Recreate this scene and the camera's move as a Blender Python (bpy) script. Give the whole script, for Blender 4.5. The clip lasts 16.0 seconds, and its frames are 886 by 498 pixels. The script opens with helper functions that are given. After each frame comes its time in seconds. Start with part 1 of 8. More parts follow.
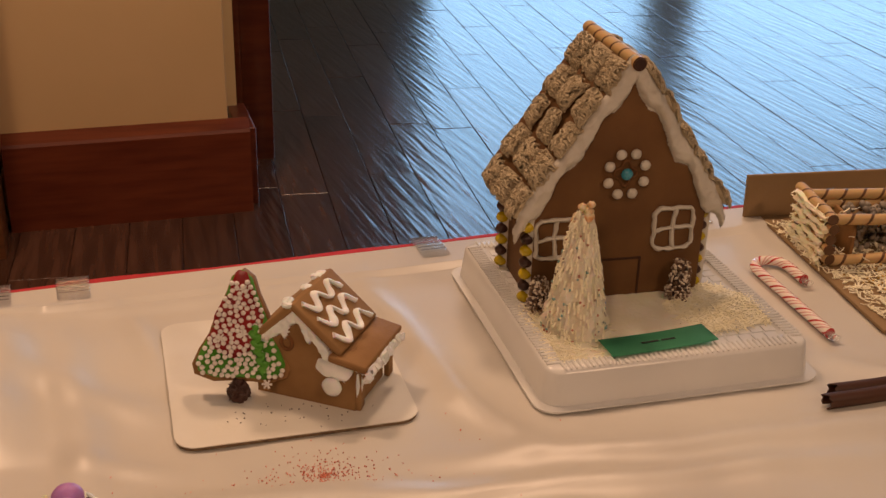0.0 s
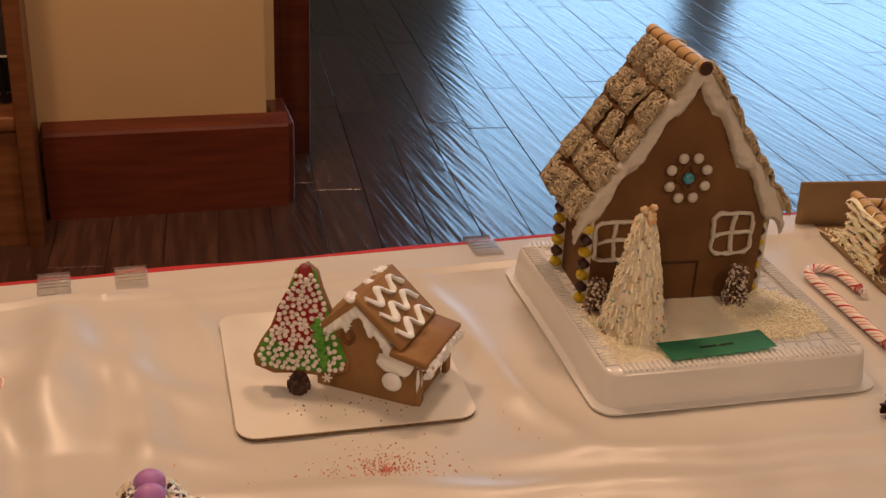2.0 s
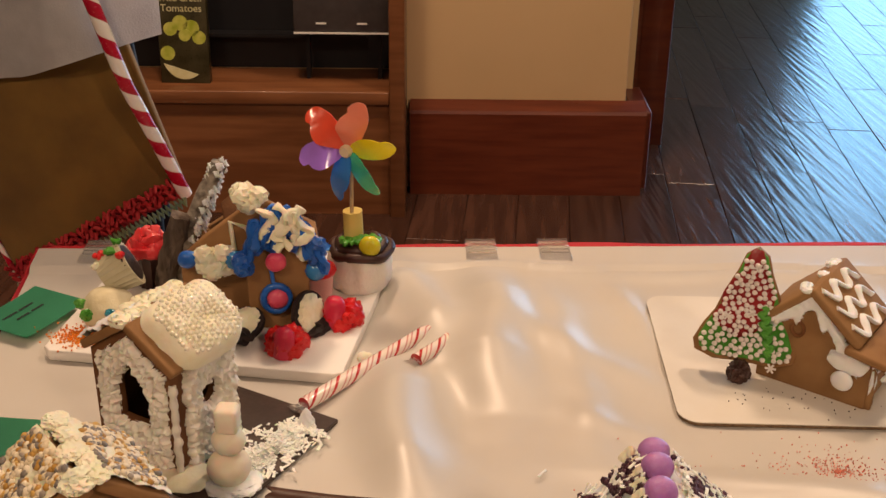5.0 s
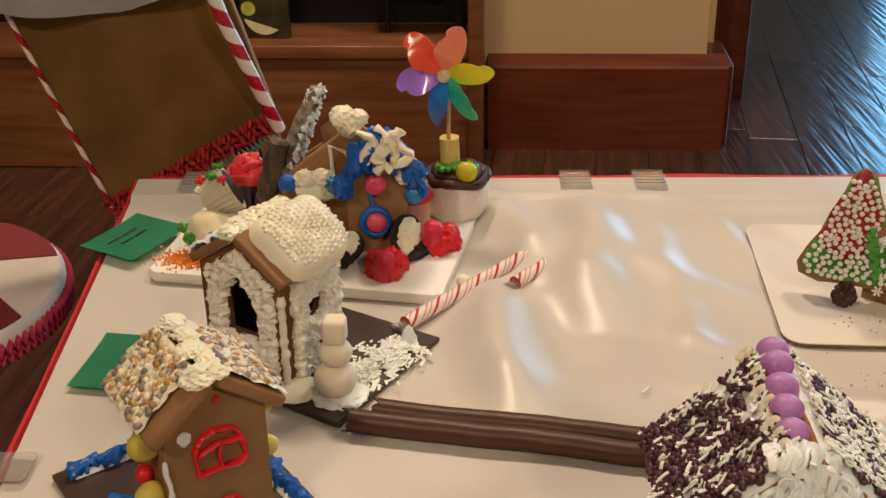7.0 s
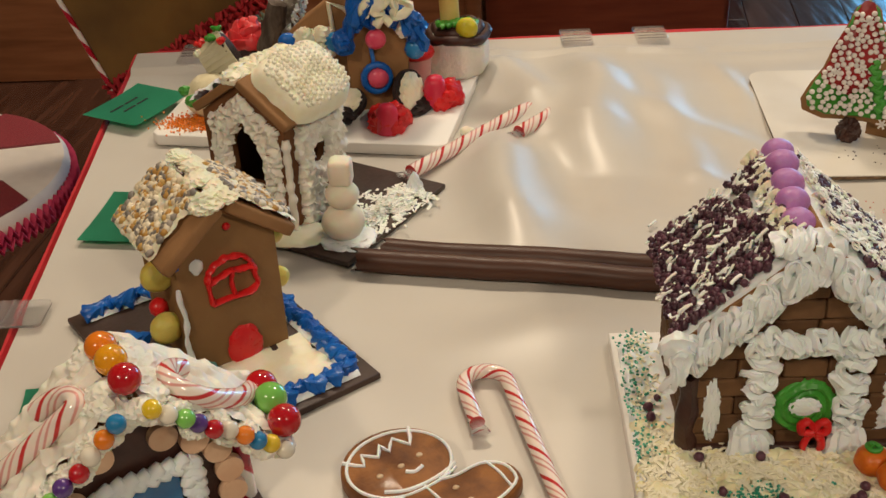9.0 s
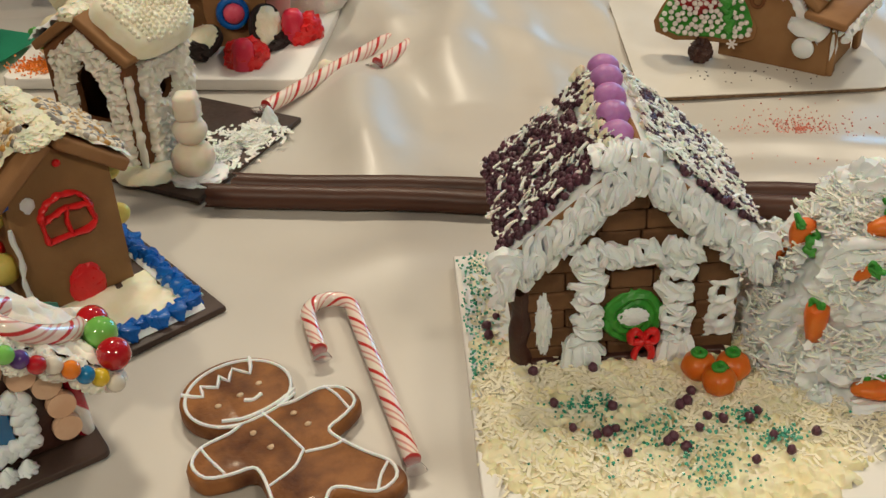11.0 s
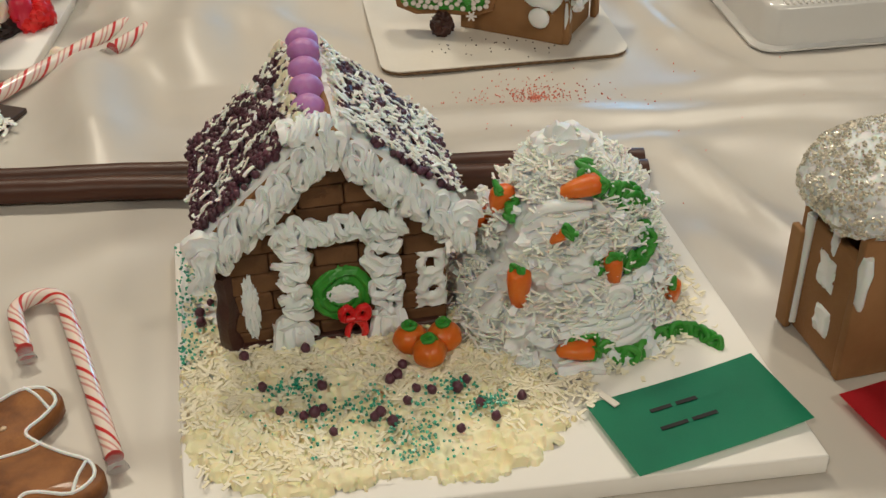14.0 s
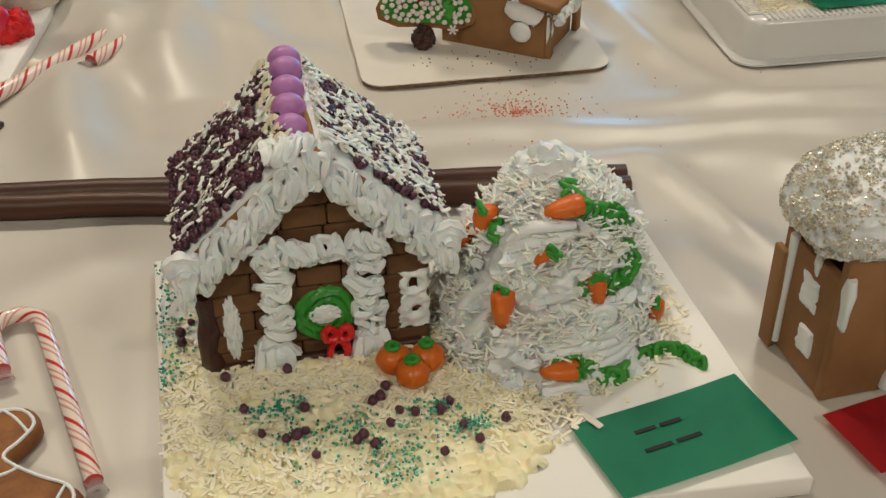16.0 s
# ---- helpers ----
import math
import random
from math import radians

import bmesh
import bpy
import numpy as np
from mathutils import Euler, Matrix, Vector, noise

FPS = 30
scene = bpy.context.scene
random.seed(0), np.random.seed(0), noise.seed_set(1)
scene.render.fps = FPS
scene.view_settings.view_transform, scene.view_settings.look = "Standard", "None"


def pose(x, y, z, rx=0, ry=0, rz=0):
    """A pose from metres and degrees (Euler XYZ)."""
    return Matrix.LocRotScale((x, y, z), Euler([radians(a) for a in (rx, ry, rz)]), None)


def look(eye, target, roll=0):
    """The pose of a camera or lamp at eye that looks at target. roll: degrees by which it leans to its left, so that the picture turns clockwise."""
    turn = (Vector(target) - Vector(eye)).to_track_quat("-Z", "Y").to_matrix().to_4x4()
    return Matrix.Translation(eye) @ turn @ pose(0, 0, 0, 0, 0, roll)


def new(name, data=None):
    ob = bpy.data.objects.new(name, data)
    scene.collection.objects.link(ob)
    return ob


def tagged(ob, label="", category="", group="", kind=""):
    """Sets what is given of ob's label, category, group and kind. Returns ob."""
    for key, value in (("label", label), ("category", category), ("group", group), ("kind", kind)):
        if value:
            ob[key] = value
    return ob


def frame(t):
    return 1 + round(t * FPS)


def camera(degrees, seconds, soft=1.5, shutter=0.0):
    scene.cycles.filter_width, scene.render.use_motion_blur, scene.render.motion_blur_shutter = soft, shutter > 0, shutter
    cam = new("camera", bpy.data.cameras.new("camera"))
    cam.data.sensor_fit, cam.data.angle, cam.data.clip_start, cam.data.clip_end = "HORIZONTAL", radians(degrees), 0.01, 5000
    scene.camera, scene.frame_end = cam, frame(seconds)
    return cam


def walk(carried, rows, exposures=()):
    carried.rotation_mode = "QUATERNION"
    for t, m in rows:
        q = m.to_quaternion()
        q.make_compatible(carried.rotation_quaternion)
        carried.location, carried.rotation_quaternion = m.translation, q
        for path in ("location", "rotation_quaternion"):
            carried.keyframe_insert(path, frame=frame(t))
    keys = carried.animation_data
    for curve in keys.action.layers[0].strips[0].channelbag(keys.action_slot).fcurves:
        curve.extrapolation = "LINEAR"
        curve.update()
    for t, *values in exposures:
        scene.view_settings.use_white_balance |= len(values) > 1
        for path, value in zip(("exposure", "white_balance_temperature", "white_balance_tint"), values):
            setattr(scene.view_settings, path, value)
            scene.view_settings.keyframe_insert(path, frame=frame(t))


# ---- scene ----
cam = camera(41.53, 16.0)
PATH = [
    (0.0, (-0.1307, 0.2255, 1.2487), (0.3163, 1.9854, 0.4103), 1.72),
    (0.5, (-0.1318, 0.2232, 1.2517), (0.3138, 1.9803, 0.4068), 1.62),
    (1.0, (-0.1364, 0.2220, 1.2510), (0.3175, 1.9794, 0.4108), 1.86),
    (1.5, (-0.1448, 0.2236, 1.2503), (0.2987, 1.9836, 0.4104), 2.29),
    (2.0, (-0.1632, 0.2287, 1.2485), (0.2471, 1.9963, 0.4074), 2.78),
    (2.5, (-0.1763, 0.2331, 1.2469), (0.1618, 2.0129, 0.3995), 2.93),
    (3.0, (-0.1880, 0.2338, 1.2415), (0.0667, 2.0256, 0.3903), 2.92),
    (3.5, (-0.2032, 0.2378, 1.2370), (-0.0353, 2.0333, 0.3721), 2.69),
    (4.0, (-0.2223, 0.2412, 1.2329), (-0.1428, 2.0398, 0.3619), 2.14),
    (4.5, (-0.2506, 0.2452, 1.2296), (-0.2647, 2.0447, 0.3569), 1.42),
    (5.0, (-0.2752, 0.2436, 1.2286), (-0.3782, 2.0438, 0.3634), 0.68),
    (5.2, (-0.2794, 0.2399, 1.2288), (-0.4121, 2.0388, 0.3648), 0.37),
    (7.3, (-0.2988, 0.2217, 1.1878), (-0.5221, 1.9812, 0.2634), -1.10),
    (7.5, (-0.2973, 0.2185, 1.1830), (-0.5238, 1.9733, 0.2507), -1.41),
    (8.0, (-0.3003, 0.2085, 1.1692), (-0.5358, 1.9502, 0.2147), -2.17),
    (8.5, (-0.3021, 0.2016, 1.1571), (-0.5385, 1.9231, 0.1668), -2.65),
    (9.0, (-0.2978, 0.1954, 1.1474), (-0.5174, 1.8974, 0.1203), -3.00),
    (9.2, (-0.2957, 0.1917, 1.1435), (-0.5148, 1.8852, 0.1023), -3.26),
    (11.3, (-0.2424, 0.1923, 1.1329), (-0.2963, 1.8552, 0.0229), -2.73),
    (11.5, (-0.2362, 0.1930, 1.1311), (-0.2657, 1.8581, 0.0236), -2.51),
    (12.0, (-0.2212, 0.1935, 1.1285), (-0.1891, 1.8503, 0.0087), -1.96),
    (12.5, (-0.2097, 0.1940, 1.1259), (-0.1273, 1.8412, -0.0053), -1.74),
    (13.0, (-0.2002, 0.1955, 1.1265), (-0.0772, 1.8349, -0.0124), -1.45),
    (13.5, (-0.1916, 0.1967, 1.1247), (-0.0336, 1.8344, -0.0124), -1.20),
    (14.0, (-0.1857, 0.1975, 1.1229), (-0.0022, 1.8329, -0.0136), -1.09),
    (14.5, (-0.1827, 0.1989, 1.1222), (0.0170, 1.8306, -0.0169), -1.00),
    (15.0, (-0.1776, 0.2026, 1.1224), (0.0313, 1.8306, -0.0203), -0.91),
    (15.5, (-0.1807, 0.2056, 1.1254), (0.0399, 1.8350, -0.0131), -0.59),
    (16.0, (-0.1874, 0.2049, 1.1276), (0.0343, 1.8391, -0.0039), -0.31),
]
walk(cam, [(t, look(eye, target, roll)) for t, eye, target, roll in PATH],
     exposures=[(0.0, -0.54, 8950, 39), (3.0, -0.46, 8800, 38), (5.2, -0.07, 7750, 28), (7.5, -0.03, 6850, 16), (9.2, -0.10, 6500, 13), (11.5, -0.15, 6080, 9), (16.0, -0.27, 5930, 9)])

# ---- world and lights ----
world = bpy.data.worlds.new("sky")
scene.world = world
world.use_nodes = True
sky = world.node_tree.nodes.new("ShaderNodeTexSky")
sky.sky_type, sky.sun_disc = "NISHITA", False
sky.sun_elevation, sky.sun_rotation = radians(32), radians(150)
world.node_tree.links.new(sky.outputs[0], world.node_tree.nodes["Background"].inputs[0])
world.node_tree.nodes["Background"].inputs[1].default_value = 0.1


def area_lamp(name, m, sx, sy, watts, color, spread=180):
    data = bpy.data.lights.new(name, "AREA")
    data.shape, data.size, data.size_y, data.energy, data.color, data.spread = "RECTANGLE", sx, sy, watts, color, radians(spread)
    ob = new(name, data)
    ob.matrix_world = m
    return ob


T = 0.74          # table top
WY = 6.95         # window wall
WINDOW_BLUE, LAMP_WARM = (0.17, 0.58, 1.0), (1.0, 0.84, 0.61)
WINDOWS = [(1.42, 2.78), (3.12, 4.9)]
SILL, HEAD = 0.16, 2.12
for x0, x1 in WINDOWS:
    area_lamp("window_daylight", look(((x0 + x1) / 2, WY - 0.09, (SILL + HEAD) / 2), ((x0 + x1) / 2, 0, (SILL + HEAD) / 2)), x1 - x0, HEAD - SILL, 47 * (x1 - x0), WINDOW_BLUE)
# Ceiling lamps out of view, added for warm light on table and wall.
UNSEEN_LAMPS = [(-1.3, -1.25, 37), (1.2, -1.25, 37), (-0.7, 2.05, 31), (0.7, 2.0, 26)]
for x, y, watts in UNSEEN_LAMPS:
    area_lamp("ceiling_bulb", look((x, y, 2.93), (x, y, 0)), 0.3, 0.3, watts, LAMP_WARM)


# ---- materials ----
def rgba(c):
    return (*c, 1.0)


def mat(name, col, col2=None, rough=0.6, scale=40.0, detail=4.0, bump=0.3, bscale=250.0, bdist=0.001, spec=0.5, metal=0.0, sss=0.0,
        coat=0.0, trans=0.0, ior=1.45, stretch=(1, 1, 1), per_object=0.0, lo=0.35, hi=0.65, sheen=0.0, rvar=0.1, island=0.0):
    """Two tones mixed by a coarse noise, a fine noise for relief, both in metres of the thing's own space."""
    m = bpy.data.materials.new(name)
    m.use_nodes = True
    n, l = m.node_tree.nodes, m.node_tree.links
    b = n["Principled BSDF"]
    tc, mp = n.new("ShaderNodeTexCoord"), n.new("ShaderNodeMapping")
    mp.inputs["Scale"].default_value = stretch
    l.new(tc.outputs["Object"], mp.inputs["Vector"])
    n1, n2 = n.new("ShaderNodeTexNoise"), n.new("ShaderNodeTexNoise")
    n1.inputs["Scale"].default_value, n1.inputs["Detail"].default_value = scale, detail
    n2.inputs["Scale"].default_value, n2.inputs["Detail"].default_value = bscale, 3.0
    l.new(mp.outputs[0], n1.inputs["Vector"]), l.new(mp.outputs[0], n2.inputs["Vector"])
    ramp = n.new("ShaderNodeValToRGB")
    ramp.color_ramp.elements[0].position, ramp.color_ramp.elements[1].position = lo, hi
    ramp.color_ramp.elements[0].color = rgba(col)
    ramp.color_ramp.elements[1].color = rgba(col2 or [min(1, c * 1.2) for c in col])
    l.new(n1.outputs["Fac"], ramp.inputs[0])
    out = ramp.outputs[0]
    if per_object or island:
        hs = n.new("ShaderNodeHueSaturation")
        mr = n.new("ShaderNodeMapRange")
        mr.inputs["To Min"].default_value, mr.inputs["To Max"].default_value = 1 - (per_object or island), 1 + (per_object or island)
        if per_object:
            l.new(n.new("ShaderNodeObjectInfo").outputs["Random"], mr.inputs["Value"])
        else:
            l.new(n.new("ShaderNodeNewGeometry").outputs["Random Per Island"], mr.inputs["Value"])
        l.new(mr.outputs[0], hs.inputs["Value"]), l.new(out, hs.inputs["Color"])
        out = hs.outputs[0]
    l.new(out, b.inputs["Base Color"])
    rr = n.new("ShaderNodeMapRange")
    rr.inputs["To Min"].default_value, rr.inputs["To Max"].default_value = max(0.02, rough - rvar), min(1, rough + rvar)
    l.new(n2.outputs["Fac"], rr.inputs["Value"]), l.new(rr.outputs[0], b.inputs["Roughness"])
    if bump:
        bp = n.new("ShaderNodeBump")
        bp.inputs["Strength"].default_value, bp.inputs["Distance"].default_value = bump, bdist
        l.new(n2.outputs["Fac"], bp.inputs["Height"]), l.new(bp.outputs[0], b.inputs["Normal"])
    b.inputs["Specular IOR Level"].default_value, b.inputs["Metallic"].default_value = spec, metal
    b.inputs["IOR"].default_value, b.inputs["Transmission Weight"].default_value = ior, trans
    b.inputs["Coat Weight"].default_value, b.inputs["Coat Roughness"].default_value = coat, 0.12
    b.inputs["Sheen Weight"].default_value = sheen
    if sss:
        b.inputs["Subsurface Weight"].default_value, b.inputs["Subsurface Scale"].default_value = sss, 0.004
    return m


def striped(name, white, red, turns, thin=True, starts=1, rough=0.25):
    """Spiral stripes along a tube: its UV holds metres along it and the part of a turn round it."""
    m = mat(name, white, rough=rough, bump=0.05, sss=0.15, coat=0.3)
    n, l = m.node_tree.nodes, m.node_tree.links
    uv, sep = n.new("ShaderNodeUVMap"), n.new("ShaderNodeSeparateXYZ")
    l.new(uv.outputs[0], sep.inputs[0])
    ma, mu, fr = n.new("ShaderNodeMath"), n.new("ShaderNodeMath"), n.new("ShaderNodeMath")
    ma.operation, mu.operation, fr.operation = "MULTIPLY_ADD", "MULTIPLY", "FRACT"
    ma.inputs[1].default_value, mu.inputs[1].default_value = turns, starts
    l.new(sep.outputs[0], ma.inputs[0]), l.new(sep.outputs[1], ma.inputs[2]), l.new(ma.outputs[0], mu.inputs[0]), l.new(mu.outputs[0], fr.inputs[0])
    ramp = n.new("ShaderNodeValToRGB")
    e = ramp.color_ramp.elements
    pink = [w * 0.42 + r * 0.58 for w, r in zip(white, red)]
    line = [(0.0, red), (0.12, red), (0.16, white), (0.96, white), (1.0, red)]
    stops = line if thin == "line" else [(0.0, red), (0.12, red), (0.16, white), (0.44, white), (0.47, pink), (0.54, pink), (0.57, white), (0.68, white), (0.71, pink), (0.77, pink), (0.80, white), (0.97, white), (1.0, red)] if thin else \
        [(0.0, red), (0.46, red), (0.49, white), (0.97, white), (1.0, red)]
    e[0].position, e[0].color = 0.0, rgba(stops[0][1])
    e[1].position, e[1].color = 1.0, rgba(stops[-1][1])
    for p, c in stops[1:-1]:
        e.new(p).color = rgba(c)
    l.new(fr.outputs[0], ramp.inputs[0]), l.new(ramp.outputs[0], n["Principled BSDF"].inputs["Base Color"])
    return m


WHITE_ICING = mat("white_icing", (0.80, 0.84, 0.86), (0.87, 0.90, 0.91), rough=0.38, scale=60, bump=0.3, bscale=450, bdist=0.0006, sss=0.15)
ROYAL_ICING = mat("royal_icing", (0.56, 0.53, 0.47), (0.64, 0.61, 0.55), rough=0.5, scale=50, bump=0.4, bscale=350, bdist=0.0007)
CREAM_ICING = mat("cream_icing", (0.84, 0.78, 0.57), (0.90, 0.86, 0.70), rough=0.45, scale=60, bump=0.4, bscale=400, bdist=0.0008, sss=0.25)
IVORY_ICING = mat("ivory_icing", (0.80, 0.76, 0.66), (0.87, 0.84, 0.75), rough=0.42, scale=60, bump=0.3, bscale=450, bdist=0.0006, sss=0.15)
COCONUT = mat("coconut", (0.90, 0.84, 0.62), (0.95, 0.91, 0.75), rough=0.6, scale=120, bump=0.2, bscale=500, bdist=0.0004, island=0.05)
COCONUT_WHITE = mat("white_coconut", (0.92, 0.90, 0.82), (0.95, 0.95, 0.89), rough=0.55, scale=120, bump=0.2, bscale=500, bdist=0.0004, island=0.03, sss=0.2)
YELLOW_ICING = mat("yellow_buttercream", (0.88, 0.81, 0.50), (0.93, 0.88, 0.64), rough=0.42, scale=50, bump=0.4, bscale=350, bdist=0.0008, sss=0.15)
BLUE_ICING = mat("blue_icing", (0.004, 0.075, 0.36), (0.010, 0.15, 0.56), rough=0.3, bscale=300, sss=0.05)
RED_ICING = mat("red_icing", (0.58, 0.010, 0.012), (0.75, 0.025, 0.025), rough=0.3, bscale=300, sss=0.1)
GREEN_ICING = mat("green_icing", (0.03, 0.24, 0.02), (0.08, 0.36, 0.05), rough=0.35, bscale=300, sss=0.1)
GINGER = mat("gingerbread", (0.255, 0.128, 0.051), (0.332, 0.174, 0.075), rough=0.68, scale=25, bump=0.35, bscale=500, bdist=0.0007, spec=0.3)
GINGER_PALE = mat("pale_gingerbread", (0.264, 0.136, 0.055), (0.334, 0.185, 0.081), rough=0.7, scale=25, bump=0.3, bscale=500, bdist=0.0006, spec=0.3)
GINGER_TAN = mat("tan_gingerbread", (0.235, 0.125, 0.049), (0.290, 0.160, 0.066), rough=0.72, scale=25, bump=0.35, bscale=420, bdist=0.0007, spec=0.3)
GINGER_DARK = mat("dark_gingerbread", (0.118, 0.045, 0.017), (0.196, 0.084, 0.032), rough=0.7, scale=30, bump=0.5, bscale=450, bdist=0.0008, spec=0.3, per_object=0.15)
# Darker than GINGER: the tall house's backlit shade is in the colour.
GINGER_BACKLIT = mat("backlit_gingerbread", (0.131, 0.059, 0.023), (0.180, 0.086, 0.034), rough=0.65, scale=20, bump=0.25, bscale=450, bdist=0.0005, spec=0.3)
CHOC = mat("chocolate", (0.035, 0.013, 0.010), (0.07, 0.028, 0.02), rough=0.4, scale=50, bump=0.3, bscale=400)
CHOC_CHIP = mat("dark_chip", (0.050, 0.017, 0.028), (0.098, 0.034, 0.056), rough=0.35, scale=80, bump=0.2, bscale=600, island=0.4)
WHEAT = mat("shredded_wheat", (0.368, 0.288, 0.184), (0.560, 0.472, 0.344), rough=0.8, scale=120, bump=0.5, bscale=900, bdist=0.0006, spec=0.2, island=0.20)
CARD_WHITE = mat("white_card", (0.681, 0.644, 0.570), (0.736, 0.708, 0.644), rough=0.6, scale=15, bump=0.1, bscale=300)
FOAM = mat("foam_board", (0.86, 0.84, 0.79), (0.90, 0.88, 0.84), rough=0.65, scale=12, bump=0.08, bscale=200)
CARD_EDGE = mat("corrugated_edge", (0.10, 0.06, 0.03), (0.24, 0.15, 0.08), rough=0.8, scale=400, bump=0.4, bscale=500)
DARK_BOARD = mat("chocolate_board", (0.038, 0.022, 0.016), (0.065, 0.038, 0.028), rough=0.5, scale=30, bump=0.15, bscale=300)
GREEN_CARD = mat("green_card", (0.018, 0.300, 0.160), (0.024, 0.350, 0.190), rough=0.55, scale=20, bump=0.08, bscale=700)
RED_CARD = mat("red_card", (0.50, 0.015, 0.02), (0.58, 0.02, 0.03), rough=0.55, scale=20, bump=0.08, bscale=700)
INK = mat("black_ink", (0.012, 0.012, 0.012), rough=0.7, bump=0)
CANE = striped("candy_cane_stripes", (0.86, 0.75, 0.68), (0.55, 0.035, 0.035), 21.0, starts=2, rough=0.16)
PEPPERMINT_ROPE = striped("rope_stripes", (0.80, 0.76, 0.72), (0.45, 0.01, 0.03), 26.0, thin=False)
WRAP = mat("clear_wrap", (0.96, 0.95, 0.94), rough=0.12, bump=0.3, bscale=120, trans=0.85, ior=1.12)
CLEAR = mat("clear_plastic", (0.97, 0.97, 0.97), rough=0.10, bump=0.05, bscale=60, trans=0.92, ior=1.14)
TRAY = mat("tray_plastic", (0.699, 0.699, 0.681), (0.736, 0.736, 0.718), rough=0.22, scale=15, bump=0.05, bscale=80, spec=0.6)
CINNAMON = mat("cinnamon_bark", (0.042, 0.014, 0.007), (0.080, 0.027, 0.012), rough=0.45, scale=30, detail=6, bump=0.15, bscale=500, bdist=0.0004, stretch=(0.3, 1, 1), lo=0.2, hi=0.8)
SATIN = mat("white_satin", (0.535, 0.50, 0.45), (0.585, 0.555, 0.50), rough=0.39, scale=6, bump=0.10, bscale=900, bdist=0.0003, spec=0.9, sheen=0.1)
RED_CLOTH = mat("red_tablecloth", (0.450, 0.011, 0.016), (0.540, 0.018, 0.027), rough=0.6, scale=20, bump=0.2, bscale=900)
CHERRY = mat("cherry_wood", (0.090, 0.016, 0.008), (0.146, 0.032, 0.013), rough=0.32, scale=5, bump=0.06, bscale=60, stretch=(1, 1, 8), coat=0.2)
CHERRY_FLAT = mat("cherry_board", (0.105, 0.019, 0.008), (0.160, 0.035, 0.015), rough=0.32, scale=5, bump=0.06, bscale=60, stretch=(1, 10, 10), coat=0.2)
WALNUT = mat("bookcase_wood", (0.18, 0.062, 0.023), (0.28, 0.108, 0.045), rough=0.38, scale=4, bump=0.06, bscale=50, stretch=(1, 8, 10), coat=0.15)
TAN_PAINT = mat("tan_wall_paint", (0.75, 0.52, 0.28), (0.79, 0.55, 0.305), rough=0.75, scale=3, bump=0.08, bscale=200)
CREAM_PAINT = mat("cream_wall_paint", (0.60, 0.50, 0.38), (0.64, 0.54, 0.42), rough=0.8, scale=2, bump=0.06, bscale=200)
CEIL_PAINT = mat("ceiling_paint", (0.78, 0.76, 0.72), rough=0.85, scale=2, bump=0.05, bscale=150)
BLACK = mat("black_back", (0.008, 0.008, 0.010), rough=0.5, bump=0.05)


def plank_material():
    m = mat("dark_plank", (0.043, 0.018, 0.012), (0.090, 0.040, 0.026), rough=0.25, scale=3, detail=6, bump=0, stretch=(14, 1.2, 1), per_object=0.35, rvar=0.05, spec=0.6)
    n, l = m.node_tree.nodes, m.node_tree.links
    tc, info, vm = n.new("ShaderNodeTexCoord"), n.new("ShaderNodeObjectInfo"), n.new("ShaderNodeVectorMath")
    vm.operation = "ADD"
    l.new(tc.outputs["Object"], vm.inputs[0]), l.new(info.outputs["Location"], vm.inputs[1])
    turn, mp = n.new("ShaderNodeMapping"), n.new("ShaderNodeMapping")
    turn.inputs["Rotation"].default_value = (0, 0, radians(-10))
    mp.inputs["Scale"].default_value = (22, 1.6, 1)
    l.new(vm.outputs[0], turn.inputs["Vector"]), l.new(turn.outputs[0], mp.inputs["Vector"])
    sc = n.new("ShaderNodeTexNoise")
    sc.inputs["Scale"].default_value, sc.inputs["Detail"].default_value, sc.inputs["Distortion"].default_value = 2.0, 1.2, 0.08
    l.new(mp.outputs[0], sc.inputs["Vector"])
    bp = n.new("ShaderNodeBump")
    bp.inputs["Strength"].default_value, bp.inputs["Distance"].default_value = 0.8, 0.0036
    l.new(sc.outputs["Fac"], bp.inputs["Height"]), l.new(bp.outputs[0], n["Principled BSDF"].inputs["Normal"])
    return m


PLANK = plank_material()


# ---- building blocks ----
def finish(name, me, material, smooth):
    me.materials.append(material)
    if smooth:
        me.polygons.foreach_set("use_smooth", [True] * len(me.polygons))
        me.set_sharp_from_angle(angle=radians(48))
    return new(name, me)


def part(name, bm, material, parent, label="", smooth=True):
    """One bmesh (or Soup) as one mesh under a thing or a part."""
    if isinstance(bm, Soup):
        me = bm.mesh(name)
    else:
        me = bpy.data.meshes.new(name)
        bm.to_mesh(me)
        bm.free()
    ob = finish(name, me, material, smooth)
    ob.parent = parent
    return tagged(ob, label)


def thing(name, m, label, category, group="", kind=""):
    ob = new(name)
    ob.empty_display_size = 0.02
    ob.matrix_world = m
    return tagged(ob, label, category, group, kind)


def solo(name, bm, material, label, category, group="", kind="", m=None, smooth=True):
    ob = part(name, bm, material, None, "", smooth)
    if m is not None:
        ob.matrix_world = m
    return tagged(ob, label, category, group, kind)


def box(bm, c, s, m=None, bev=0.0, seg=2):
    r = bmesh.ops.create_cube(bm, size=1, matrix=(m or Matrix()) @ Matrix.Translation(c) @ Matrix.Diagonal((*s, 1)))
    if bev:
        es = {e for v in r["verts"] for e in v.link_edges}
        bmesh.ops.bevel(bm, geom=list(es), offset=bev, segments=seg, affect="EDGES", profile=0.5)
    return bm


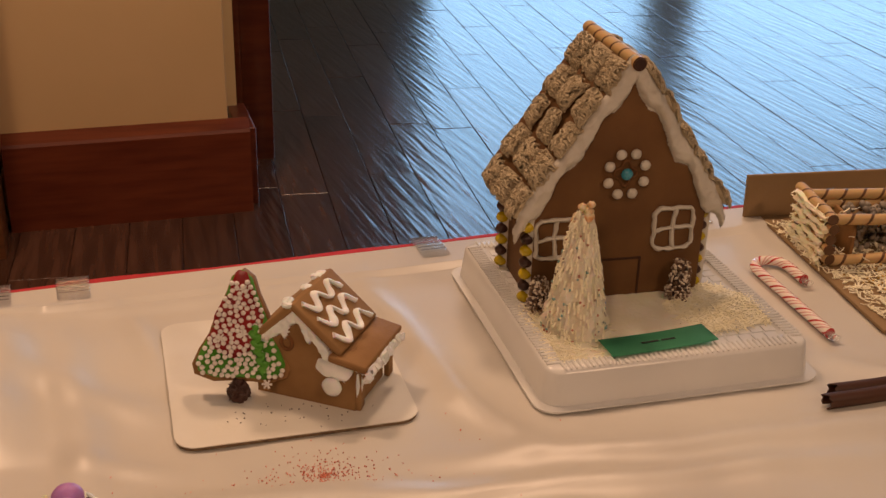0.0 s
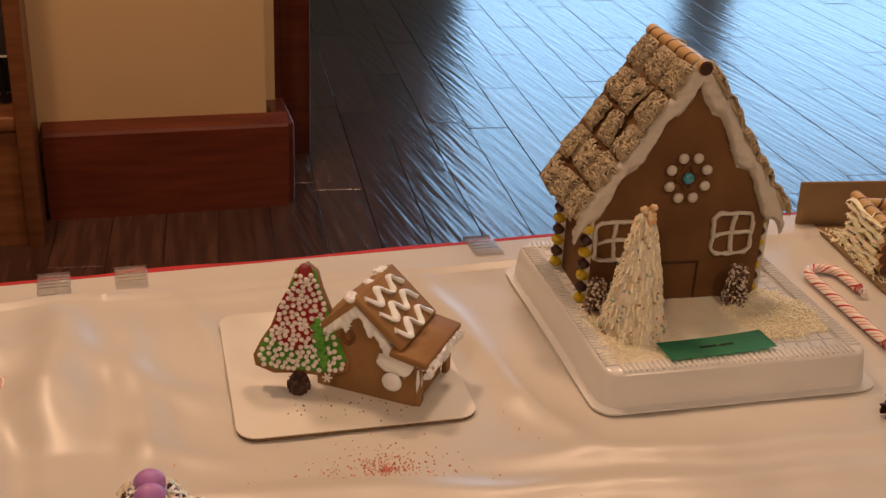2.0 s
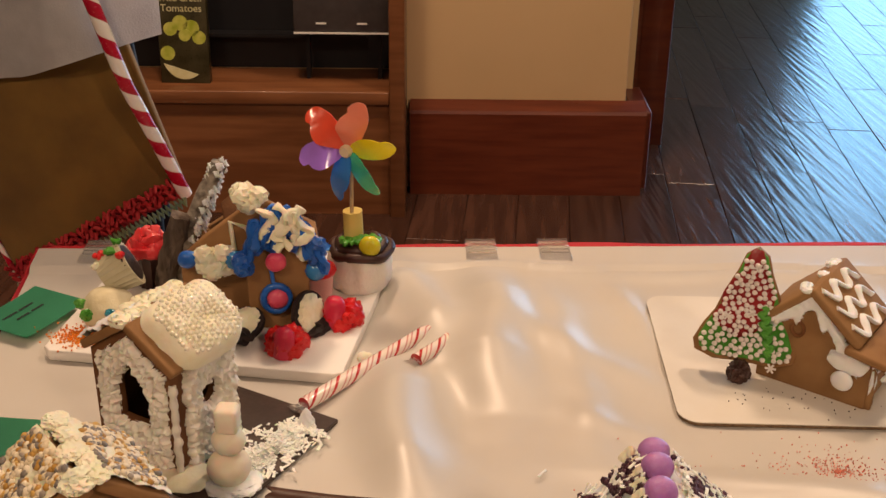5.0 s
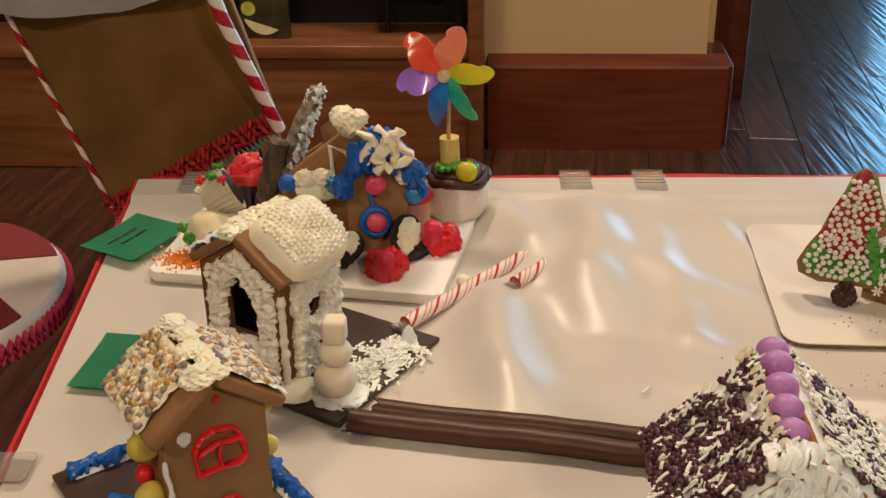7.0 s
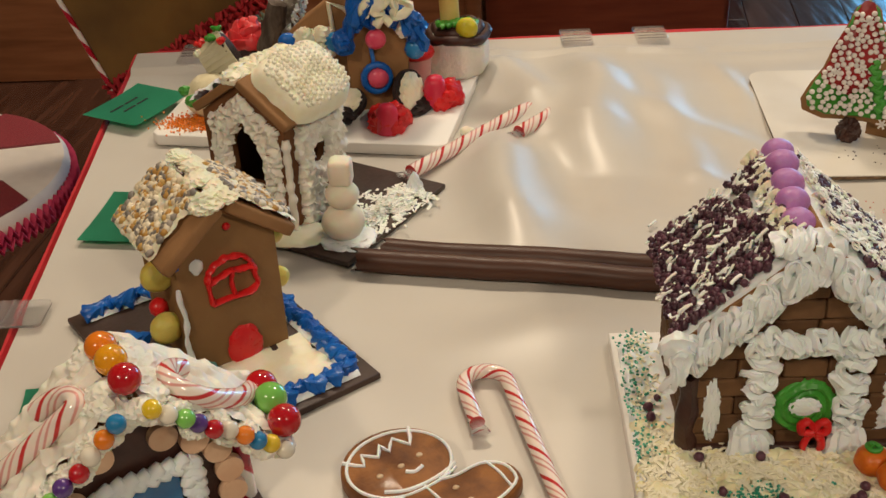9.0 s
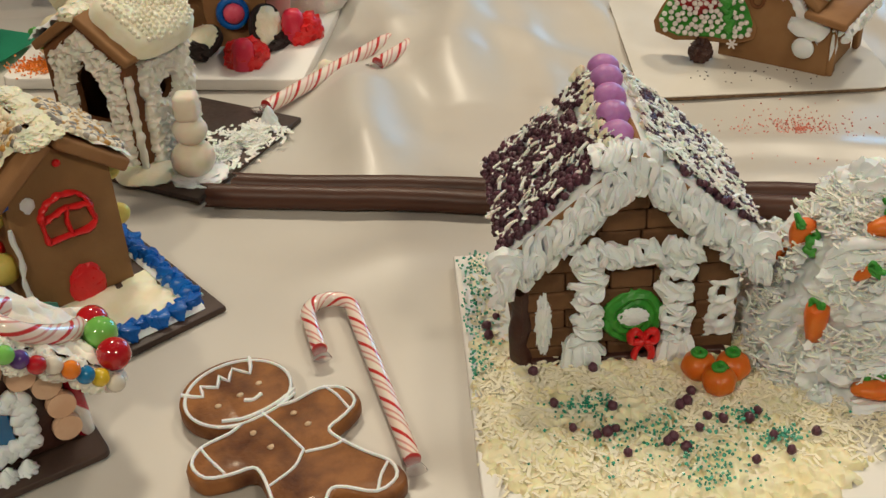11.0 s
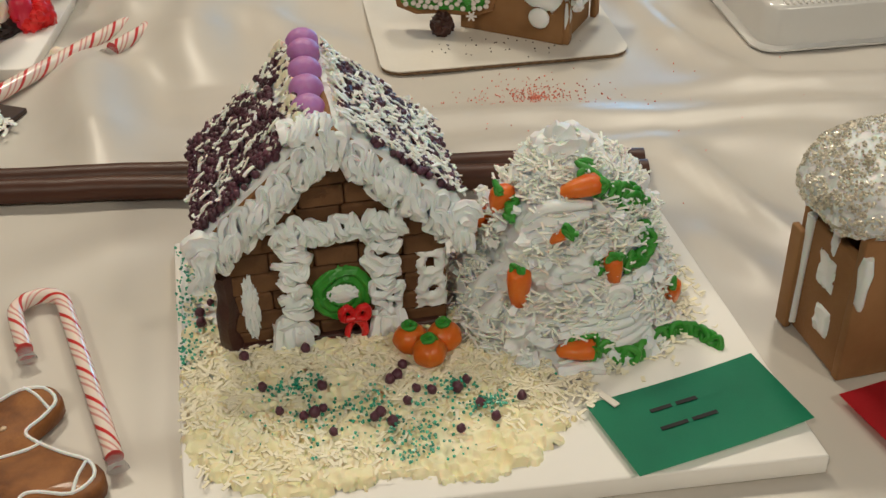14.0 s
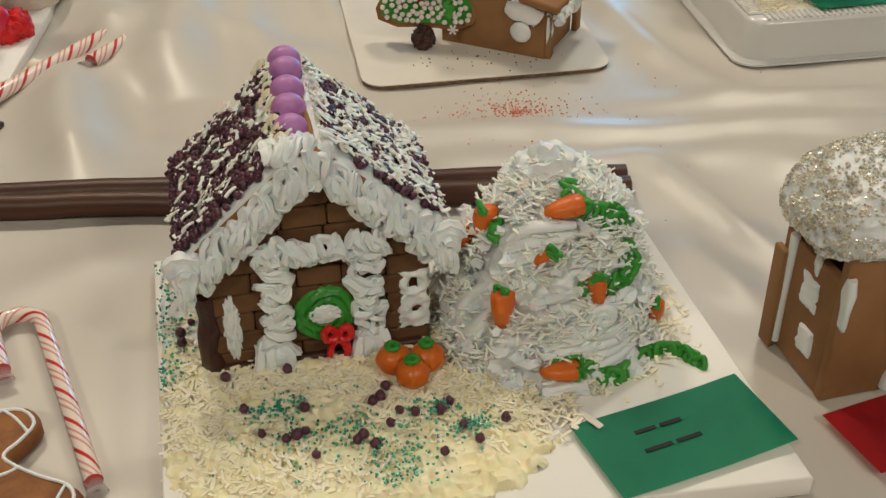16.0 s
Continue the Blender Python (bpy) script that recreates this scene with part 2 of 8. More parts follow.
def slab(bm, poly, z0, z1, m=None, bev=0.0, seg=2):
    """A polygon of the local xy plane, raised from z0 to z1."""
    m = m or Matrix()
    lo = [bm.verts.new(m @ Vector((x, y, z0))) for x, y in poly]
    hi = [bm.verts.new(m @ Vector((x, y, z1))) for x, y in poly]
    k = len(poly)
    fs = [bm.faces.new(hi), bm.faces.new(lo[::-1])] + [bm.faces.new((lo[i], lo[(i + 1) % k], hi[(i + 1) % k], hi[i])) for i in range(k)]
    bmesh.ops.recalc_face_normals(bm, faces=fs)
    if bev:
        es = {e for f in fs[:2] for e in f.edges}
        bmesh.ops.bevel(bm, geom=list(es), offset=bev, segments=seg, affect="EDGES", profile=0.5)
    return bm


def rounded(w, d, r, k=5, cx=0.0, cy=0.0):
    out = []
    for qx, qy, a0 in ((1, 1, 0), (-1, 1, 90), (-1, -1, 180), (1, -1, 270)):
        for i in range(k + 1):
            a = radians(a0 + 90 * i / k)
            out.append((cx + qx * (w / 2 - r) + r * math.cos(a), cy + qy * (d / 2 - r) + r * math.sin(a)))
    return out


def tube(bm, pts, r, seg=8, lobes=0, depth=0.0, twist=0.0, flat=1.0):
    """A round (or fluted) tube along pts; r is a radius or one for each point. UV: metres along it, part of a turn round it."""
    pts = [Vector(p) for p in pts]
    uvl = bm.loops.layers.uv.verify()
    n = len(pts)
    rs = r if isinstance(r, (list, tuple)) else [r] * n
    t0 = (pts[1] - pts[0]).normalized()
    up = Vector((0, 0, 1)) if abs(t0.z) < 0.9 else Vector((1, 0, 0))
    a = t0.cross(up).normalized()
    rings, run, runs = [], 0.0, []
    for i, p in enumerate(pts):
        t = (pts[min(i + 1, n - 1)] - pts[max(i - 1, 0)]).normalized()
        a = (a - t * a.dot(t)).normalized()
        b = t.cross(a)
        if i:
            run += (p - pts[i - 1]).length
        runs.append(run)
        ring = []
        for k in range(seg):
            an = 2 * math.pi * k / seg
            rr = rs[i] * (1 + depth * math.cos(lobes * an + twist * run))
            ring.append(bm.verts.new(p + a * math.cos(an) * rr + b * math.sin(an) * rr * flat))
        rings.append(ring)
    for i in range(n - 1):
        for k in range(seg):
            f = bm.faces.new((rings[i][k], rings[i][(k + 1) % seg], rings[i + 1][(k + 1) % seg], rings[i + 1][k]))
            f.smooth = True
            for lp, (u, v) in zip(f.loops, ((runs[i], k / seg), (runs[i], (k + 1) / seg), (runs[i + 1], (k + 1) / seg), (runs[i + 1], k / seg))):
                lp[uvl].uv = (u, v)
    bm.faces.new(rings[0][::-1]), bm.faces.new(rings[-1])
    return bm


def smooth_path(pts, k=6):
    pts = [Vector(p) for p in pts]
    q = [2 * pts[0] - pts[1]] + pts + [2 * pts[-1] - pts[-2]]
    out = []
    for i in range(1, len(q) - 2):
        for j in range(k):
            t = j / k
            p0, p1, p2, p3 = q[i - 1], q[i], q[i + 1], q[i + 2]
            out.append(0.5 * ((2 * p1) + (p2 - p0) * t + (2 * p0 - 5 * p1 + 4 * p2 - p3) * t * t + (3 * p1 - p0 - 3 * p2 + p3) * t ** 3))
    return out + [pts[-1]]


class Soup:
    """Many small pieces gathered fast into one mesh."""
    def __init__(self):
        self.v, self.f = [], []

    def add(self, tmpl, m):
        base = len(self.v)
        self.v.extend(m @ p for p in tmpl[0])
        self.f.extend(tuple(base + i for i in f) for f in tmpl[1])

    def mesh(self, name):
        me = bpy.data.meshes.new(name)
        me.from_pydata([tuple(p) for p in self.v], [], self.f)
        me.update()
        return me


def template(make):
    bm = bmesh.new()
    make(bm)
    bm.verts.ensure_lookup_table()
    bm.verts.index_update()
    t = ([v.co.copy() for v in bm.verts], [tuple(v.index for v in f.verts) for f in bm.faces])
    bm.free()
    return t


BALL1 = template(lambda b: bmesh.ops.create_icosphere(b, subdivisions=1, radius=1))
BALL2 = template(lambda b: bmesh.ops.create_icosphere(b, subdivisions=2, radius=1))
GRAIN = template(lambda b: bmesh.ops.create_cube(b, size=1))
rng = random.Random(7)


def place(p, s, rx=None, ry=None, rz=None):
    """A pose with a size; turns that are left out are random."""
    e = Euler([rng.uniform(0, 6.28) if a is None else a for a in (rx, ry, rz)])
    return Matrix.LocRotScale(Vector(p), e, Vector(s) if not isinstance(s, float) else Vector((s, s, s)))


def shred_template(bend):
    v, f = [], []
    for i in range(4):
        t = i / 3 - 0.5
        for y, z in ((-1, -1), (1, -1), (1, 1), (-1, 1)):
            v.append(Vector((t, y * 0.5, z * 0.5 + bend * (t * t - 0.25) * 8)))
    for i in range(3):
        for k in range(4):
            f.append((4 * i + k, 4 * i + (k + 1) % 4, 4 * i + 4 + (k + 1) % 4, 4 * i + 4 + k))
    return v, f + [(3, 2, 1, 0), (12, 13, 14, 15)]


SHREDS = [shred_template(b) for b in (0.0, 0.5, -0.4, 0.9)]


def blob(bm, c, r, s=(1, 1, 1), jit=0.12, f=60.0, sub=3, m=None):
    """A lumpy soft ball of icing."""
    r0 = bmesh.ops.create_icosphere(bm, subdivisions=sub, radius=1)
    c = Vector(c)
    for v in r0["verts"]:
        d = v.co.copy()
        k = 1 + jit * noise.noise(d * 1.6 + c * f)
        v.co = c + Vector((d.x * s[0], d.y * s[1], d.z * s[2])) * r * k
        if m:
            v.co = m @ v.co
    return bm


def rosette(bm, c, r, h, lobes=7, twist=2.2, m=None, rings=7):
    """A star-tip swirl that narrows to a point."""
    c, seg, rows = Vector(c), lobes * 4, []
    for i in range(rings + 1):
        t = i / rings
        rr = r * (1 - t) ** 0.7 * (1.0 if i else 0.9)
        row = []
        for k in range(seg):
            a = 2 * math.pi * k / seg
            q = rr * (1 + 0.2 * math.cos(lobes * (a + twist * t)))
            p = c + Vector((q * math.cos(a), q * math.sin(a), h * t))
            row.append(bm.verts.new(m @ p if m else p))
        rows.append(row)
    for i in range(rings):
        for k in range(seg):
            bm.faces.new((rows[i][k], rows[i][(k + 1) % seg], rows[i + 1][(k + 1) % seg], rows[i + 1][k]))
    bm.faces.new(rows[0][::-1])
    return bm


def piping(bm, path, wide, r, step=0.006, up=(0, 0, 1), lobes=0, jit=0.2, seg=8, hump=0.0):
    """A zigzag line of piped icing of that width along a path; up is the surface's normal."""
    pts = [Vector(p) for p in path]
    up = Vector(up).normalized()
    lens = [0.0]
    for a, b in zip(pts, pts[1:]):
        lens.append(lens[-1] + (b - a).length)
    total = lens[-1]
    n = max(6, int(total / step) * 6)
    out, rad = [], []
    for i in range(n + 1):
        d = total * i / n
        j = max(k for k in range(len(lens)) if lens[k] <= d + 1e-9)
        j = min(j, len(pts) - 2)
        t = (d - lens[j]) / max(1e-9, lens[j + 1] - lens[j])
        p = pts[j].lerp(pts[j + 1], t)
        dirn = (pts[j + 1] - pts[j]).normalized()
        side = up.cross(dirn).normalized()
        ph = 2 * math.pi * i / 6 * 1.0
        w = wide * (1 + jit * noise.noise(p * 90))
        out.append(p + side * (w / 2 * math.sin(ph)) + up * (r * 0.6 + hump * abs(math.cos(ph)) + r * 0.3 * noise.noise(p * 150)) + dirn * step * 0.25 * math.cos(2 * ph))
        rad.append(r * (1 + jit * noise.noise(p * 120 + Vector((5, 1, 2)))))
    return tube(bm, smooth_path(out, 2), [rad[min(len(rad) - 1, k // 2)] for k in range(2 * len(out) - 1)], seg, lobes, 0.15 if lobes else 0.0)


def crust(bm, origin, eu, ev, nu, nv, thick, amp, f, edge=0.15, ragged=0.25):
    """A sheet of icing with an uneven top and outline on the parallelogram origin + u*eu + v*ev."""
    origin, eu, ev = Vector(origin), Vector(eu), Vector(ev)
    nn = eu.cross(ev).normalized()
    grid = []
    for i in range(nu + 1):
        row = []
        for j in range(nv + 1):
            u, v = i / nu, j / nv
            b = min(u, 1 - u, v, 1 - v)
            p = origin + eu * u + ev * v
            k = min(1.0, b / edge) ** 0.5
            wob = noise.noise(p * f * 0.7 + Vector((3, 7, 1)))
            if b == 0:
                p += (origin + (eu + ev) / 2 - p) * (ragged * (0.5 + 0.5 * wob) * 0.35)
            h = thick * k + amp * k * noise.noise(p * f) + 0.4 * amp * k * noise.noise(p * f * 2.7)
            row.append(bm.verts.new(p + nn * (h if b else -0.0006)))
        grid.append(row)
    for i in range(nu):
        for j in range(nv):
            bm.faces.new((grid[i][j], grid[i + 1][j], grid[i + 1][j + 1], grid[i][j + 1]))
    return bm


def ropes(bm, pts, r, k=4, lobes=5, depth=0.22, flat=0.8, vary=0.40):
    """A rope of icing from a star tip along loose points."""
    pp = smooth_path(pts, k)
    n0 = len(bm.verts)
    tube(bm, pp, [r * (1 + vary * noise.noise(p * 140 + Vector((2, 8, 5)))) for p in pp], 14, lobes, depth, 120.0, flat)
    for v in list(bm.verts)[n0:]:
        v.co += Vector((noise.noise(v.co * 230), noise.noise(v.co * 230 + Vector((7, 1, 4))), noise.noise(v.co * 230 + Vector((3, 9, 8))))) * r * 0.42
    return bm


def hung_loops(bm, top, drop, r, out=(0, -1, 0), lift=0.5, jit=0.0017):
    """One rope swung to and fro between a line of points and that line moved by drop(k)."""
    out, pts = Vector(out), []
    for k, p in enumerate(top):
        p = Vector(p)
        q = p + Vector(drop(k))
        w = r * (lift + 0.55 * (k % 3) / 2)
        run = [p + out * w * 0.6, p.lerp(q, 0.35) + out * (w + r * 0.5), p.lerp(q, 0.75) + out * (w + r * 0.3), q + out * w * 0.5]
        if k % 2:
            run.reverse()
        pts += [a + Vector((rng.uniform(-jit, jit), rng.uniform(-jit, jit) * 0.6, rng.uniform(-jit, jit))) for a in run]
    return ropes(bm, pts, r, 4)


def flake(soup, p, lo=0.004, hi=0.009, wide=0.0022, tilt=0.35):
    soup.add(rng.choice(SHREDS), place(p, (rng.uniform(lo, hi) * 0.85, wide * rng.uniform(0.45, 1.0), 0.0005), rng.uniform(-tilt, tilt), rng.uniform(-tilt, tilt), None))


def bars(parent, m, rows, h=0.0022):
    """Small lettering as plain dark bars just above a card: rows of (x, y, length)."""
    for x, y, ln in rows:
        part("text_bar", box(bmesh.new(), (x, y, 0.0003), (ln, h, 0.0003), m), INK, parent, smooth=False)


def gable(w, wall, rise):
    return [(-w / 2, 0), (w / 2, 0), (w / 2, wall), (0, wall + rise), (-w / 2, wall)]


UPRIGHT = Matrix.Rotation(radians(90), 4, "X")    # local xy plane stood up: y becomes z, front faces -y


def frosting(bm, o, ex, ey, w, h, inside, thick, amp, f, res=0.0009, stroke=None, ragged=0.002, edge=0.003, lat=0.0012):
    """Icing smeared on a flat face: inside(x, y) is the distance to the smear's edge, stroke(x, y, wander) the swing of the piping bag."""
    o, ex, ey = Vector(o), Vector(ex).normalized(), Vector(ey).normalized()
    nn = ex.cross(ey)
    nx, ny = int(w / res), int(h / res)
    grid = {}
    for i in range(nx + 1):
        for j in range(ny + 1):
            x, y = i * res, j * res
            q = o + ex * x + ey * y
            m_ = inside(x, y) + ragged * noise.noise(q * f * 0.9) + ragged * 0.6 * noise.noise(q * f * 2.1)
            if m_ < -1.5 * res:
                continue
            k = min(1.0, max(0.0, m_) / edge) ** 0.5
            s = stroke(x, y, noise.noise(q * 55)) if stroke else 0.6
            ridge = 1 - 1.9 * abs(noise.noise(q * f + Vector((4, 9, 2))))
            z = k * (thick * (0.45 + 0.55 * s) + amp * (ridge - 0.3) + 0.4 * amp * noise.noise(q * f * 2.7))
            d = Vector((noise.noise(q * f * 1.3 + Vector((1, 5, 3))), noise.noise(q * f * 1.3 + Vector((8, 2, 6))))) * lat * k
            grid[i, j] = bm.verts.new(q + ex * d.x + ey * d.y + nn * (z if m_ > 0 else -0.0008))
    for (i, j), v in list(grid.items()):
        c = (grid.get((i + 1, j)), grid.get((i + 1, j + 1)), grid.get((i, j + 1)))
        if all(c):
            bm.faces.new((v, *c))
    return bm


def wave(t):
    return (0.5 + 0.5 * math.cos(2 * math.pi * t)) ** 0.7


def ruffle(bm, c, s, jit=0.35, f=2.6, sub=4):
    """A ball of icing creased into soft ridges."""
    r0 = bmesh.ops.create_icosphere(bm, subdivisions=sub, radius=1)
    c = Vector(c)
    for v in r0["verts"]:
        d = v.co.copy()
        k = 1 + jit * (0.7 - 2 * abs(noise.noise(d * f + c * 70))) + 0.3 * jit * noise.noise(d * f * 2.5 + c * 31)
        v.co = c + Vector((d.x * s[0], d.y * s[1], d.z * s[2])) * k
    return bm


def pillow(bm, o, eu, ev, thick, power=3.4, jit=0.05, amp=0.001, f=90, seg=72, rings=16):
    """A thick puddle of icing with a rounded square outline on the parallelogram o + u*eu + v*ev."""
    o, eu, ev = Vector(o), Vector(eu), Vector(ev)
    nn = eu.cross(ev).normalized()
    mid = bm.verts.new(o + (eu + ev) / 2 + nn * thick)
    prev = None
    for i in range(1, rings + 1):
        t = i / rings
        row = []
        for k in range(seg):
            a = 2 * math.pi * k / seg
            cx, cy = math.cos(a), math.sin(a)
            rr = (abs(cx) ** power + abs(cy) ** power) ** (-1 / power) * (1 + jit * noise.noise(Vector((cx * 2.5, cy * 2.5, o.x * 90))))
            p = o + eu * (0.5 + 0.5 * t * cx * rr) + ev * (0.5 + 0.5 * t * cy * rr)
            row.append(bm.verts.new(p + nn * (thick * max(0.0, 1 - t ** 5) ** 0.5 + (amp * noise.noise(p * f) if i < rings else -0.001))))
        for k in range(seg):
            if prev:
                bm.faces.new((prev[k], row[k], row[(k + 1) % seg], prev[(k + 1) % seg]))
            else:
                bm.faces.new((mid, row[k], row[(k + 1) % seg]))
        prev = row
    bmesh.ops.recalc_face_normals(bm, faces=bm.faces[:])
    return bm


# ---- the room ----
floor = solo("floor", box(bmesh.new(), (1.25, 2.3, -0.0535), (11.7, 13.8, 0.1)), PLANK, "dark glossy hand-scraped wooden floor", "floor", kind="structure")
solo("ceiling", box(bmesh.new(), (1.25, 2.3, 3.05), (11.7, 13.8, 0.1)), CEIL_PAINT, "plain off-white painted ceiling", "ceiling", kind="structure")


def wall(name, c, s, material, label):
    return solo(name, box(bmesh.new(), c, s), material, label, "wall", kind="structure", smooth=False)


wall("wall_west", (-4.56, 2.3, 1.5), (0.12, 13.8, 3.0), CREAM_PAINT, "plain cream painted wall")
wall("wall_east", (7.06, 2.3, 1.5), (0.12, 13.8, 3.0), CREAM_PAINT, "plain cream painted wall")
wall("wall_south", (1.25, -4.56, 1.5), (11.5, 0.12, 3.0), CREAM_PAINT, "plain cream painted wall")
bm = bmesh.new()
edges = [-4.5] + [e for w in WINDOWS for e in w] + [7.0]
for x0, x1 in zip(edges[::2], edges[1::2]):
    box(bm, ((x0 + x1) / 2, WY + 0.08, 1.5), (x1 - x0, 0.14, 3.0))
for x0, x1 in WINDOWS:
    box(bm, ((x0 + x1) / 2, WY + 0.08, SILL / 2), (x1 - x0, 0.14, SILL))
    box(bm, ((x0 + x1) / 2, WY + 0.08, (HEAD + 3.0) / 2), (x1 - x0, 0.14, 3.0 - HEAD))
solo("wall_north", bm, CREAM_PAINT, "cream painted wall with two tall windows", "wall", kind="structure", smooth=False)
FRAME = mat("window_frame_paint", (0.55, 0.50, 0.42), rough=0.5, scale=10)
for k, (x0, x1) in enumerate(WINDOWS):
    win = thing("window_%d" % (k + 1), pose((x0 + x1) / 2, WY + 0.07, SILL), "tall daylit window with painted frame", "window", kind="structure")
    w, h = x1 - x0, HEAD - SILL
    bm = bmesh.new()
    for x in (-w / 2 + 0.03, w / 2 - 0.03):
        box(bm, (x, 0, h / 2), (0.06, 0.08, h), bev=0.004)
    for z in (0.03, h - 0.03):
        box(bm, (0, 0, z), (w - 0.12, 0.08, 0.06), bev=0.004)
    part("window_frame", bm, FRAME, win)
    part("pane", box(bmesh.new(), (0, 0.02, h / 2), (w - 0.12, 0.006, h - 0.12)), CLEAR, win, smooth=False).visible_shadow = False

BASE_ROT = pose(0.086, 3.171, 0, 0, 0, 3.7)       # outer corner of the stub wall's baseboard
stub = solo("wall_stub", box(bmesh.new(), (-2.35, 0.17, 1.5), (4.6, 0.24, 3.0), bev=0.004), TAN_PAINT, "warm tan painted wall above a cherry baseboard", "wall", kind="structure", m=BASE_ROT)
bm = bmesh.new()
prof = [(0, 0), (0, 0.228), (0.005, 0.236), (0.046, 0.254), (0.05, 0.25), (0.05, 0)]
xs = [-0.618, 0.0]
rows = [[bm.verts.new((x, y if x < -0.1 else y, z)) for y, z in prof] for x in xs]
for k in range(6):
    bm.faces.new((rows[0][k], rows[0][(k + 1) % 6], rows[1][(k + 1) % 6], rows[1][k]))
bm.faces.new(rows[0][::-1]), bm.faces.new(rows[1])
box(bm, (-0.002, 0.16, 0.111), (0.05, 0.219, 0.222), bev=0.004)
bmesh.ops.recalc_face_normals(bm, faces=bm.faces[:])
solo("baseboard", bm, CHERRY_FLAT, "tall dark cherry baseboard with bevelled cap", "baseboard", kind="structure", m=BASE_ROT, smooth=False)
bm = bmesh.new()
box(bm, (0.139, 3.615, 1.1), (0.092, 0.09, 2.2), bev=0.004)
box(bm, (0.09, 3.63, 1.1), (0.03, 0.12, 2.2), bev=0.004)
solo("door_casing", bm, CHERRY, "dark cherry door casing standing on the floor", "trim", kind="structure")
solo("wall_return", box(bmesh.new(), (-0.02, 3.62, 1.5), (0.18, 0.4, 3.0)), TAN_PAINT, "tan painted return wall behind the baseboard", "wall", kind="structure", smooth=False)

# bookcase in the wall
bc = thing("bookcase", pose(-0.53, 2.975, 0, 0, 0, 3.7), "brown wooden bookcase with a black back and open shelf", "bookcase")
part("stile", box(bmesh.new(), (-0.019, 0.1, 1.0), (0.038, 0.2, 2.0), bev=0.003), WALNUT, bc)
part("stile", box(bmesh.new(), (-1.419, 0.1, 1.0), (0.038, 0.2, 2.0), bev=0.003), WALNUT, bc)
part("kick_panel", box(bmesh.new(), (-0.719, 0.03, 0.15), (1.362, 0.02, 0.298)), WALNUT, bc, smooth=False)
part("shelf", box(bmesh.new(), (-0.719, 0.105, 0.317), (1.362, 0.2, 0.034), bev=0.003), WALNUT, bc)
part("back_panel", box(bmesh.new(), (-0.719, 0.21, 1.1), (1.362, 0.012, 1.53)), BLACK, bc, smooth=False)
part("upper_shelf", box(bmesh.new(), (-0.75, 0.18, 0.43), (1.3, 0.04, 0.008)), BLACK, bc, "thin black shelf", smooth=False)
part("top_rail", box(bmesh.new(), (-0.719, 0.1, 1.98), (1.362, 0.19, 0.04)), WALNUT, bc, smooth=False)

holder = thing("display_case", pose(-0.69, 3.045, 0.334, 0, 0, 3.7), "clear plastic display case on the dark shelf", "display case")
SMOKE = mat("smoked_plastic", (0.10, 0.085, 0.085), rough=0.15, bump=0.02, trans=0.4)
part("lid", box(bmesh.new(), (0, 0, 0.21), (0.235, 0.03, 0.16), bev=0.003), SMOKE, holder, "smoked clear plastic front")
part("foot", box(bmesh.new(), (0.09, 0.05, 0.066), (0.01, 0.03, 0.132)), BLACK, holder, smooth=False)
part("foot", box(bmesh.new(), (-0.09, 0.05, 0.066), (0.01, 0.03, 0.132)), BLACK, holder, smooth=False)
part("rim", box(bmesh.new(), (0, -0.016, 0.131), (0.235, 0.004, 0.004)), CEIL_PAINT, holder, "pale lower rim", smooth=False)
for x in (-0.05, 0.05):
    part("slot", box(bmesh.new(), (x, -0.0165, 0.155), (0.025, 0.003, 0.004)), CEIL_PAINT, holder, smooth=False)

book = thing("book", pose(-1.080, 3.005, 0.334, -4, 0, 1.7), "standing dark book with green tomatoes on its cover", "book")
COVER = mat("book_cover", (0.035, 0.030, 0.012), (0.07, 0.06, 0.03), rough=0.3, scale=25)
LIME = mat("lime_print", (0.36, 0.44, 0.04), (0.66, 0.66, 0.16), rough=0.35, scale=30)
TAN_PRINT = mat("pale_print", (0.66, 0.62, 0.30), (0.78, 0.74, 0.48), rough=0.35, scale=30)
part("cover", box(bmesh.new(), (0, 0.012, 0.12), (0.122, 0.024, 0.24), bev=0.002), COVER, book)
for x, z, r in ((-0.03, 0.135, 0.017), (-0.005, 0.150, 0.019), (0.022, 0.138, 0.02), (-0.04, 0.075, 0.018), (0.04, 0.115, 0.017), (0.005, 0.12, 0.015)):
    part("printed_tomato", slab(bmesh.new(), [(x + r * math.cos(a * 0.3927), z + r * math.sin(a * 0.3927)) for a in range(16)], 0, 0.0004 + 0.0004 * ((x * 1000) % 3), UPRIGHT), LIME, book, "lime green print", smooth=False)
arc = [(0.055 * math.cos(a), 0.07 + 0.06 * math.sin(a)) for a in [radians(200 + 9 * k) for k in range(13)]]
part("printed_plate", slab(bmesh.new(), arc, 0, 0.0018, UPRIGHT), TAN_PRINT, book, "pale printed plate", smooth=False)
for body, z in (("Tomatoes", 0.178), ("Fried Green", 0.203)):
    cu = bpy.data.curves.new("title", "FONT")
    cu.body, cu.size, cu.extrude, cu.align_x = body, 0.025 if body == "Tomatoes" else 0.021, 0.0005, "CENTER"
    tx = new("title", cu)
    tx.parent, tx.matrix_local = book, pose(0, -0.0012, z, 90, 0, 0)
    cu.materials.append(TAN_PRINT)

# ---- the table ----
QUAD = [Vector(p) for p in ((-0.567, 0.30), (1.10, 0.30), (1.10, 1.392), (-0.717, 1.222))]


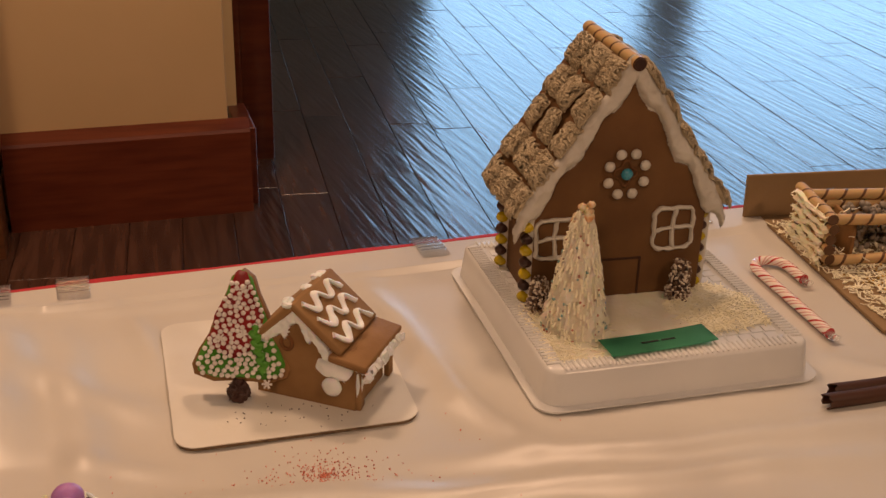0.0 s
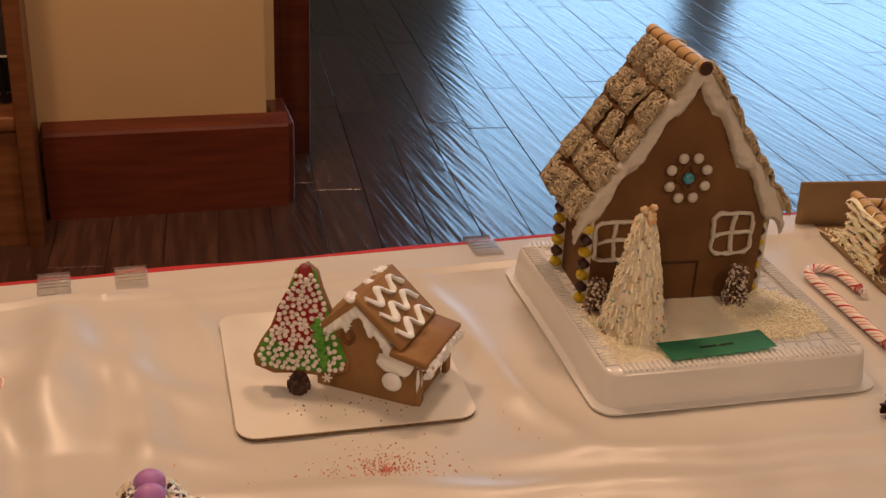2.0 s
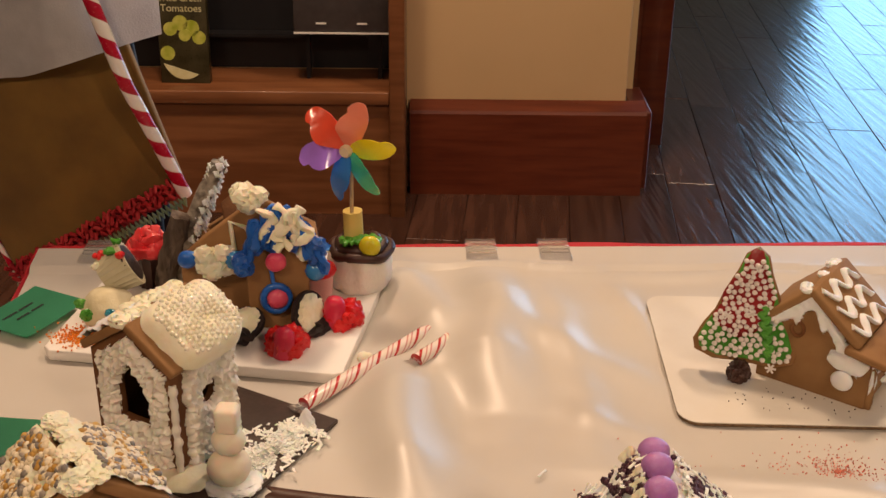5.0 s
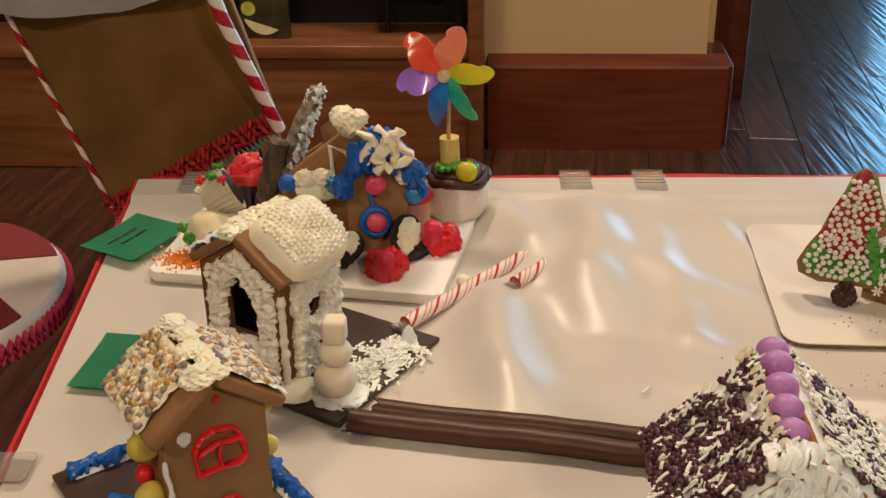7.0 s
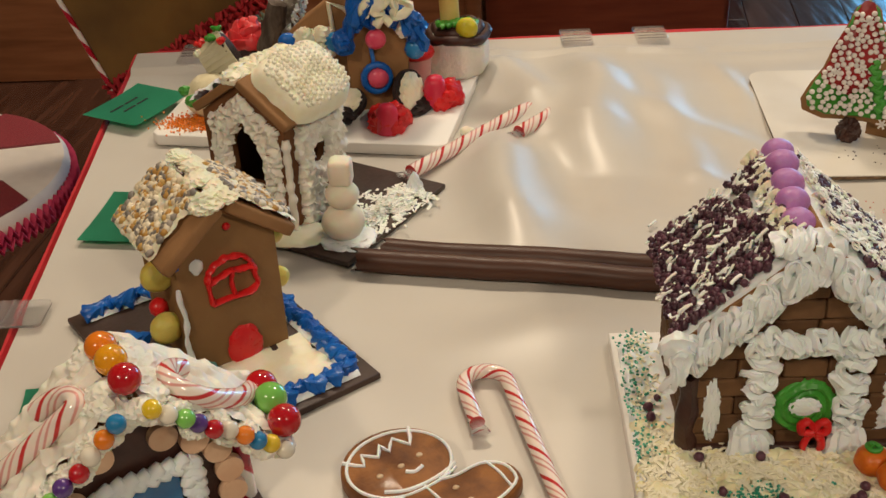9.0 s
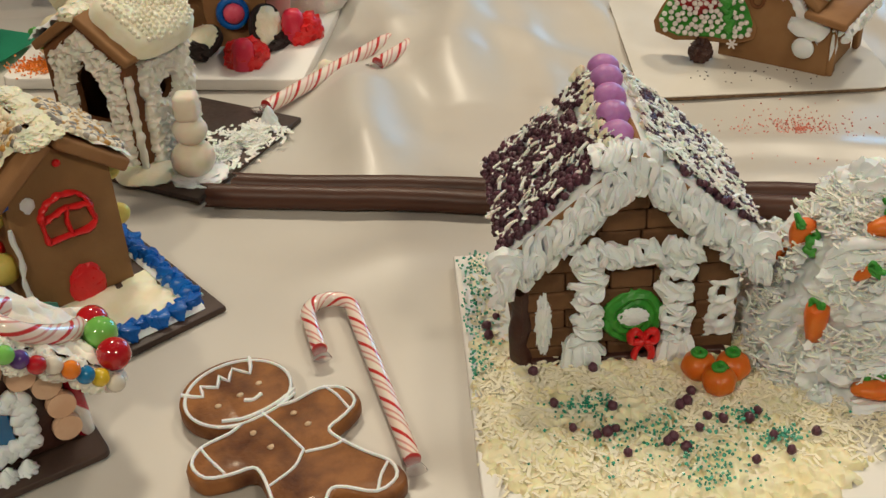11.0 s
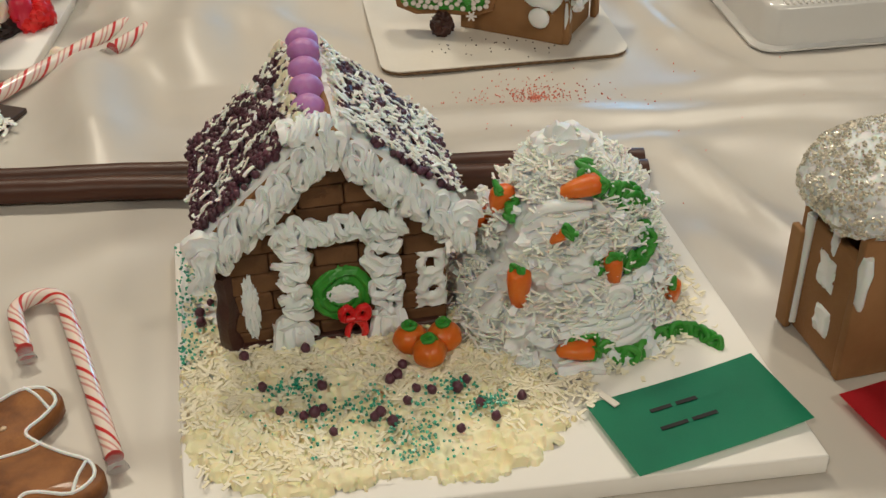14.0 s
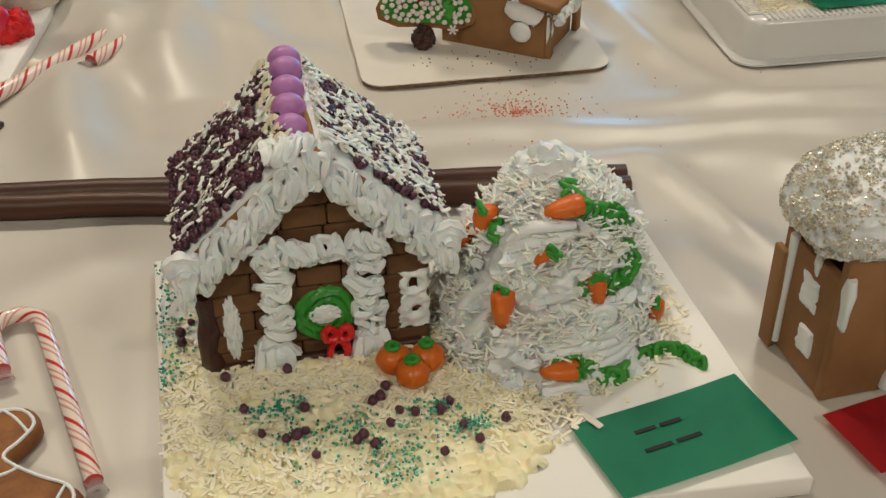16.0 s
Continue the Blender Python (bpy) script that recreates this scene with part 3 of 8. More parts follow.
def on_table(u, v, grow=0.0):
    a, b = QUAD[0].lerp(QUAD[1], u), QUAD[3].lerp(QUAD[2], u)
    p = a.lerp(b, v)
    return p + Vector((grow * (2 * u - 1), grow * (2 * v - 1)))


table = thing("table", pose(0.2, 0.8, 0), "long folding table under two tablecloths", "table")
TOPMAT = mat("table_laminate", (0.30, 0.24, 0.18), rough=0.5)
bm = bmesh.new()
slab(bm, [tuple(q - Vector((0.2, 0.8))) for q in QUAD], T - 0.035, T - 0.008, bev=0.004)
part("tabletop", bm, TOPMAT, table)
for x, y in ((-0.66, -0.38), (0.78, -0.38), (0.78, 0.42), (-0.75, 0.32)):
    part("leg", tube(bmesh.new(), [(x, y, 0), (x, y, T - 0.034)], 0.014, 12), BLACK, table)


FOLDS = [(-0.372, 1.200, -0.322, 1.080, 0.024, 0.0175), (-0.288, 1.190, -0.276, 1.030, 0.031, 0.0205), (-0.362, 1.030, -0.330, 0.880, 0.026, 0.0180), (-0.305, 1.010, -0.290, 0.930, 0.018, -0.0050),
         (0.10, 0.925, 0.45, 0.905, 0.014, 0.0060), (0.06, 0.885, 0.36, 0.872, 0.012, 0.0050), (-0.19, 0.915, 0.06, 0.890, 0.012, 0.0050), (-0.12, 0.865, 0.10, 0.850, 0.014, 0.0040), (-0.235, 1.17, -0.205, 0.98, 0.018, 0.0070),
         (0.44, 0.99, 0.60, 0.88, 0.016, 0.006), (-0.60, 0.98, -0.52, 0.995, 0.012, 0.003), (0.055, 1.20, 0.09, 1.00, 0.012, 0.005), (0.035, 0.845, 0.077, 0.746, 0.013, 0.0075), (0.030, 0.745, 0.050, 0.695, 0.012, 0.0050),
         (-0.31, 1.215, 0.06, 1.235, 0.012, 0.0045), (-0.26, 1.115, -0.16, 1.035, 0.016, 0.0050),
         (-0.22, 0.99, -0.15, 0.955, 0.010, 0.003), (-0.17, 1.19, -0.15, 1.10, 0.012, 0.004), (0.08, 1.02, 0.12, 0.94, 0.016, 0.006), (-0.30, 0.80, -0.27, 0.66, 0.030, 0.004), (0.10, 0.84, 0.20, 0.80, 0.020, 0.006), (-0.36, 0.76, -0.26, 0.79, 0.02, 0.003)]


def bump_at(x, y):
    """Height of the white cloth's soft folds."""
    h = 0.0018 * noise.noise(Vector((x * 8, y * 7, 1))) + 0.0008 * noise.noise(Vector((x * 17 + y * 6, y * 13, 11))) + 0.0006 * noise.noise(Vector((x * 30, y * 22, 3)))
    wx, wy = x + 0.008 * noise.noise(Vector((x * 11, y * 11, 6))), y + 0.008 * noise.noise(Vector((x * 11, y * 11, 8)))
    for x0, y0, x1, y1, w, a in FOLDS:
        dx, dy = x1 - x0, y1 - y0
        t = ((wx - x0) * dx + (wy - y0) * dy) / (dx * dx + dy * dy)
        if -0.3 < t < 1.3:
            d = abs((wx - x0) * dy - (wy - y0) * dx) / math.hypot(dx, dy)
            if d < 3 * w:
                h += 1.05 * a * math.exp(-(d / w) ** 2) * min(1.0, max(0.0, (min(t, 1 - t) + 0.3) / 0.5))
    open_area = math.exp(-((x + 0.24) / 0.09) ** 4 - ((y - 1.06) / 0.16) ** 4)
    h += 0.0024 * open_area * noise.noise(Vector((x * 13 + y * 5, y * 20, 2)))
    return h


nu, nv = 300, 190
vs, fs = [], []
hem = 0.953
for i in range(nu + 1):
    for j in range(nv + 1):
        u, v = i / nu, j / nv
        p = on_table(u, v)
        z = T - 0.001 + bump_at(p.x, p.y) * min(1, 12 * min(u, 1 - u, v, 1 - v) + 0.15)
        if v > hem + 0.006 * noise.noise(Vector((p.x * 6, 0, 9))):
            z += 0.0042
        vs.append((p.x, p.y, z))
for i in range(nu):
    for j in range(nv):
        a = i * (nv + 1) + j
        fs.append((a, a + nv + 1, a + nv + 2, a + 1))
ring = [i * (nv + 1) for i in range(nu + 1)] + [nu * (nv + 1) + j for j in range(1, nv + 1)] + [i * (nv + 1) + nv for i in range(nu - 1, -1, -1)] + [j for j in range(nv - 1, 0, -1)]
low = len(vs)
for k in ring:
    x, y, z = vs[k]
    vs.append((x, y, T - 0.0045))
for k in range(len(ring)):
    k2 = (k + 1) % len(ring)
    fs.append((ring[k2], ring[k], low + k, low + k2))
cloth = Soup()
cloth.v, cloth.f = [Vector(p) for p in vs], fs
solo("tablecloth", cloth, SATIN, "white satin tablecloth with soft folds on the table", "tablecloth")

# the red cloth below rolls over the table's edge and hangs down
red = Soup()
rim = []
for k in range(121):
    rim.append((k / 120, 0.0))
rim += [(1.0, k / 60) for k in range(1, 61)] + [(1 - k / 120, 1.0) for k in range(1, 121)] + [(0.0, 1 - k / 60) for k in range(1, 60)]
prof = [(-0.05, T - 0.0062), (0.002, T - 0.0055), (0.009, T + 0.0005), (0.016, T + 0.0005), (0.021, T - 0.006), (0.022, T - 0.05), (0.024, T - 0.16), (0.028, T - 0.30)]
for k, (u, v) in enumerate(rim):
    for d, z in prof:
        wv = 0.010 * noise.noise(Vector((k * 0.23, z * 2, 0))) * max(0, (T - z) / 0.15) + 0.012 * noise.noise(Vector((k * 0.13, 0, 4))) * (1 if d > 0.01 else 0)
        p = on_table(u, v)
        q = Vector((2 * u - 1, 2 * v - 1))
        q = Vector((q.x if abs(q.x) >= 0.999 else 0, q.y if abs(q.y) >= 0.999 else 0))
        p = p + q * (d + (wv if d > 0 else 0)) * (0.28 if q.x < 0 else 0.75)
        red.v.append(Vector((p.x, p.y, z)))
m_ = len(prof)
for k in range(len(rim)):
    for j in range(m_ - 1):
        a, b = k * m_ + j, ((k + 1) % len(rim)) * m_ + j
        red.f.append((a, b, b + 1, a + 1))
solo("red_tablecloth", red, RED_CLOTH, "red tablecloth hanging below the white satin one", "tablecloth")


def table_clip(x, y, rz):
    c = thing("tablecloth_clip", pose(x, y, T, 0, 0, rz), "clear plastic clip holding the tablecloth at its edge", "clip", "tablecloth clips")
    bm = bmesh.new()
    slab(bm, rounded(0.030, 0.044, 0.004, cy=-0.022), 0.0025, 0.0045, bev=0.0006)
    box(bm, (0, 0.002, -0.018), (0.030, 0.003, 0.046), bev=0.0008)
    part("body", bm, CLEAR, c)
    bm = bmesh.new()
    for k in range(4):
        box(bm, (0, -0.006 - 0.007 * k, 0.0052), (0.026, 0.002, 0.0012))
    part("grip", bm, CLEAR, c, smooth=False)
    return c


for x in (-0.298, -0.228, 0.125, 0.43, -0.66):
    table_clip(x, 1.222 + (x + 0.717) * 0.0936 + 0.012, 5.3)
table_clip(-0.672, 0.775, 96)


# ---- loose sweets on the cloth ----
def candy_cane(hook, arch, tail, label, thick=0.0051):
    """A wrapped cane lying on the cloth: hook end, top of the arch and tail, in plan."""
    hook, arch, tail = Vector(hook), Vector(arch), Vector(tail)
    ob = thing("candy_cane", pose(tail.x, tail.y, T), label, "candy cane", "candy canes on the cloth")
    ax = (arch - tail).normalized()
    side = Vector((-ax.y, ax.x))
    if side.dot(hook - tail) < 0:
        side = -side
    w = (hook - tail).dot(side)
    r = w / 2
    L = (arch - tail).dot(ax) - r - 0.005
    pts = [ax * (L * k / 8) for k in range(9)]
    pts += [ax * L + side * r + (-side * math.cos(a) + ax * math.sin(a)) * r for a in [radians(15 * k) for k in range(1, 13)]]
    hl = (hook - tail).dot(ax)
    pts += [side * w + ax * (L + (hl - L) * k / 4) for k in range(1, 5)]
    pts3 = [Vector((p.x, p.y, thick + 0.0011)) for p in pts]
    part("cane", tube(bmesh.new(), smooth_path(pts3, 3), thick, 14), CANE, ob)
    for a, b in ((pts3[0], pts3[1]), (pts3[-1], pts3[-2])):
        d = (a - b).normalized()
        part("wrapper_end", tube(bmesh.new(), [a - d * 0.002, a + d * 0.003, a + d * 0.009], [thick * 1.05, thick * 0.75, thick * 1.2], 9, 4, 0.12, flat=0.5), WRAP, ob, "clear twisted wrapper end")
    return ob


candy_cane((-0.341, 1.040), (-0.330, 1.096), (-0.419, 0.970), "red and white candy cane lying beside the decorated board", 0.0058)
candy_cane((-0.347, 0.682), (-0.338, 0.736), (-0.293, 0.597), "red and white candy cane in clear wrap beside the cookie", 0.0043)
candy_cane((0.473, 1.148), (0.437, 1.200), (0.440, 1.042), "red and white candy cane beside the white tray")


def cinnamon_stick(a, b, r, label):
    a, b = Vector((*a, T)), Vector((*b, T))
    d = b - a
    ob = thing("cinnamon_stick", Matrix.Translation(a) @ Matrix.Rotation(math.atan2(d.y, d.x), 4, "Z"), label, "cinnamon stick", "cinnamon sticks")
    n, L = 60, d.length
    for s in (-1, 1):
        bm = bmesh.new()
        prof = []
        for k in range(42):
            t = k / 41
            an = radians(-70 + 560 * t) if s > 0 else radians(250 - 560 * t)
            rr = r * (1.0 - 0.40 * max(0, t - 0.55) / 0.45)
            prof.append((rr * math.cos(an), rr * math.sin(an)))
        th = 0.0011
        rows = []
        for i in range(n + 1):
            x = L * i / n + (0.004 if i in (0, n) else 0) * noise.noise(Vector((s, i, 1)))
            row = []
            for q in (0, 1):
                for k, (py, pz) in enumerate(prof):
                    wob = 1 + 0.10 * noise.noise(Vector((x * 7, 3, s * 7))) + 0.03 * noise.noise(Vector((x * 16, k * 0.12, s * 3)))
                    rin = 1 - q * th / r
                    xx = x + (0.007 * noise.noise(Vector((k * 0.35, s * 5, 2))) - (0.014 if s < 0 else 0) + (0.010 if k > 22 else 0) if i == 0 else 0)
                    row.append(bm.verts.new((xx, s * r * 0.97 + py * wob * rin + 0.0035 * noise.noise(Vector((x * 9, 0, s))) + 0.0012 * noise.noise(Vector((x * 33, 2, s))), max(0.0006, r * (0.92 + 0.10 * noise.noise(Vector((x * 12, s * 9, 4)))) + pz * wob * rin))))
            rows.append(row)
        m_ = len(prof)
        for i in range(n):
            for k in range(m_ - 1):
                for q, fl in ((0, 1), (1, 0)):
                    c = [rows[i][q * m_ + k], rows[i][q * m_ + k + 1], rows[i + 1][q * m_ + k + 1], rows[i + 1][q * m_ + k]]
                    bm.faces.new(c if fl else c[::-1])
            for k in (0, m_ - 1):
                bm.faces.new((rows[i][k], rows[i + 1][k], rows[i + 1][m_ + k], rows[i][m_ + k]))
        for i in (0, n):
            for k in range(m_ - 1):
                bm.faces.new((rows[i][k], rows[i][k + 1], rows[i][m_ + k + 1], rows[i][m_ + k]))
        bmesh.ops.recalc_face_normals(bm, faces=bm.faces[:])
        part("bark_roll", bm, CINNAMON, ob)
    return ob


cinnamon_stick((-0.424, 0.850), (0.012, 0.812), 0.0078, "long double-rolled brown cinnamon stick on the cloth")
cinnamon_stick((0.389, 0.945), (0.62, 0.958), 0.0066, "brown cinnamon stick lying on the cloth")


def name_card(pts, z, label, rows, tilt=0.0, material=None):
    """A thin paper card through four corners in plan, given anticlockwise from the lower left as one reads it."""
    c = sum((Vector(p) for p in pts), Vector((0, 0))) / 4
    ex = ((Vector(pts[1]) - Vector(pts[0])) + (Vector(pts[2]) - Vector(pts[3]))).normalized()
    ob = thing("name_card", Matrix.Translation((c.x, c.y, z)) @ Matrix.Rotation(math.atan2(ex.y, ex.x), 4, "Z") @ Matrix.Rotation(radians(tilt), 4, "X"), label, "card", "paper cards")
    w = ((Vector(pts[1]) - Vector(pts[0])).length + (Vector(pts[2]) - Vector(pts[3])).length) / 2
    h = ((Vector(pts[3]) - Vector(pts[0])).length + (Vector(pts[2]) - Vector(pts[1])).length) / 2
    bm = bmesh.new()
    n, m_ = 14, 8
    top = [[bm.verts.new((w * (i / n - 0.5), h * (j / m_ - 0.5), 0.0014 + 0.0016 * ((i / n - 0.5) * 2) ** 2 * (1 if i > n / 2 else 0.4))) for j in range(m_ + 1)] for i in range(n + 1)]
    for i in range(n):
        for j in range(m_):
            bm.faces.new((top[i][j], top[i + 1][j], top[i + 1][j + 1], top[i][j + 1]))
    g = bmesh.ops.solidify(bm, geom=bm.faces[:], thickness=0.0005)
    part("paper", bm, material or GREEN_CARD, ob)
    if rows:
        bars(ob, Matrix.Translation((0, 0, 0.0017)), rows)
    return ob


def lettering(x, y, words, h):
    out = []
    for wd in words:
        out.append((x + wd / 2, y, wd))
        x += wd + 0.0025
    return out


# ---- white tray with the large house ----
tray = thing("cake_tray", pose(0.266, 1.112, T, 0, 0, 1.6), "upturned shallow white plastic cake tray with ribbed rim", "tray")
TW, TD, TH = 0.242, 0.262, 0.032
bm = bmesh.new()
layers = [(TW + 0.014, TD + 0.014, 0.018, 0.0), (TW + 0.014, TD + 0.014, 0.018, 0.0016), (TW, TD, 0.016, 0.002), (TW - 0.006, TD - 0.006, 0.015, TH - 0.003), (TW - 0.011, TD - 0.011, 0.014, TH), (TW - 0.036, TD - 0.036, 0.012, TH + 0.0004), (TW - 0.042, TD - 0.042, 0.010, TH - 0.003)]
rows = [[bm.verts.new((x, y, z)) for x, y in rounded(w, d, r, 8)] for w, d, r, z in layers]
for a, b in zip(rows, rows[1:]):
    for k in range(len(a)):
        bm.faces.new((a[k], a[(k + 1) % len(a)], b[(k + 1) % len(b)], b[k]))
bm.faces.new(rows[-1])
part("body", bm, TRAY, tray)
rib_me = bpy.data.meshes.new("rib")
bm = box(bmesh.new(), (0, 0, 0), (0.0028, 0.014, 0.0022), bev=0.0009, seg=1)
bm.to_mesh(rib_me), bm.free()
rib_me.materials.append(TRAY)


def rib(x, y, rz):
    ob = new("rib", rib_me)
    ob.parent, ob.matrix_local = tray, pose(x, y, TH + 0.0008, 0, 0, rz)


for k in range(44):
    u = -TW / 2 + 0.018 + k * (TW - 0.036) / 43
    rib(u, -TD / 2 + 0.012, 0), rib(u, TD / 2 - 0.012, 0)
for k in range(48):
    u = -TD / 2 + 0.018 + k * (TD - 0.036) / 47
    rib(-TW / 2 + 0.012, u, 90), rib(TW / 2 - 0.012, u, 90)
bm = bmesh.new()
for k in range(16):
    for j in range(18):
        x, y = -0.093 + k * 0.0124 + (0.003 if j % 2 else 0), -0.104 + j * 0.0122
        box(bm, (x, y, TH - 0.0026), (0.0105, 0.0100, 0.0012))
tagged(part("embossed_floor", bm, TRAY, tray, "embossed grid of the tray top", smooth=False), kind="stuff")

TZ = T + TH - 0.002     # what stands on the tray
snow = Soup()
for k in range(3600):
    x, y = rng.uniform(0.290, 0.376), rng.uniform(1.022, 1.108)
    heap = 1 - math.hypot((x - 0.335) / 0.046, (y - 1.064) / 0.042) + 0.35 * noise.noise(Vector((x * 50, y * 50, 1)))
    if k > 2600:
        x, y = rng.uniform(0.158, 0.230), rng.uniform(0.998, 1.100)
        heap = 0.25 * (1 if x < 0.19 or rng.random() < 0.2 else -1)
    if heap > 0:
        snow.add(rng.choice(SHREDS), place((x, y, TZ + 0.0015 + 0.0075 * heap * rng.random()), (rng.uniform(0.005, 0.013), 0.0009, 0.0005), rng.uniform(-0.3, 0.3), rng.uniform(-0.3, 0.3), None))
solo("shredded_coconut", snow, COCONUT, "shredded cream coconut strewn over the white tray", "coconut", kind="stuff")
SNOW_PASTE = mat("thin_icing", (0.798, 0.750, 0.598), (0.836, 0.798, 0.684), rough=0.5, scale=50, bump=0.6, bscale=220, bdist=0.0015, sss=0.2)
solo("spread_icing", crust(bmesh.new(), (0.157, 0.990, TZ - 0.001), (0.150, 0.004, 0), (-0.002, 0.120, 0), 44, 36, 0.0026, 0.0010, 60, 0.05), SNOW_PASTE, "thin cream icing spread over the tray", "icing")
name_card([(0.211, 0.992), (0.306, 0.998), (0.304, 1.030), (0.204, 1.018)], TZ + 0.004, "green paper card with a printed line lying on the tray", lettering(-0.016, 0.0, [0.016, 0.013], 0.002), 0)

big = thing("gingerbread_house", pose(0.2525, 1.103, TZ, 0, 0, -0.5), "tall gingerbread house with a cereal-biscuit roof on the tray", "gingerbread house", "gingerbread houses")
BW, BH, BR, BD = 0.160, 0.094, 0.118, 0.105      # width, wall height, rise, depth
part("front_wall", slab(bmesh.new(), gable(BW, BH, BR), 0, -0.007, UPRIGHT, 0.0012), GINGER_BACKLIT, big)
part("back_wall", slab(bmesh.new(), gable(BW, BH, BR), -BD + 0.007, -BD, UPRIGHT, 0.0012), GINGER_BACKLIT, big)
for s in (-1, 1):
    part("side_wall", box(bmesh.new(), (s * (BW / 2 - 0.0045), BD / 2, BH / 2), (0.007, BD - 0.014, BH), bev=0.001), GINGER_BACKLIT, big)
SL = math.atan2(BR, BW / 2)
RL = math.hypot(BR, BW / 2) + 0.022
for s in (-1, 1):
    rm = Matrix.Translation((0, 0, BH + BR + 0.001)) @ Matrix.Rotation(s * SL, 4, "Y")
    roof = part("roof_panel", box(bmesh.new(), (s * RL / 2, BD / 2 + 0.004, 0.004), (RL, BD + 0.008, 0.007), rm, 0.0015), GINGER_BACKLIT, big)


def wheat_template(seed):
    """A pillow of curly woven strands, one unit across."""
    r = random.Random(seed)
    v, f = [], []
    for k in range(92):
        p = Vector((r.uniform(-0.44, 0.44), r.uniform(-0.44, 0.44)))
        h, bend = r.uniform(0, 6.28), r.uniform(-1.1, 1.1)
        deep = r.uniform(0.80, 1.0) if k > 30 else r.uniform(0.5, 0.85)
        pts = []
        for i in range(9):
            h += bend + r.uniform(-0.6, 0.6)
            p = p + Vector((math.cos(h), math.sin(h))) * 0.052
            p = Vector((max(-0.46, min(0.46, p.x)), max(-0.46, min(0.46, p.y))))
            z = 0.04 + 0.34 * max(0.0, 1 - abs(2.12 * p.x) ** 5) ** 0.6 * max(0.0, 1 - abs(2.12 * p.y) ** 5) ** 0.6
            pts.append(Vector((p.x, p.y, max(0.03, z * deep) + r.uniform(-0.012, 0.020))))
        base = len(v)
        for i, q in enumerate(pts):
            d = (pts[min(i + 1, 8)] - pts[max(i - 1, 0)])
            d = d.normalized() if d.length > 1e-6 else Vector((1, 0, 0))
            side = d.cross(Vector((0, 0, 1)))
            side = side.normalized() * 0.034 if side.length > 1e-6 else Vector((0.034, 0, 0))
            up = side.cross(d).normalized() * 0.034
            v += [q + side, q + up, q - side, q - up]
        for i in range(8):
            for w in range(4):
                f.append((base + 4 * i + w, base + 4 * i + (w + 1) % 4, base + 4 * i + 4 + (w + 1) % 4, base + 4 * i + 4 + w))
        f += [(base + 3, base + 2, base + 1, base), (base + 32, base + 33, base + 34, base + 35)]
    s = Soup()
    s.v, s.f = v, f
    s.add(template(lambda q: box(q, (0, 0, 0.09), (0.76, 0.76, 0.18), bev=0.08, seg=2)), Matrix())
    return s


WHEAT_ME = []
for q in range(3):
    me = wheat_template(q).mesh("cereal_biscuit")
    me.materials.append(WHEAT)
    WHEAT_ME.append(me)
for s in (-1, 1):
    rm = Matrix.Translation((0, 0, BH + BR + 0.001)) @ Matrix.Rotation(s * SL, 4, "Y")
    for i in range(5):
        for j in range(3):
            u, v = 0.016 + i * 0.0335, 0.0110 + j * 0.0385 + rng.uniform(-0.0020, 0.0020)
            ob = new("cereal_biscuit", WHEAT_ME[(i + j * 2) % 3])
            ob.parent = big
            ob.matrix_local = rm @ pose(s * u, v, 0.0066, rng.uniform(-7, 7), rng.uniform(-7, 7), rng.uniform(-7, 7) + 180 * rng.randrange(2)) @ Matrix.Diagonal((0.0325 * rng.uniform(0.92, 1.04), 0.0350 * rng.uniform(0.94, 1.03), 0.024 * rng.uniform(0.85, 1.15), 1))
# rolled wafer along the ridge
WAFER = striped("wafer_stripes", (0.56, 0.36, 0.17), (0.11, 0.045, 0.018), 48.0, thin="line", rough=0.6)
part("ridge_wafer", tube(bmesh.new(), [(0, -0.008 + k * 0.0125, BH + BR + 0.0065) for k in range(11)], 0.0062, 14), WAFER, big, "striped rolled wafer on the ridge")
part("wafer_end", tube(bmesh.new(), [(0, -0.0092, BH + BR + 0.0065), (0, -0.0075, BH + BR + 0.0065)], 0.0048, 14), CHOC, big, "chocolate filled wafer end")
def gable_edge(x, z):
    x -= 0.105
    dn = (BH + BR - abs(x) * BR / (BW / 2) - z) * math.cos(SL)
    low = 0.0052 + 0.0020 * math.sin(abs(x) * 190) + 0.003 * noise.noise(Vector((x * 60, 2, 5)))
    return min(dn + 0.0090, low - dn, 0.0965 - abs(x) + 0.002 * math.sin(z * 200))


part("icing_edge", frosting(bmesh.new(), (-0.105, -0.0012, 0.06), (1, 0, 0), (0, 0, 1), 0.21, 0.165, lambda x, z: gable_edge(x, z + 0.06), 0.0062, 0.0012, 90, 0.0010, None, 0.0018, 0.004, 0.0006), ROYAL_ICING, big, "thick white icing along the gable")
# round window of white sweets
for k in range(8):
    a = radians(22 + 45 * k)
    part("white_sweet", blob(bmesh.new(), (0.0175 * math.cos(a), -0.0035, 0.120 + 0.0195 * math.sin(a)), 0.0048, (1, 0.7, 1), 0.05, sub=2), ROYAL_ICING, big)
part("flower_ring", tube(bmesh.new(), [(0.0085 * math.cos(a) * (1 + 0.25 * math.cos(4 * a)), -0.001, 0.120 + 0.0095 * math.sin(a) * (1 + 0.25 * math.cos(4 * a))) for a in [radians(10 * k) for k in range(37)]], 0.0014, 6), GINGER_DARK, big, "brown flower cookie ring")
TEAL = mat("teal_sweet", (0.01, 0.22, 0.32), (0.02, 0.30, 0.42), rough=0.2, coat=0.5)
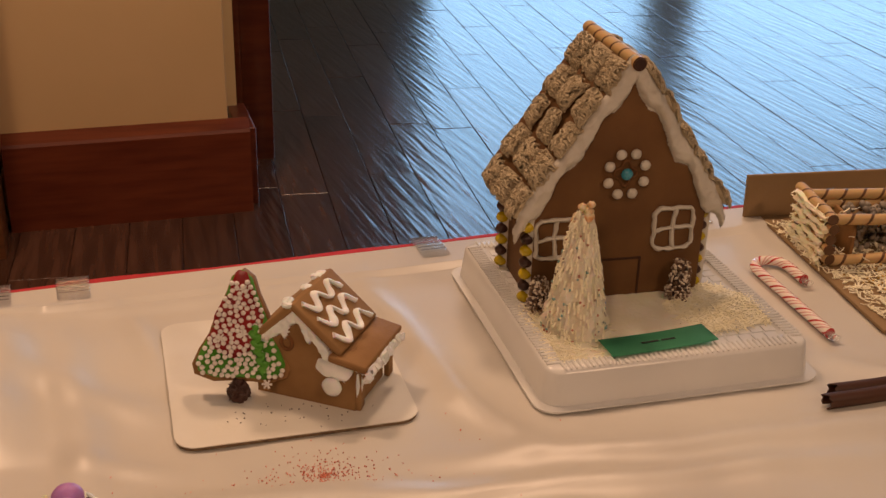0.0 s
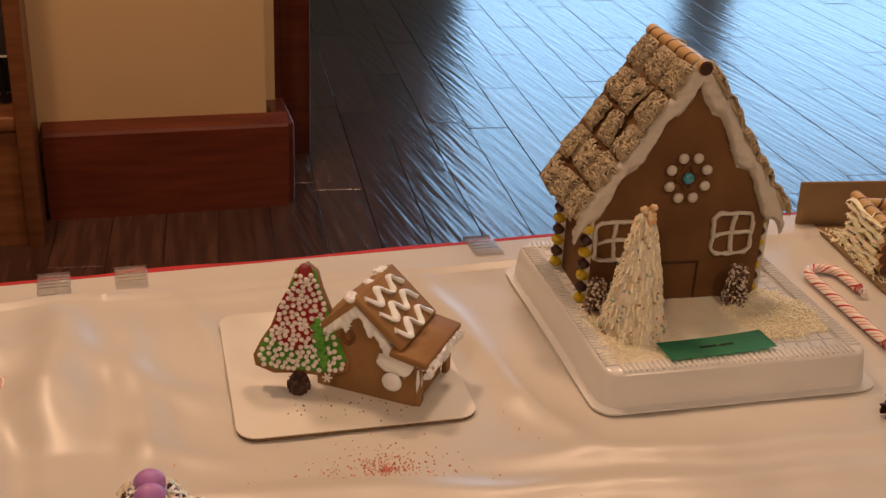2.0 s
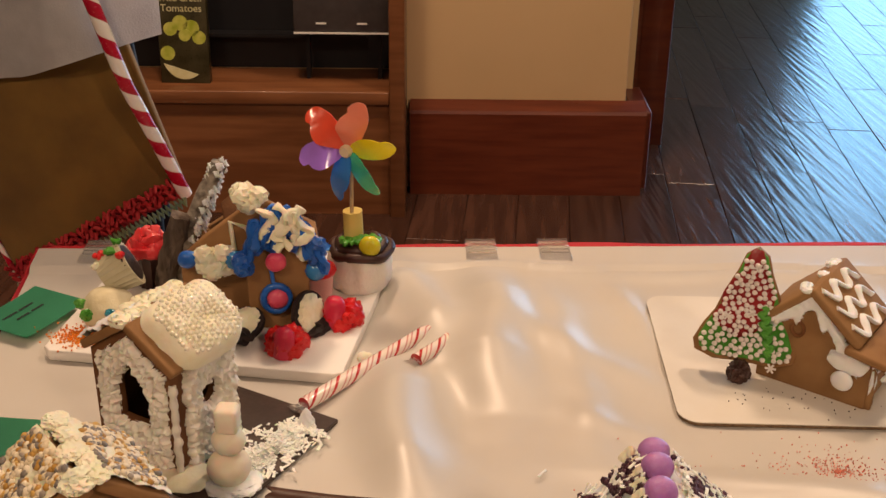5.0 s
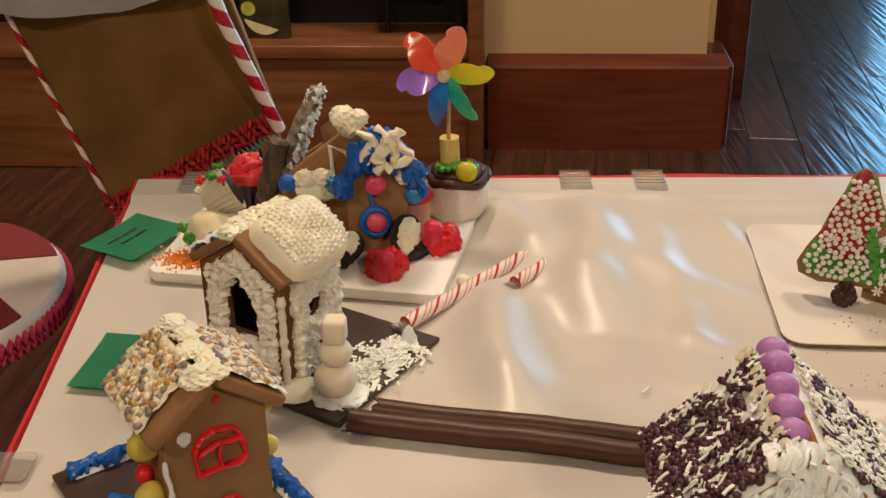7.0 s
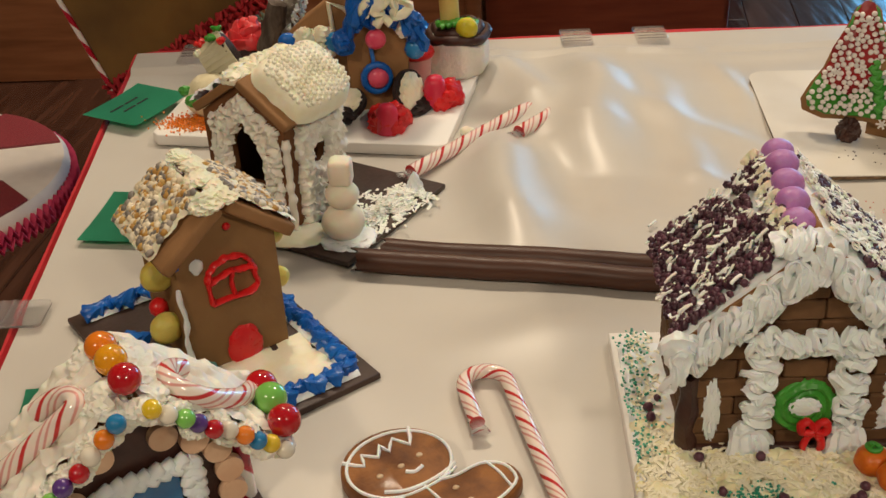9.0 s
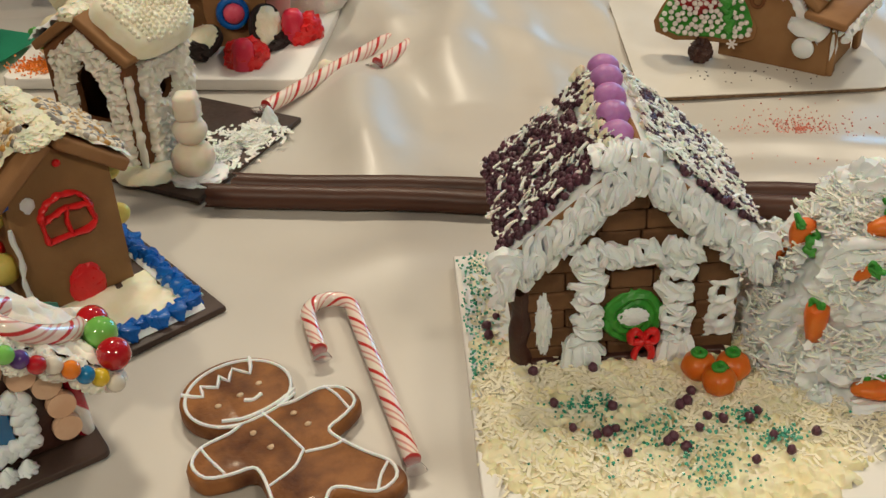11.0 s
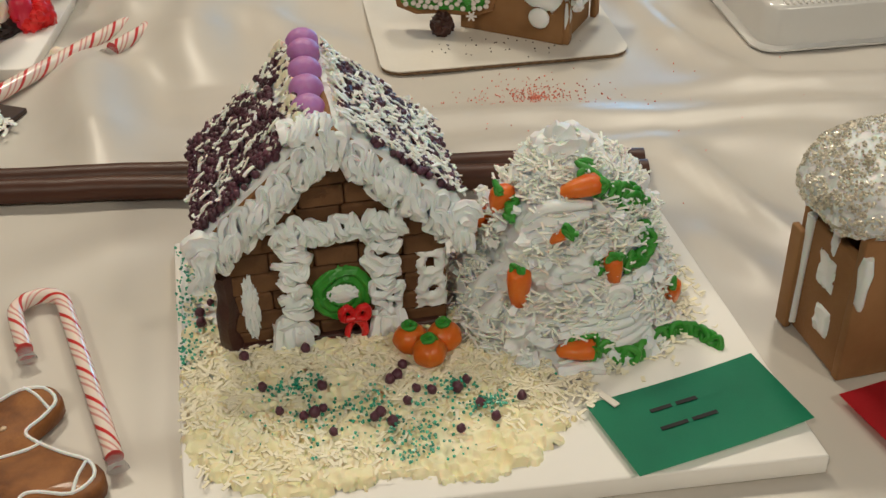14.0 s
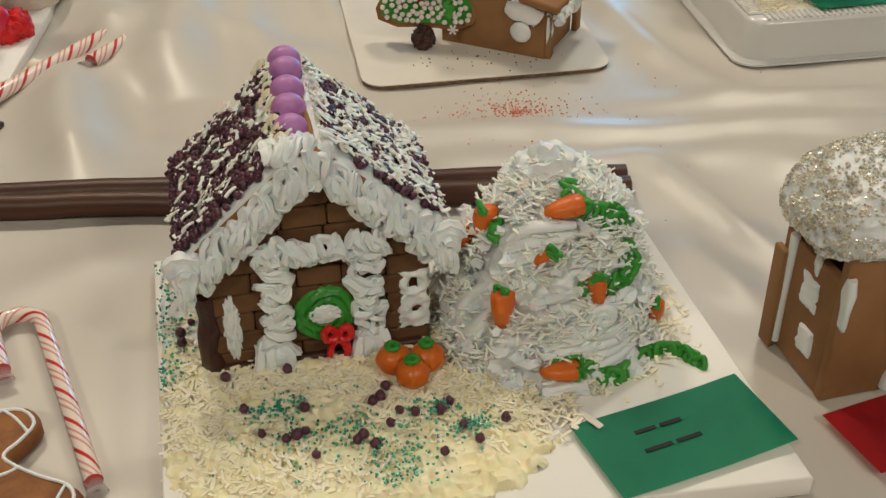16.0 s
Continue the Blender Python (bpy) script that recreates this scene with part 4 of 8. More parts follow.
part("blue_sweet", blob(bmesh.new(), (0, -0.004, 0.120), 0.0055, (1, 0.7, 1), 0.03, sub=2), TEAL, big, "bright blue sweet")
for cx, cz, w, h, n in ((0.050, 0.065, 0.036, 0.038, 0), (-0.060, 0.062, 0.034, 0.036, 1)):
    loop = [(cx + x * 1.02, cz + y) for x, y in rounded(w, h, 0.006, 3)]
    runs = [("window_frame", loop + loop[:2]), ("window_bar", [(cx + 0.001, cz - h / 2), (cx - 0.001, cz), (cx + 0.001, cz + h / 2)]), ("window_bar", [(cx - w / 2, cz - 0.002), (cx, cz + 0.001), (cx + w / 2, cz)])]
    for nm, run in runs:
        pp = smooth_path([(x, -0.0013, z) for x, z in run], 5)
        pp = [p + Vector((noise.noise(p * 120 + Vector((n, 0, 3))), 0, noise.noise(p * 120 + Vector((5, n, 0))))) * 0.0014 for p in pp]
        part(nm, tube(bmesh.new(), pp, [0.0024 * (1 + 0.5 * noise.noise(p * 190)) for p in pp], 8, flat=0.8), ROYAL_ICING, big, "piped white icing")
bm = bmesh.new()
for c, s in (((-0.0165, 0, 0.019), (0.0017, 0.0016, 0.038)), ((0.0215, 0, 0.019), (0.0017, 0.0016, 0.038)), ((0.0025, 0, 0.038), (0.0397, 0.0016, 0.0017))):
    box(bm, (c[0], -0.0004, c[2]), s)
part("door_outline", bm, mat("scored_line", (0.050, 0.018, 0.008), rough=0.8, bump=0.2), big, "scored door", smooth=False)
YELLOW = mat("yellow_candy", (0.52, 0.36, 0.02), (0.62, 0.45, 0.03), rough=0.25, coat=0.4)
for x, y in ((-BW / 2 - 0.004, 0.004), (-BW / 2 - 0.004, 0.080), (BW / 2 + 0.002, 0.010)):
    part("post_icing", tube(bmesh.new(), [(x + 0.004, y, 0), (x + 0.004, y, BH - 0.004)], 0.004, 8), ROYAL_ICING, big)
    for k in range(8):
        part("button_candy", blob(bmesh.new(), (x, y, 0.006 + k * 0.0112), 0.0062, (1, 1, 0.85), 0.03, sub=2), (CHOC if k % 2 else YELLOW), big)


def pebble_bush(x, y, h):
    m = pose(x, y, TZ)
    ob = thing("candy_bush", m, "small bush of brown and white speckled pebbles on the tray", "sweet bush", "candy bushes")
    s = Soup()
    for k in range(420):
        t = rng.random()
        a = rng.uniform(0, 6.28)
        r = 0.0118 * (1 - 0.40 * t) * (1 + 0.25 * noise.noise(Vector((a, t * 3, x * 90))))
        s.add(BALL1, place((r * math.cos(a) * rng.uniform(0.6, 1), r * math.sin(a) * rng.uniform(0.85, 1), 0.002 + t * h), rng.uniform(0.0010, 0.0016)))
    tagged(part("candy_bead", s, NONPAREIL, ob), kind="stuff")
    part("core", blob(bmesh.new(), (0, 0, h / 2), 1, (0.009, 0.009, h / 2), 0.1, sub=2), CHOC, ob)


NONPAREIL = mat("speckled_beads", (0.17, 0.09, 0.05), (0.78, 0.70, 0.60), rough=0.4, scale=10, bump=0, island=0.0)
nn_, ll_ = NONPAREIL.node_tree.nodes, NONPAREIL.node_tree.links
rampn = [q for q in nn_ if q.type == "VALTORGB"][0]
ll_.new(nn_.new("ShaderNodeNewGeometry").outputs["Random Per Island"], rampn.inputs[0])
pebble_bush(0.308, 1.087, 0.036)
pebble_bush(0.176, 1.088, 0.030)

cone = thing("icing_tree", pose(0.197, 1.052, TZ, 0, 0, 0) @ Matrix.Diagonal((0.88, 0.88, 1, 1)), "pointed white icing tree with pale pastel flecks on the tray", "icing tree")
bm = bmesh.new()
seg, rows = 64, []
for i in range(61):
    t = i / 60
    r = 0.0245 * (1 - t) ** 0.85 + 0.0062
    row = []
    for k in range(seg):
        a = 2 * math.pi * k / seg
        q = r * (1 + 0.20 * noise.noise(Vector((math.cos(a) * 2.5, math.sin(a) * 2.5, t * 7))) + 0.12 * noise.noise(Vector((math.cos(a) * 7, math.sin(a) * 7, t * 16))) + 0.06 * math.sin(13 * a + 3 * noise.noise(Vector((t * 9, 0, 0)))))
        row.append(bm.verts.new((q * math.cos(a) + 0.002 * t, q * math.sin(a), 0.108 * t)))
    rows.append(row)
for i in range(60):
    for k in range(seg):
        bm.faces.new((rows[i][k], rows[i][(k + 1) % seg], rows[i + 1][(k + 1) % seg], rows[i + 1][k]))
bm.faces.new(rows[-1])
FLECK = mat("flecked_icing", (0.76, 0.68, 0.52), (0.80, 0.75, 0.64), rough=0.5, scale=90, bump=0.7, bscale=320, bdist=0.002, sss=0.2)
part("body", bm, FLECK, cone)
s = Soup()
for k in range(480):
    t, a = rng.random() ** 1.2, rng.uniform(0, 6.28)
    r = 0.0255 * (1 - t) ** 0.85 + 0.0070 + rng.uniform(-0.001, 0.0015)
    s.add(rng.choice(SHREDS), place((r * math.cos(a), r * math.sin(a), 0.108 * t), (rng.uniform(0.004, 0.009), 0.0017, 0.0008), rng.uniform(-0.5, 0.5), 1.25 + rng.uniform(-0.3, 0.3), a + rng.uniform(-0.4, 0.4)))
tagged(part("icing_strand", s, COCONUT, cone, "hanging cream strands"), kind="stuff")
PASTEL = mat("pastel_flecks", (0.55, 0.22, 0.15), (0.20, 0.42, 0.40), rough=0.4, bump=0)
ll2 = PASTEL.node_tree.links
ll2.new(PASTEL.node_tree.nodes.new("ShaderNodeNewGeometry").outputs["Random Per Island"], [q for q in PASTEL.node_tree.nodes if q.type == "VALTORGB"][0].inputs[0])
s = Soup()
for k in range(110):
    t, a = rng.random() ** 1.2, rng.uniform(0, 6.28)
    r = 0.0265 * (1 - t) ** 0.8 + 0.0066
    s.add(BALL1, place((r * math.cos(a), r * math.sin(a), 0.105 * t), rng.uniform(0.0008, 0.0016)))
tagged(part("pastel_sugar", s, PASTEL, cone), kind="stuff")
bm = bmesh.new()
for k in range(7):
    blob(bm, (rng.uniform(-0.005, 0.008), rng.uniform(-0.006, 0.006), 0.095 + k * 0.0036), 0.0068 - 0.0005 * k, (1, 1, 0.8), 0.35, sub=3)
PEACH = mat("peach_icing", (0.62, 0.30, 0.12), (0.78, 0.66, 0.45), rough=0.4, scale=140, sss=0.2)
part("tip", bm, PEACH, cone, "peach tinted tip")

# ---- cardboard with the small chapel and tree ----
board = thing("cake_board", pose(-0.050, 1.077, T, 0, 0, 2.2), "white cardboard cake board with rounded corners", "cake board", "boards under the houses")
part("core", slab(bmesh.new(), rounded(0.188, 0.198, 0.016), 0.0, 0.0028), CARD_EDGE, board, "brown corrugated edge", smooth=False)
part("top_sheet", slab(bmesh.new(), rounded(0.189, 0.199, 0.016), 0.0028, 0.0036), CARD_WHITE, board, smooth=False)
BZ = T + 0.0036
chapel = thing("gingerbread_house", pose(-0.037, 1.0235, BZ, 0, 0, -33) @ Matrix.Diagonal((0.96, 0.96, 0.97, 1)), "small gingerbread chapel with zigzag icing on its roof", "gingerbread house", "gingerbread houses")
# local: x along the front wall (lean-to at +x), y into the house
part("front_wall", slab(bmesh.new(), [(-0.045, 0), (0.044, 0), (0.044, 0.040), (0.022, 0.050), (-0.006, 0.083), (-0.045, 0.052)], 0, -0.005, UPRIGHT, 0.001), GINGER_PALE, chapel)
part("side_wall", box(bmesh.new(), (0.0415, 0.034, 0.020), (0.005, 0.055, 0.040), bev=0.001), GINGER_PALE, chapel)
part("side_wall", box(bmesh.new(), (-0.0425, 0.034, 0.024), (0.005, 0.055, 0.048), bev=0.001), GINGER_PALE, chapel)
part("back_wall", box(bmesh.new(), (0, 0.064, 0.022), (0.08, 0.005, 0.044), bev=0.001), GINGER_PALE, chapel)
part("porch_wall", box(bmesh.new(), (0.046, 0.001, 0.020), (0.005, 0.012, 0.040), pose(0, 0, 0, 0, 0, 8), 0.001), GINGER_PALE, chapel)
part("porch_wall", box(bmesh.new(), (0.047, 0.066, 0.018), (0.005, 0.010, 0.036), bev=0.001), GINGER_PALE, chapel)
rm = Matrix.Translation((-0.008, 0, 0.088)) @ Matrix.Rotation(radians(40), 4, "Y")
roof = part("roof_panel", box(bmesh.new(), (0.0265, 0.031, 0.0), (0.057, 0.074, 0.0065), rm, 0.0022), GINGER_PALE, chapel)
rl = Matrix.Translation((-0.008, 0, 0.088)) @ Matrix.Rotation(radians(-44), 4, "Y")
part("roof_panel", box(bmesh.new(), (-0.026, 0.031, 0.0), (0.054, 0.072, 0.0065), rl, 0.0022), GINGER_PALE, chapel)
part("porch_roof", box(bmesh.new(), (0.041, 0.030, 0.0478), (0.034, 0.080, 0.0065), Matrix.Translation((0.041, 0, 0.0478)) @ Matrix.Rotation(radians(9), 4, "Y") @ Matrix.Translation((-0.041, 0, -0.0478)), 0.0022), GINGER, chapel)
for k, u in enumerate((0.010, 0.027, 0.045)):
    bm = bmesh.new()
    pts = [rm @ Vector((u + 0.0062 * (1 if i % 2 else -1), 0.002 + i * 0.0112 + rng.uniform(-0.001, 0.001), 0.0040)) for i in range(6)]
    zz = smooth_path(pts, 7)
    tube(bm, zz, [0.0034 * (1 + 0.4 * noise.noise(p * 160)) for p in zz], 8, flat=0.55)
    part("icing_zigzag", bm, WHITE_ICING, chapel, "piped white zigzag")
bm = bmesh.new()
for k in (0, 1, 6, 10, 11):
    ruffle(bm, (-0.012 + rng.uniform(-0.003, 0.002), -0.003 + k * 0.0055, 0.0885), (0.0048, 0.0045, 0.0026), 0.45, 2.4, 3)
tagged(part("ridge_icing", bm, WHITE_ICING, chapel), kind="stuff")
bm = bmesh.new()


def gable_drips(x, z):
    x -= 0.045
    line = 0.083 - (0.0118 * 70 * abs(x + 0.006) if x < -0.006 else 1.15 * (x + 0.006))
    low = 0.010 + 0.008 * max(0.0, math.sin(x * 330 + 0.6)) + 0.003 * noise.noise(Vector((x * 80, 1, 7)))
    return min(line + 0.004 - z, z - line + low, 0.034 - x, x + 0.045)


frosting(bm, (-0.045, -0.0008, 0.02), (1, 0, 0), (0, 0, 1), 0.085, 0.075, lambda x, z: gable_drips(x, z + 0.02), 0.0035, 0.0014, 110, 0.0011, None, 0.002, 0.003, 0.001)
part("gable_icing", bm, WHITE_ICING, chapel, "dripping white icing under the gable")
bm = bmesh.new()
blob(bm, (0.027, -0.003, 0.038), 1, (0.015, 0.003, 0.010), 0.4, sub=3)
blob(bm, (0.047, 0.030, 0.036), 1, (0.003, 0.026, 0.007), 0.5, sub=3)
blob(bm, (0.046, 0.004, 0.024), 1, (0.003, 0.0035, 0.016), 0.4, sub=2)
blob(bm, (0.048, 0.048, 0.030), 1, (0.003, 0.010, 0.009), 0.5, sub=3)
part("porch_icing", bm, WHITE_ICING, chapel, "white icing under the porch roof")
bm = hung_loops(bmesh.new(), [(0.0572, -0.008 + 0.0042 * k, 0.0430) for k in range(18)], lambda k: (-0.002, 0, -0.0075 - 0.010 * max(0.0, noise.noise(Vector((k * 0.45, 5, 2))))), 0.0021, (1, 0, 0))
part("eave_icing", bm, WHITE_ICING, chapel, "ragged white icing along the porch eave")
part("button_sweet", blob(bmesh.new(), (0.025, -0.0035, 0.021), 1, (0.0088, 0.004, 0.0085), 0.04, sub=3), WHITE_ICING, chapel, "round white sweet on the wall")
part("ring_window", tube(bmesh.new(), [(-0.016 + 0.005 * math.cos(a), -0.001, 0.052 + 0.006 * math.sin(a)) for a in [radians(20 * k) for k in range(19)]], 0.0016, 6), GINGER_DARK, chapel)

tm = pose(-0.093, 1.033, BZ, 0, 0, -16) @ Matrix.Rotation(radians(-18), 4, "X") @ Matrix.Diagonal((1.1, 1.0, 1.04, 1))
ctree = thing("cookie_tree", tm, "tree-shaped cookie with red and green icing and white beads", "cookie tree")
half = [(0.0, 0.097), (0.008, 0.091), (0.012, 0.078), (0.019, 0.062), (0.024, 0.046), (0.031, 0.034), (0.036, 0.022), (0.034, 0.014), (0.020, 0.009), (0.008, 0.010)]
poly = half + [(-x, y) for x, y in half[::-1][:-1]]
poly = [(x + 0.004, y) for x, y in poly]
part("cookie", slab(bmesh.new(), poly, 0.0, -0.011, UPRIGHT @ Matrix.Translation((0, 0.006, 0)), 0.002), GINGER, ctree)
inner = [((x - 0.004) * 0.90 + 0.004, 0.004 + y * 0.955) for x, y in poly]
part("green_icing", slab(bmesh.new(), inner, 0.0022, -0.0005, UPRIGHT @ Matrix.Translation((0, 0.006, 0)), 0.001), GREEN_ICING, ctree)
bm = bmesh.new()
blob(bm, (0.004, -0.002, 0.080), 1, (0.009, 0.0022, 0.022), 0.2, sub=3)
blob(bm, (0.001, -0.0022, 0.060), 1, (0.018, 0.0022, 0.024), 0.2, sub=3)
blob(bm, (-0.006, -0.0018, 0.050), 1, (0.014, 0.0020, 0.014), 0.3, sub=3)
part("red_icing", bm, mat("dark_red_icing", (0.22, 0.010, 0.012), (0.36, 0.02, 0.02), rough=0.35, bscale=300), ctree, "dark red icing")
PEARL = mat("sugar_pearls", (0.76, 0.70, 0.66), (0.82, 0.78, 0.74), rough=0.25, coat=0.4, bump=0)
s = Soup()
spots = []
for k in range(2600):
    z = 0.021 + 0.073 * rng.random() ** 1.35
    hw = np.interp(z - 0.006, [0.014, 0.022, 0.034, 0.046, 0.062, 0.078, 0.091], [0.034, 0.036, 0.031, 0.024, 0.019, 0.012, 0.006]) * 0.86
    x = 0.004 + rng.uniform(-hw, hw)
    if (x > 0.016 and rng.random() < 0.6) or any((x - px) ** 2 + (z - pz) ** 2 < 0.0034 ** 2 for px, pz in spots):
        continue
    spots.append((x, z))
    s.add(BALL2, place((x, -0.0042, z), 0.0020))
tagged(part("sugar_pearl", s, PEARL, ctree, "small white sugar pearls"), kind="stuff")
for x, z in ((0.006, 0.088), (0.006, 0.054), (0.024, 0.016), (-0.01, 0.05)):
    bm = bmesh.new()
    for k in range(3):
        a = radians(60 * k)
        box(bm, (x, -0.005, z), (0.0075, 0.0012, 0.0014), Matrix.Translation((x, 0, z)) @ Matrix.Rotation(a, 4, "Y") @ Matrix.Translation((-x, 0, -z)))
    part("snowflake", bm, PEARL, ctree, "white sugar snowflake", smooth=False)
part("icing_swirl", piping(bmesh.new(), [(0.013, -0.004, 0.060), (0.017, -0.004, 0.045), (0.022, -0.004, 0.026)], 0.005, 0.0022, 0.006, (0, -1, 0)), GREEN_ICING, ctree, "bright green piped icing")
part("trunk", ruffle(bmesh.new(), (0.003, -0.001, 0.0085), (0.0070, 0.0055, 0.0080), 0.45, 2.6, 4), CHOC, ctree, "dark chocolate trunk")
s = Soup()
for k in range(36):
    s.add(GRAIN, place((rng.gauss(-0.05, 0.035), rng.gauss(1.005, 0.010), BZ + 0.0004), rng.uniform(0.0005, 0.0009)))
solo("cookie_crumbs", s, CHOC, "dark crumbs scattered on the cake board", "crumbs", kind="stuff")
RED_SUGAR = mat("red_sugar", (0.58, 0.10, 0.06), (0.74, 0.26, 0.18), rough=0.3, bump=0, island=0.3)
s = Soup()
for k in range(430):
    a, r = rng.uniform(0, 6.28), abs(rng.gauss(0, 0.80))
    s.add(GRAIN, place((-0.035 + 0.040 * r * math.cos(a), 0.925 + 0.022 * r * math.sin(a), T + 0.0009), rng.uniform(0.0005, 0.0009)))
for k in range(110):
    s.add(GRAIN, place((rng.gauss(-0.02, 0.07), rng.gauss(0.90, 0.035), T + 0.0009), rng.uniform(0.0005, 0.0009)))
solo("red_sugar_spill", s, RED_SUGAR, "spilled red sugar grains on the white cloth", "sprinkles", kind="stuff")

solo("sugar_shard", box(bmesh.new(), (0, 0, 0.0012), (0.010, 0.0016, 0.0016), bev=0.0004), WHITE_ICING, "tiny white sugar sliver on the cloth", "crumb", m=pose(-0.243, 0.905, T + 0.001, 0, 0, 55))


# ---- foam board with the snowy brick house and the carrot tree ----
PB = thing("foam_board", pose(0, 0, T), "thick white foam board under the snowy house", "board", "boards under the houses")
PQ = [(-0.258, 0.545), (0.024, 0.548), (0.003, 0.780), (-0.276, 0.760)]
part("sheet", slab(bmesh.new(), PQ, 0.0, 0.0115, bev=0.0012), FOAM, PB)
PZ = T + 0.0115
bm = frosting(bmesh.new(), (-0.263, 0.551, PZ - 0.0006), (1, -0.011, 0), (-0.045, 1, 0), 0.186, 0.132, lambda x, y: min(x - 0.004, 0.180 - x, y - 0.004 - 0.006 * math.sin(x * 70 + 1) * (1 - x * 3), 0.130 - y, 0.03 * (1 - abs((x - 0.092) / 0.093) ** 3.2 - abs((y - 0.085) / 0.083) ** 3.2)), 0.0038, 0.0024, 170, 0.0011, lambda x, y, n: wave((x * 0.6 + y) / 0.016 + 1.1 * n), 0.005, 0.004, 0.002)
solo("yellow_icing", bm, YELLOW_ICING, "pale yellow icing spread in strokes over the foam board", "icing")
solo("side_icing", crust(bmesh.new(), (-0.2645, 0.63, PZ - 0.001), (0.036, 0, 0), (-0.009, 0.122, 0), 24, 60, 0.0030, 0.0020, 90, 0.1, 0.6), WHITE_ICING, "white icing beside the brick house", "icing")
s = Soup()
for k in range(3500):
    x, y = rng.uniform(-0.262, -0.070), rng.gauss(0.628, 0.024)
    thin = noise.noise(Vector((x * 45, y * 45, 3)))
    if 0.566 + 0.010 * thin < y < 0.668 and thin > -0.30 and x < -0.092 + (y - 0.57) * 0.9:
        flake(s, (x, y, PZ + 0.0021 + 0.0028 * max(0.0, thin + 0.2) + 0.0014 * rng.random()), 0.0030, 0.0085, 0.0017, 0.22)
for k in range(260):
    x, y = rng.gauss(-0.205, 0.020), rng.gauss(0.575, 0.008)
    if y > 0.559 and x > -0.252:
        flake(s, (x, y, PZ + rng.uniform(0.0026, 0.0045)), 0.003, 0.007, 0.0018, 0.3)
for k in range(520):
    a, r = rng.uniform(-3.4, 0.4), rng.gauss(0.060, 0.009)
    x, y = -0.069 + r * math.cos(a), 0.680 + r * 0.94 * math.sin(a)
    if x < 0.004 and y > 0.60:
        flake(s, (x, y, PZ + rng.uniform(0.0006, 0.0040)), 0.003, 0.008, 0.0020, 0.3)
for k in range(260):
    x, y = rng.gauss(-0.262, 0.008), rng.uniform(0.64, 0.752)
    if x > -0.2615 - (y - 0.64) * 0.06:
        flake(s, (x, y, PZ + rng.uniform(0.002, 0.0050)), 0.003, 0.006, 0.0020, 0.4)
for k in range(40):
    flake(s, (rng.uniform(-0.02, 0.0), rng.uniform(0.65, 0.74), PZ + 0.0008), 0.004, 0.009, 0.0012, 0.05)
solo("shredded_coconut", s, COCONUT, "shredded cream coconut strewn in front of the brick house", "coconut", kind="stuff")
GREEN_SUGAR = mat("green_sugar", (0.04, 0.34, 0.22), (0.12, 0.46, 0.34), rough=0.25, bump=0, island=0.4)
s = Soup()
CLUMPS = [(-0.124, 0.597, 0.005), (-0.119, 0.598, 0.004), (-0.216, 0.620, 0.006), (-0.203, 0.622, 0.006), (-0.134, 0.612, 0.005), (-0.175, 0.603, 0.008), (-0.160, 0.585, 0.008), (-0.148, 0.572, 0.008), (-0.158, 0.570, 0.006), (-0.200, 0.598, 0.012), (-0.145, 0.600, 0.018)]
for k in range(900):
    if k % 3 == 1:
        x, y = rng.gauss(-0.2645, 0.0060), rng.uniform(0.640, 0.755)
    elif k % 5:
        cx_, cy_, sp = rng.choice(CLUMPS)
        x, y = rng.gauss(cx_, sp), rng.gauss(cy_, sp * 0.6)
    else:
        x, y = rng.gauss(-0.18, 0.04), rng.gauss(0.596, 0.018)
    if -0.257 - (y - 0.545) * 0.085 < x < -0.08 and 0.563 < y:
        s.add(GRAIN, place((x, y, PZ + rng.uniform(0.0045, 0.0072)), rng.uniform(0.0006, 0.0012)))
solo("green_sugar", s, GREEN_SUGAR, "green sugar grains scattered over the icing", "sprinkles", kind="stuff")
chip_me = bpy.data.meshes.new("chocolate_ball")
bm = blob(bmesh.new(), (0, 0, 0), 1.0, (1, 1, 0.9), 0.22, sub=2)
bm.to_mesh(chip_me), bm.free()
chip_me.materials.append(CHOC_CHIP)
chip_me.polygons.foreach_set("use_smooth", [True] * len(chip_me.polygons))
for x, y in ((-0.225, 0.622), (-0.197, 0.619), (-0.161, 0.622), (-0.158, 0.629), (-0.165, 0.619), (-0.146, 0.609), (-0.134, 0.609), (-0.129, 0.614), (-0.153, 0.611), (-0.125, 0.597), (-0.119, 0.587), (-0.105, 0.599),
             (-0.136, 0.581), (-0.217, 0.604), (-0.206, 0.599), (-0.201, 0.601), (-0.197, 0.603), (-0.174, 0.594), (-0.171, 0.597), (-0.166, 0.590), (-0.193, 0.587), (-0.234, 0.646), (-0.158, 0.603), (-0.204, 0.648), (-0.256, 0.676), (-0.257, 0.684), (-0.252, 0.692)):
    q = 0.0027 * rng.uniform(0.78, 1.12)
    ob = tagged(new("chocolate_ball", chip_me), "small dark chocolate ball on pale icing", "sweet", "chocolate balls")
    ob.matrix_world = pose(x, y, PZ + 0.0062, rng.uniform(0, 90), rng.uniform(0, 90), rng.uniform(0, 90)) @ Matrix.Diagonal((q, q, q, 1))

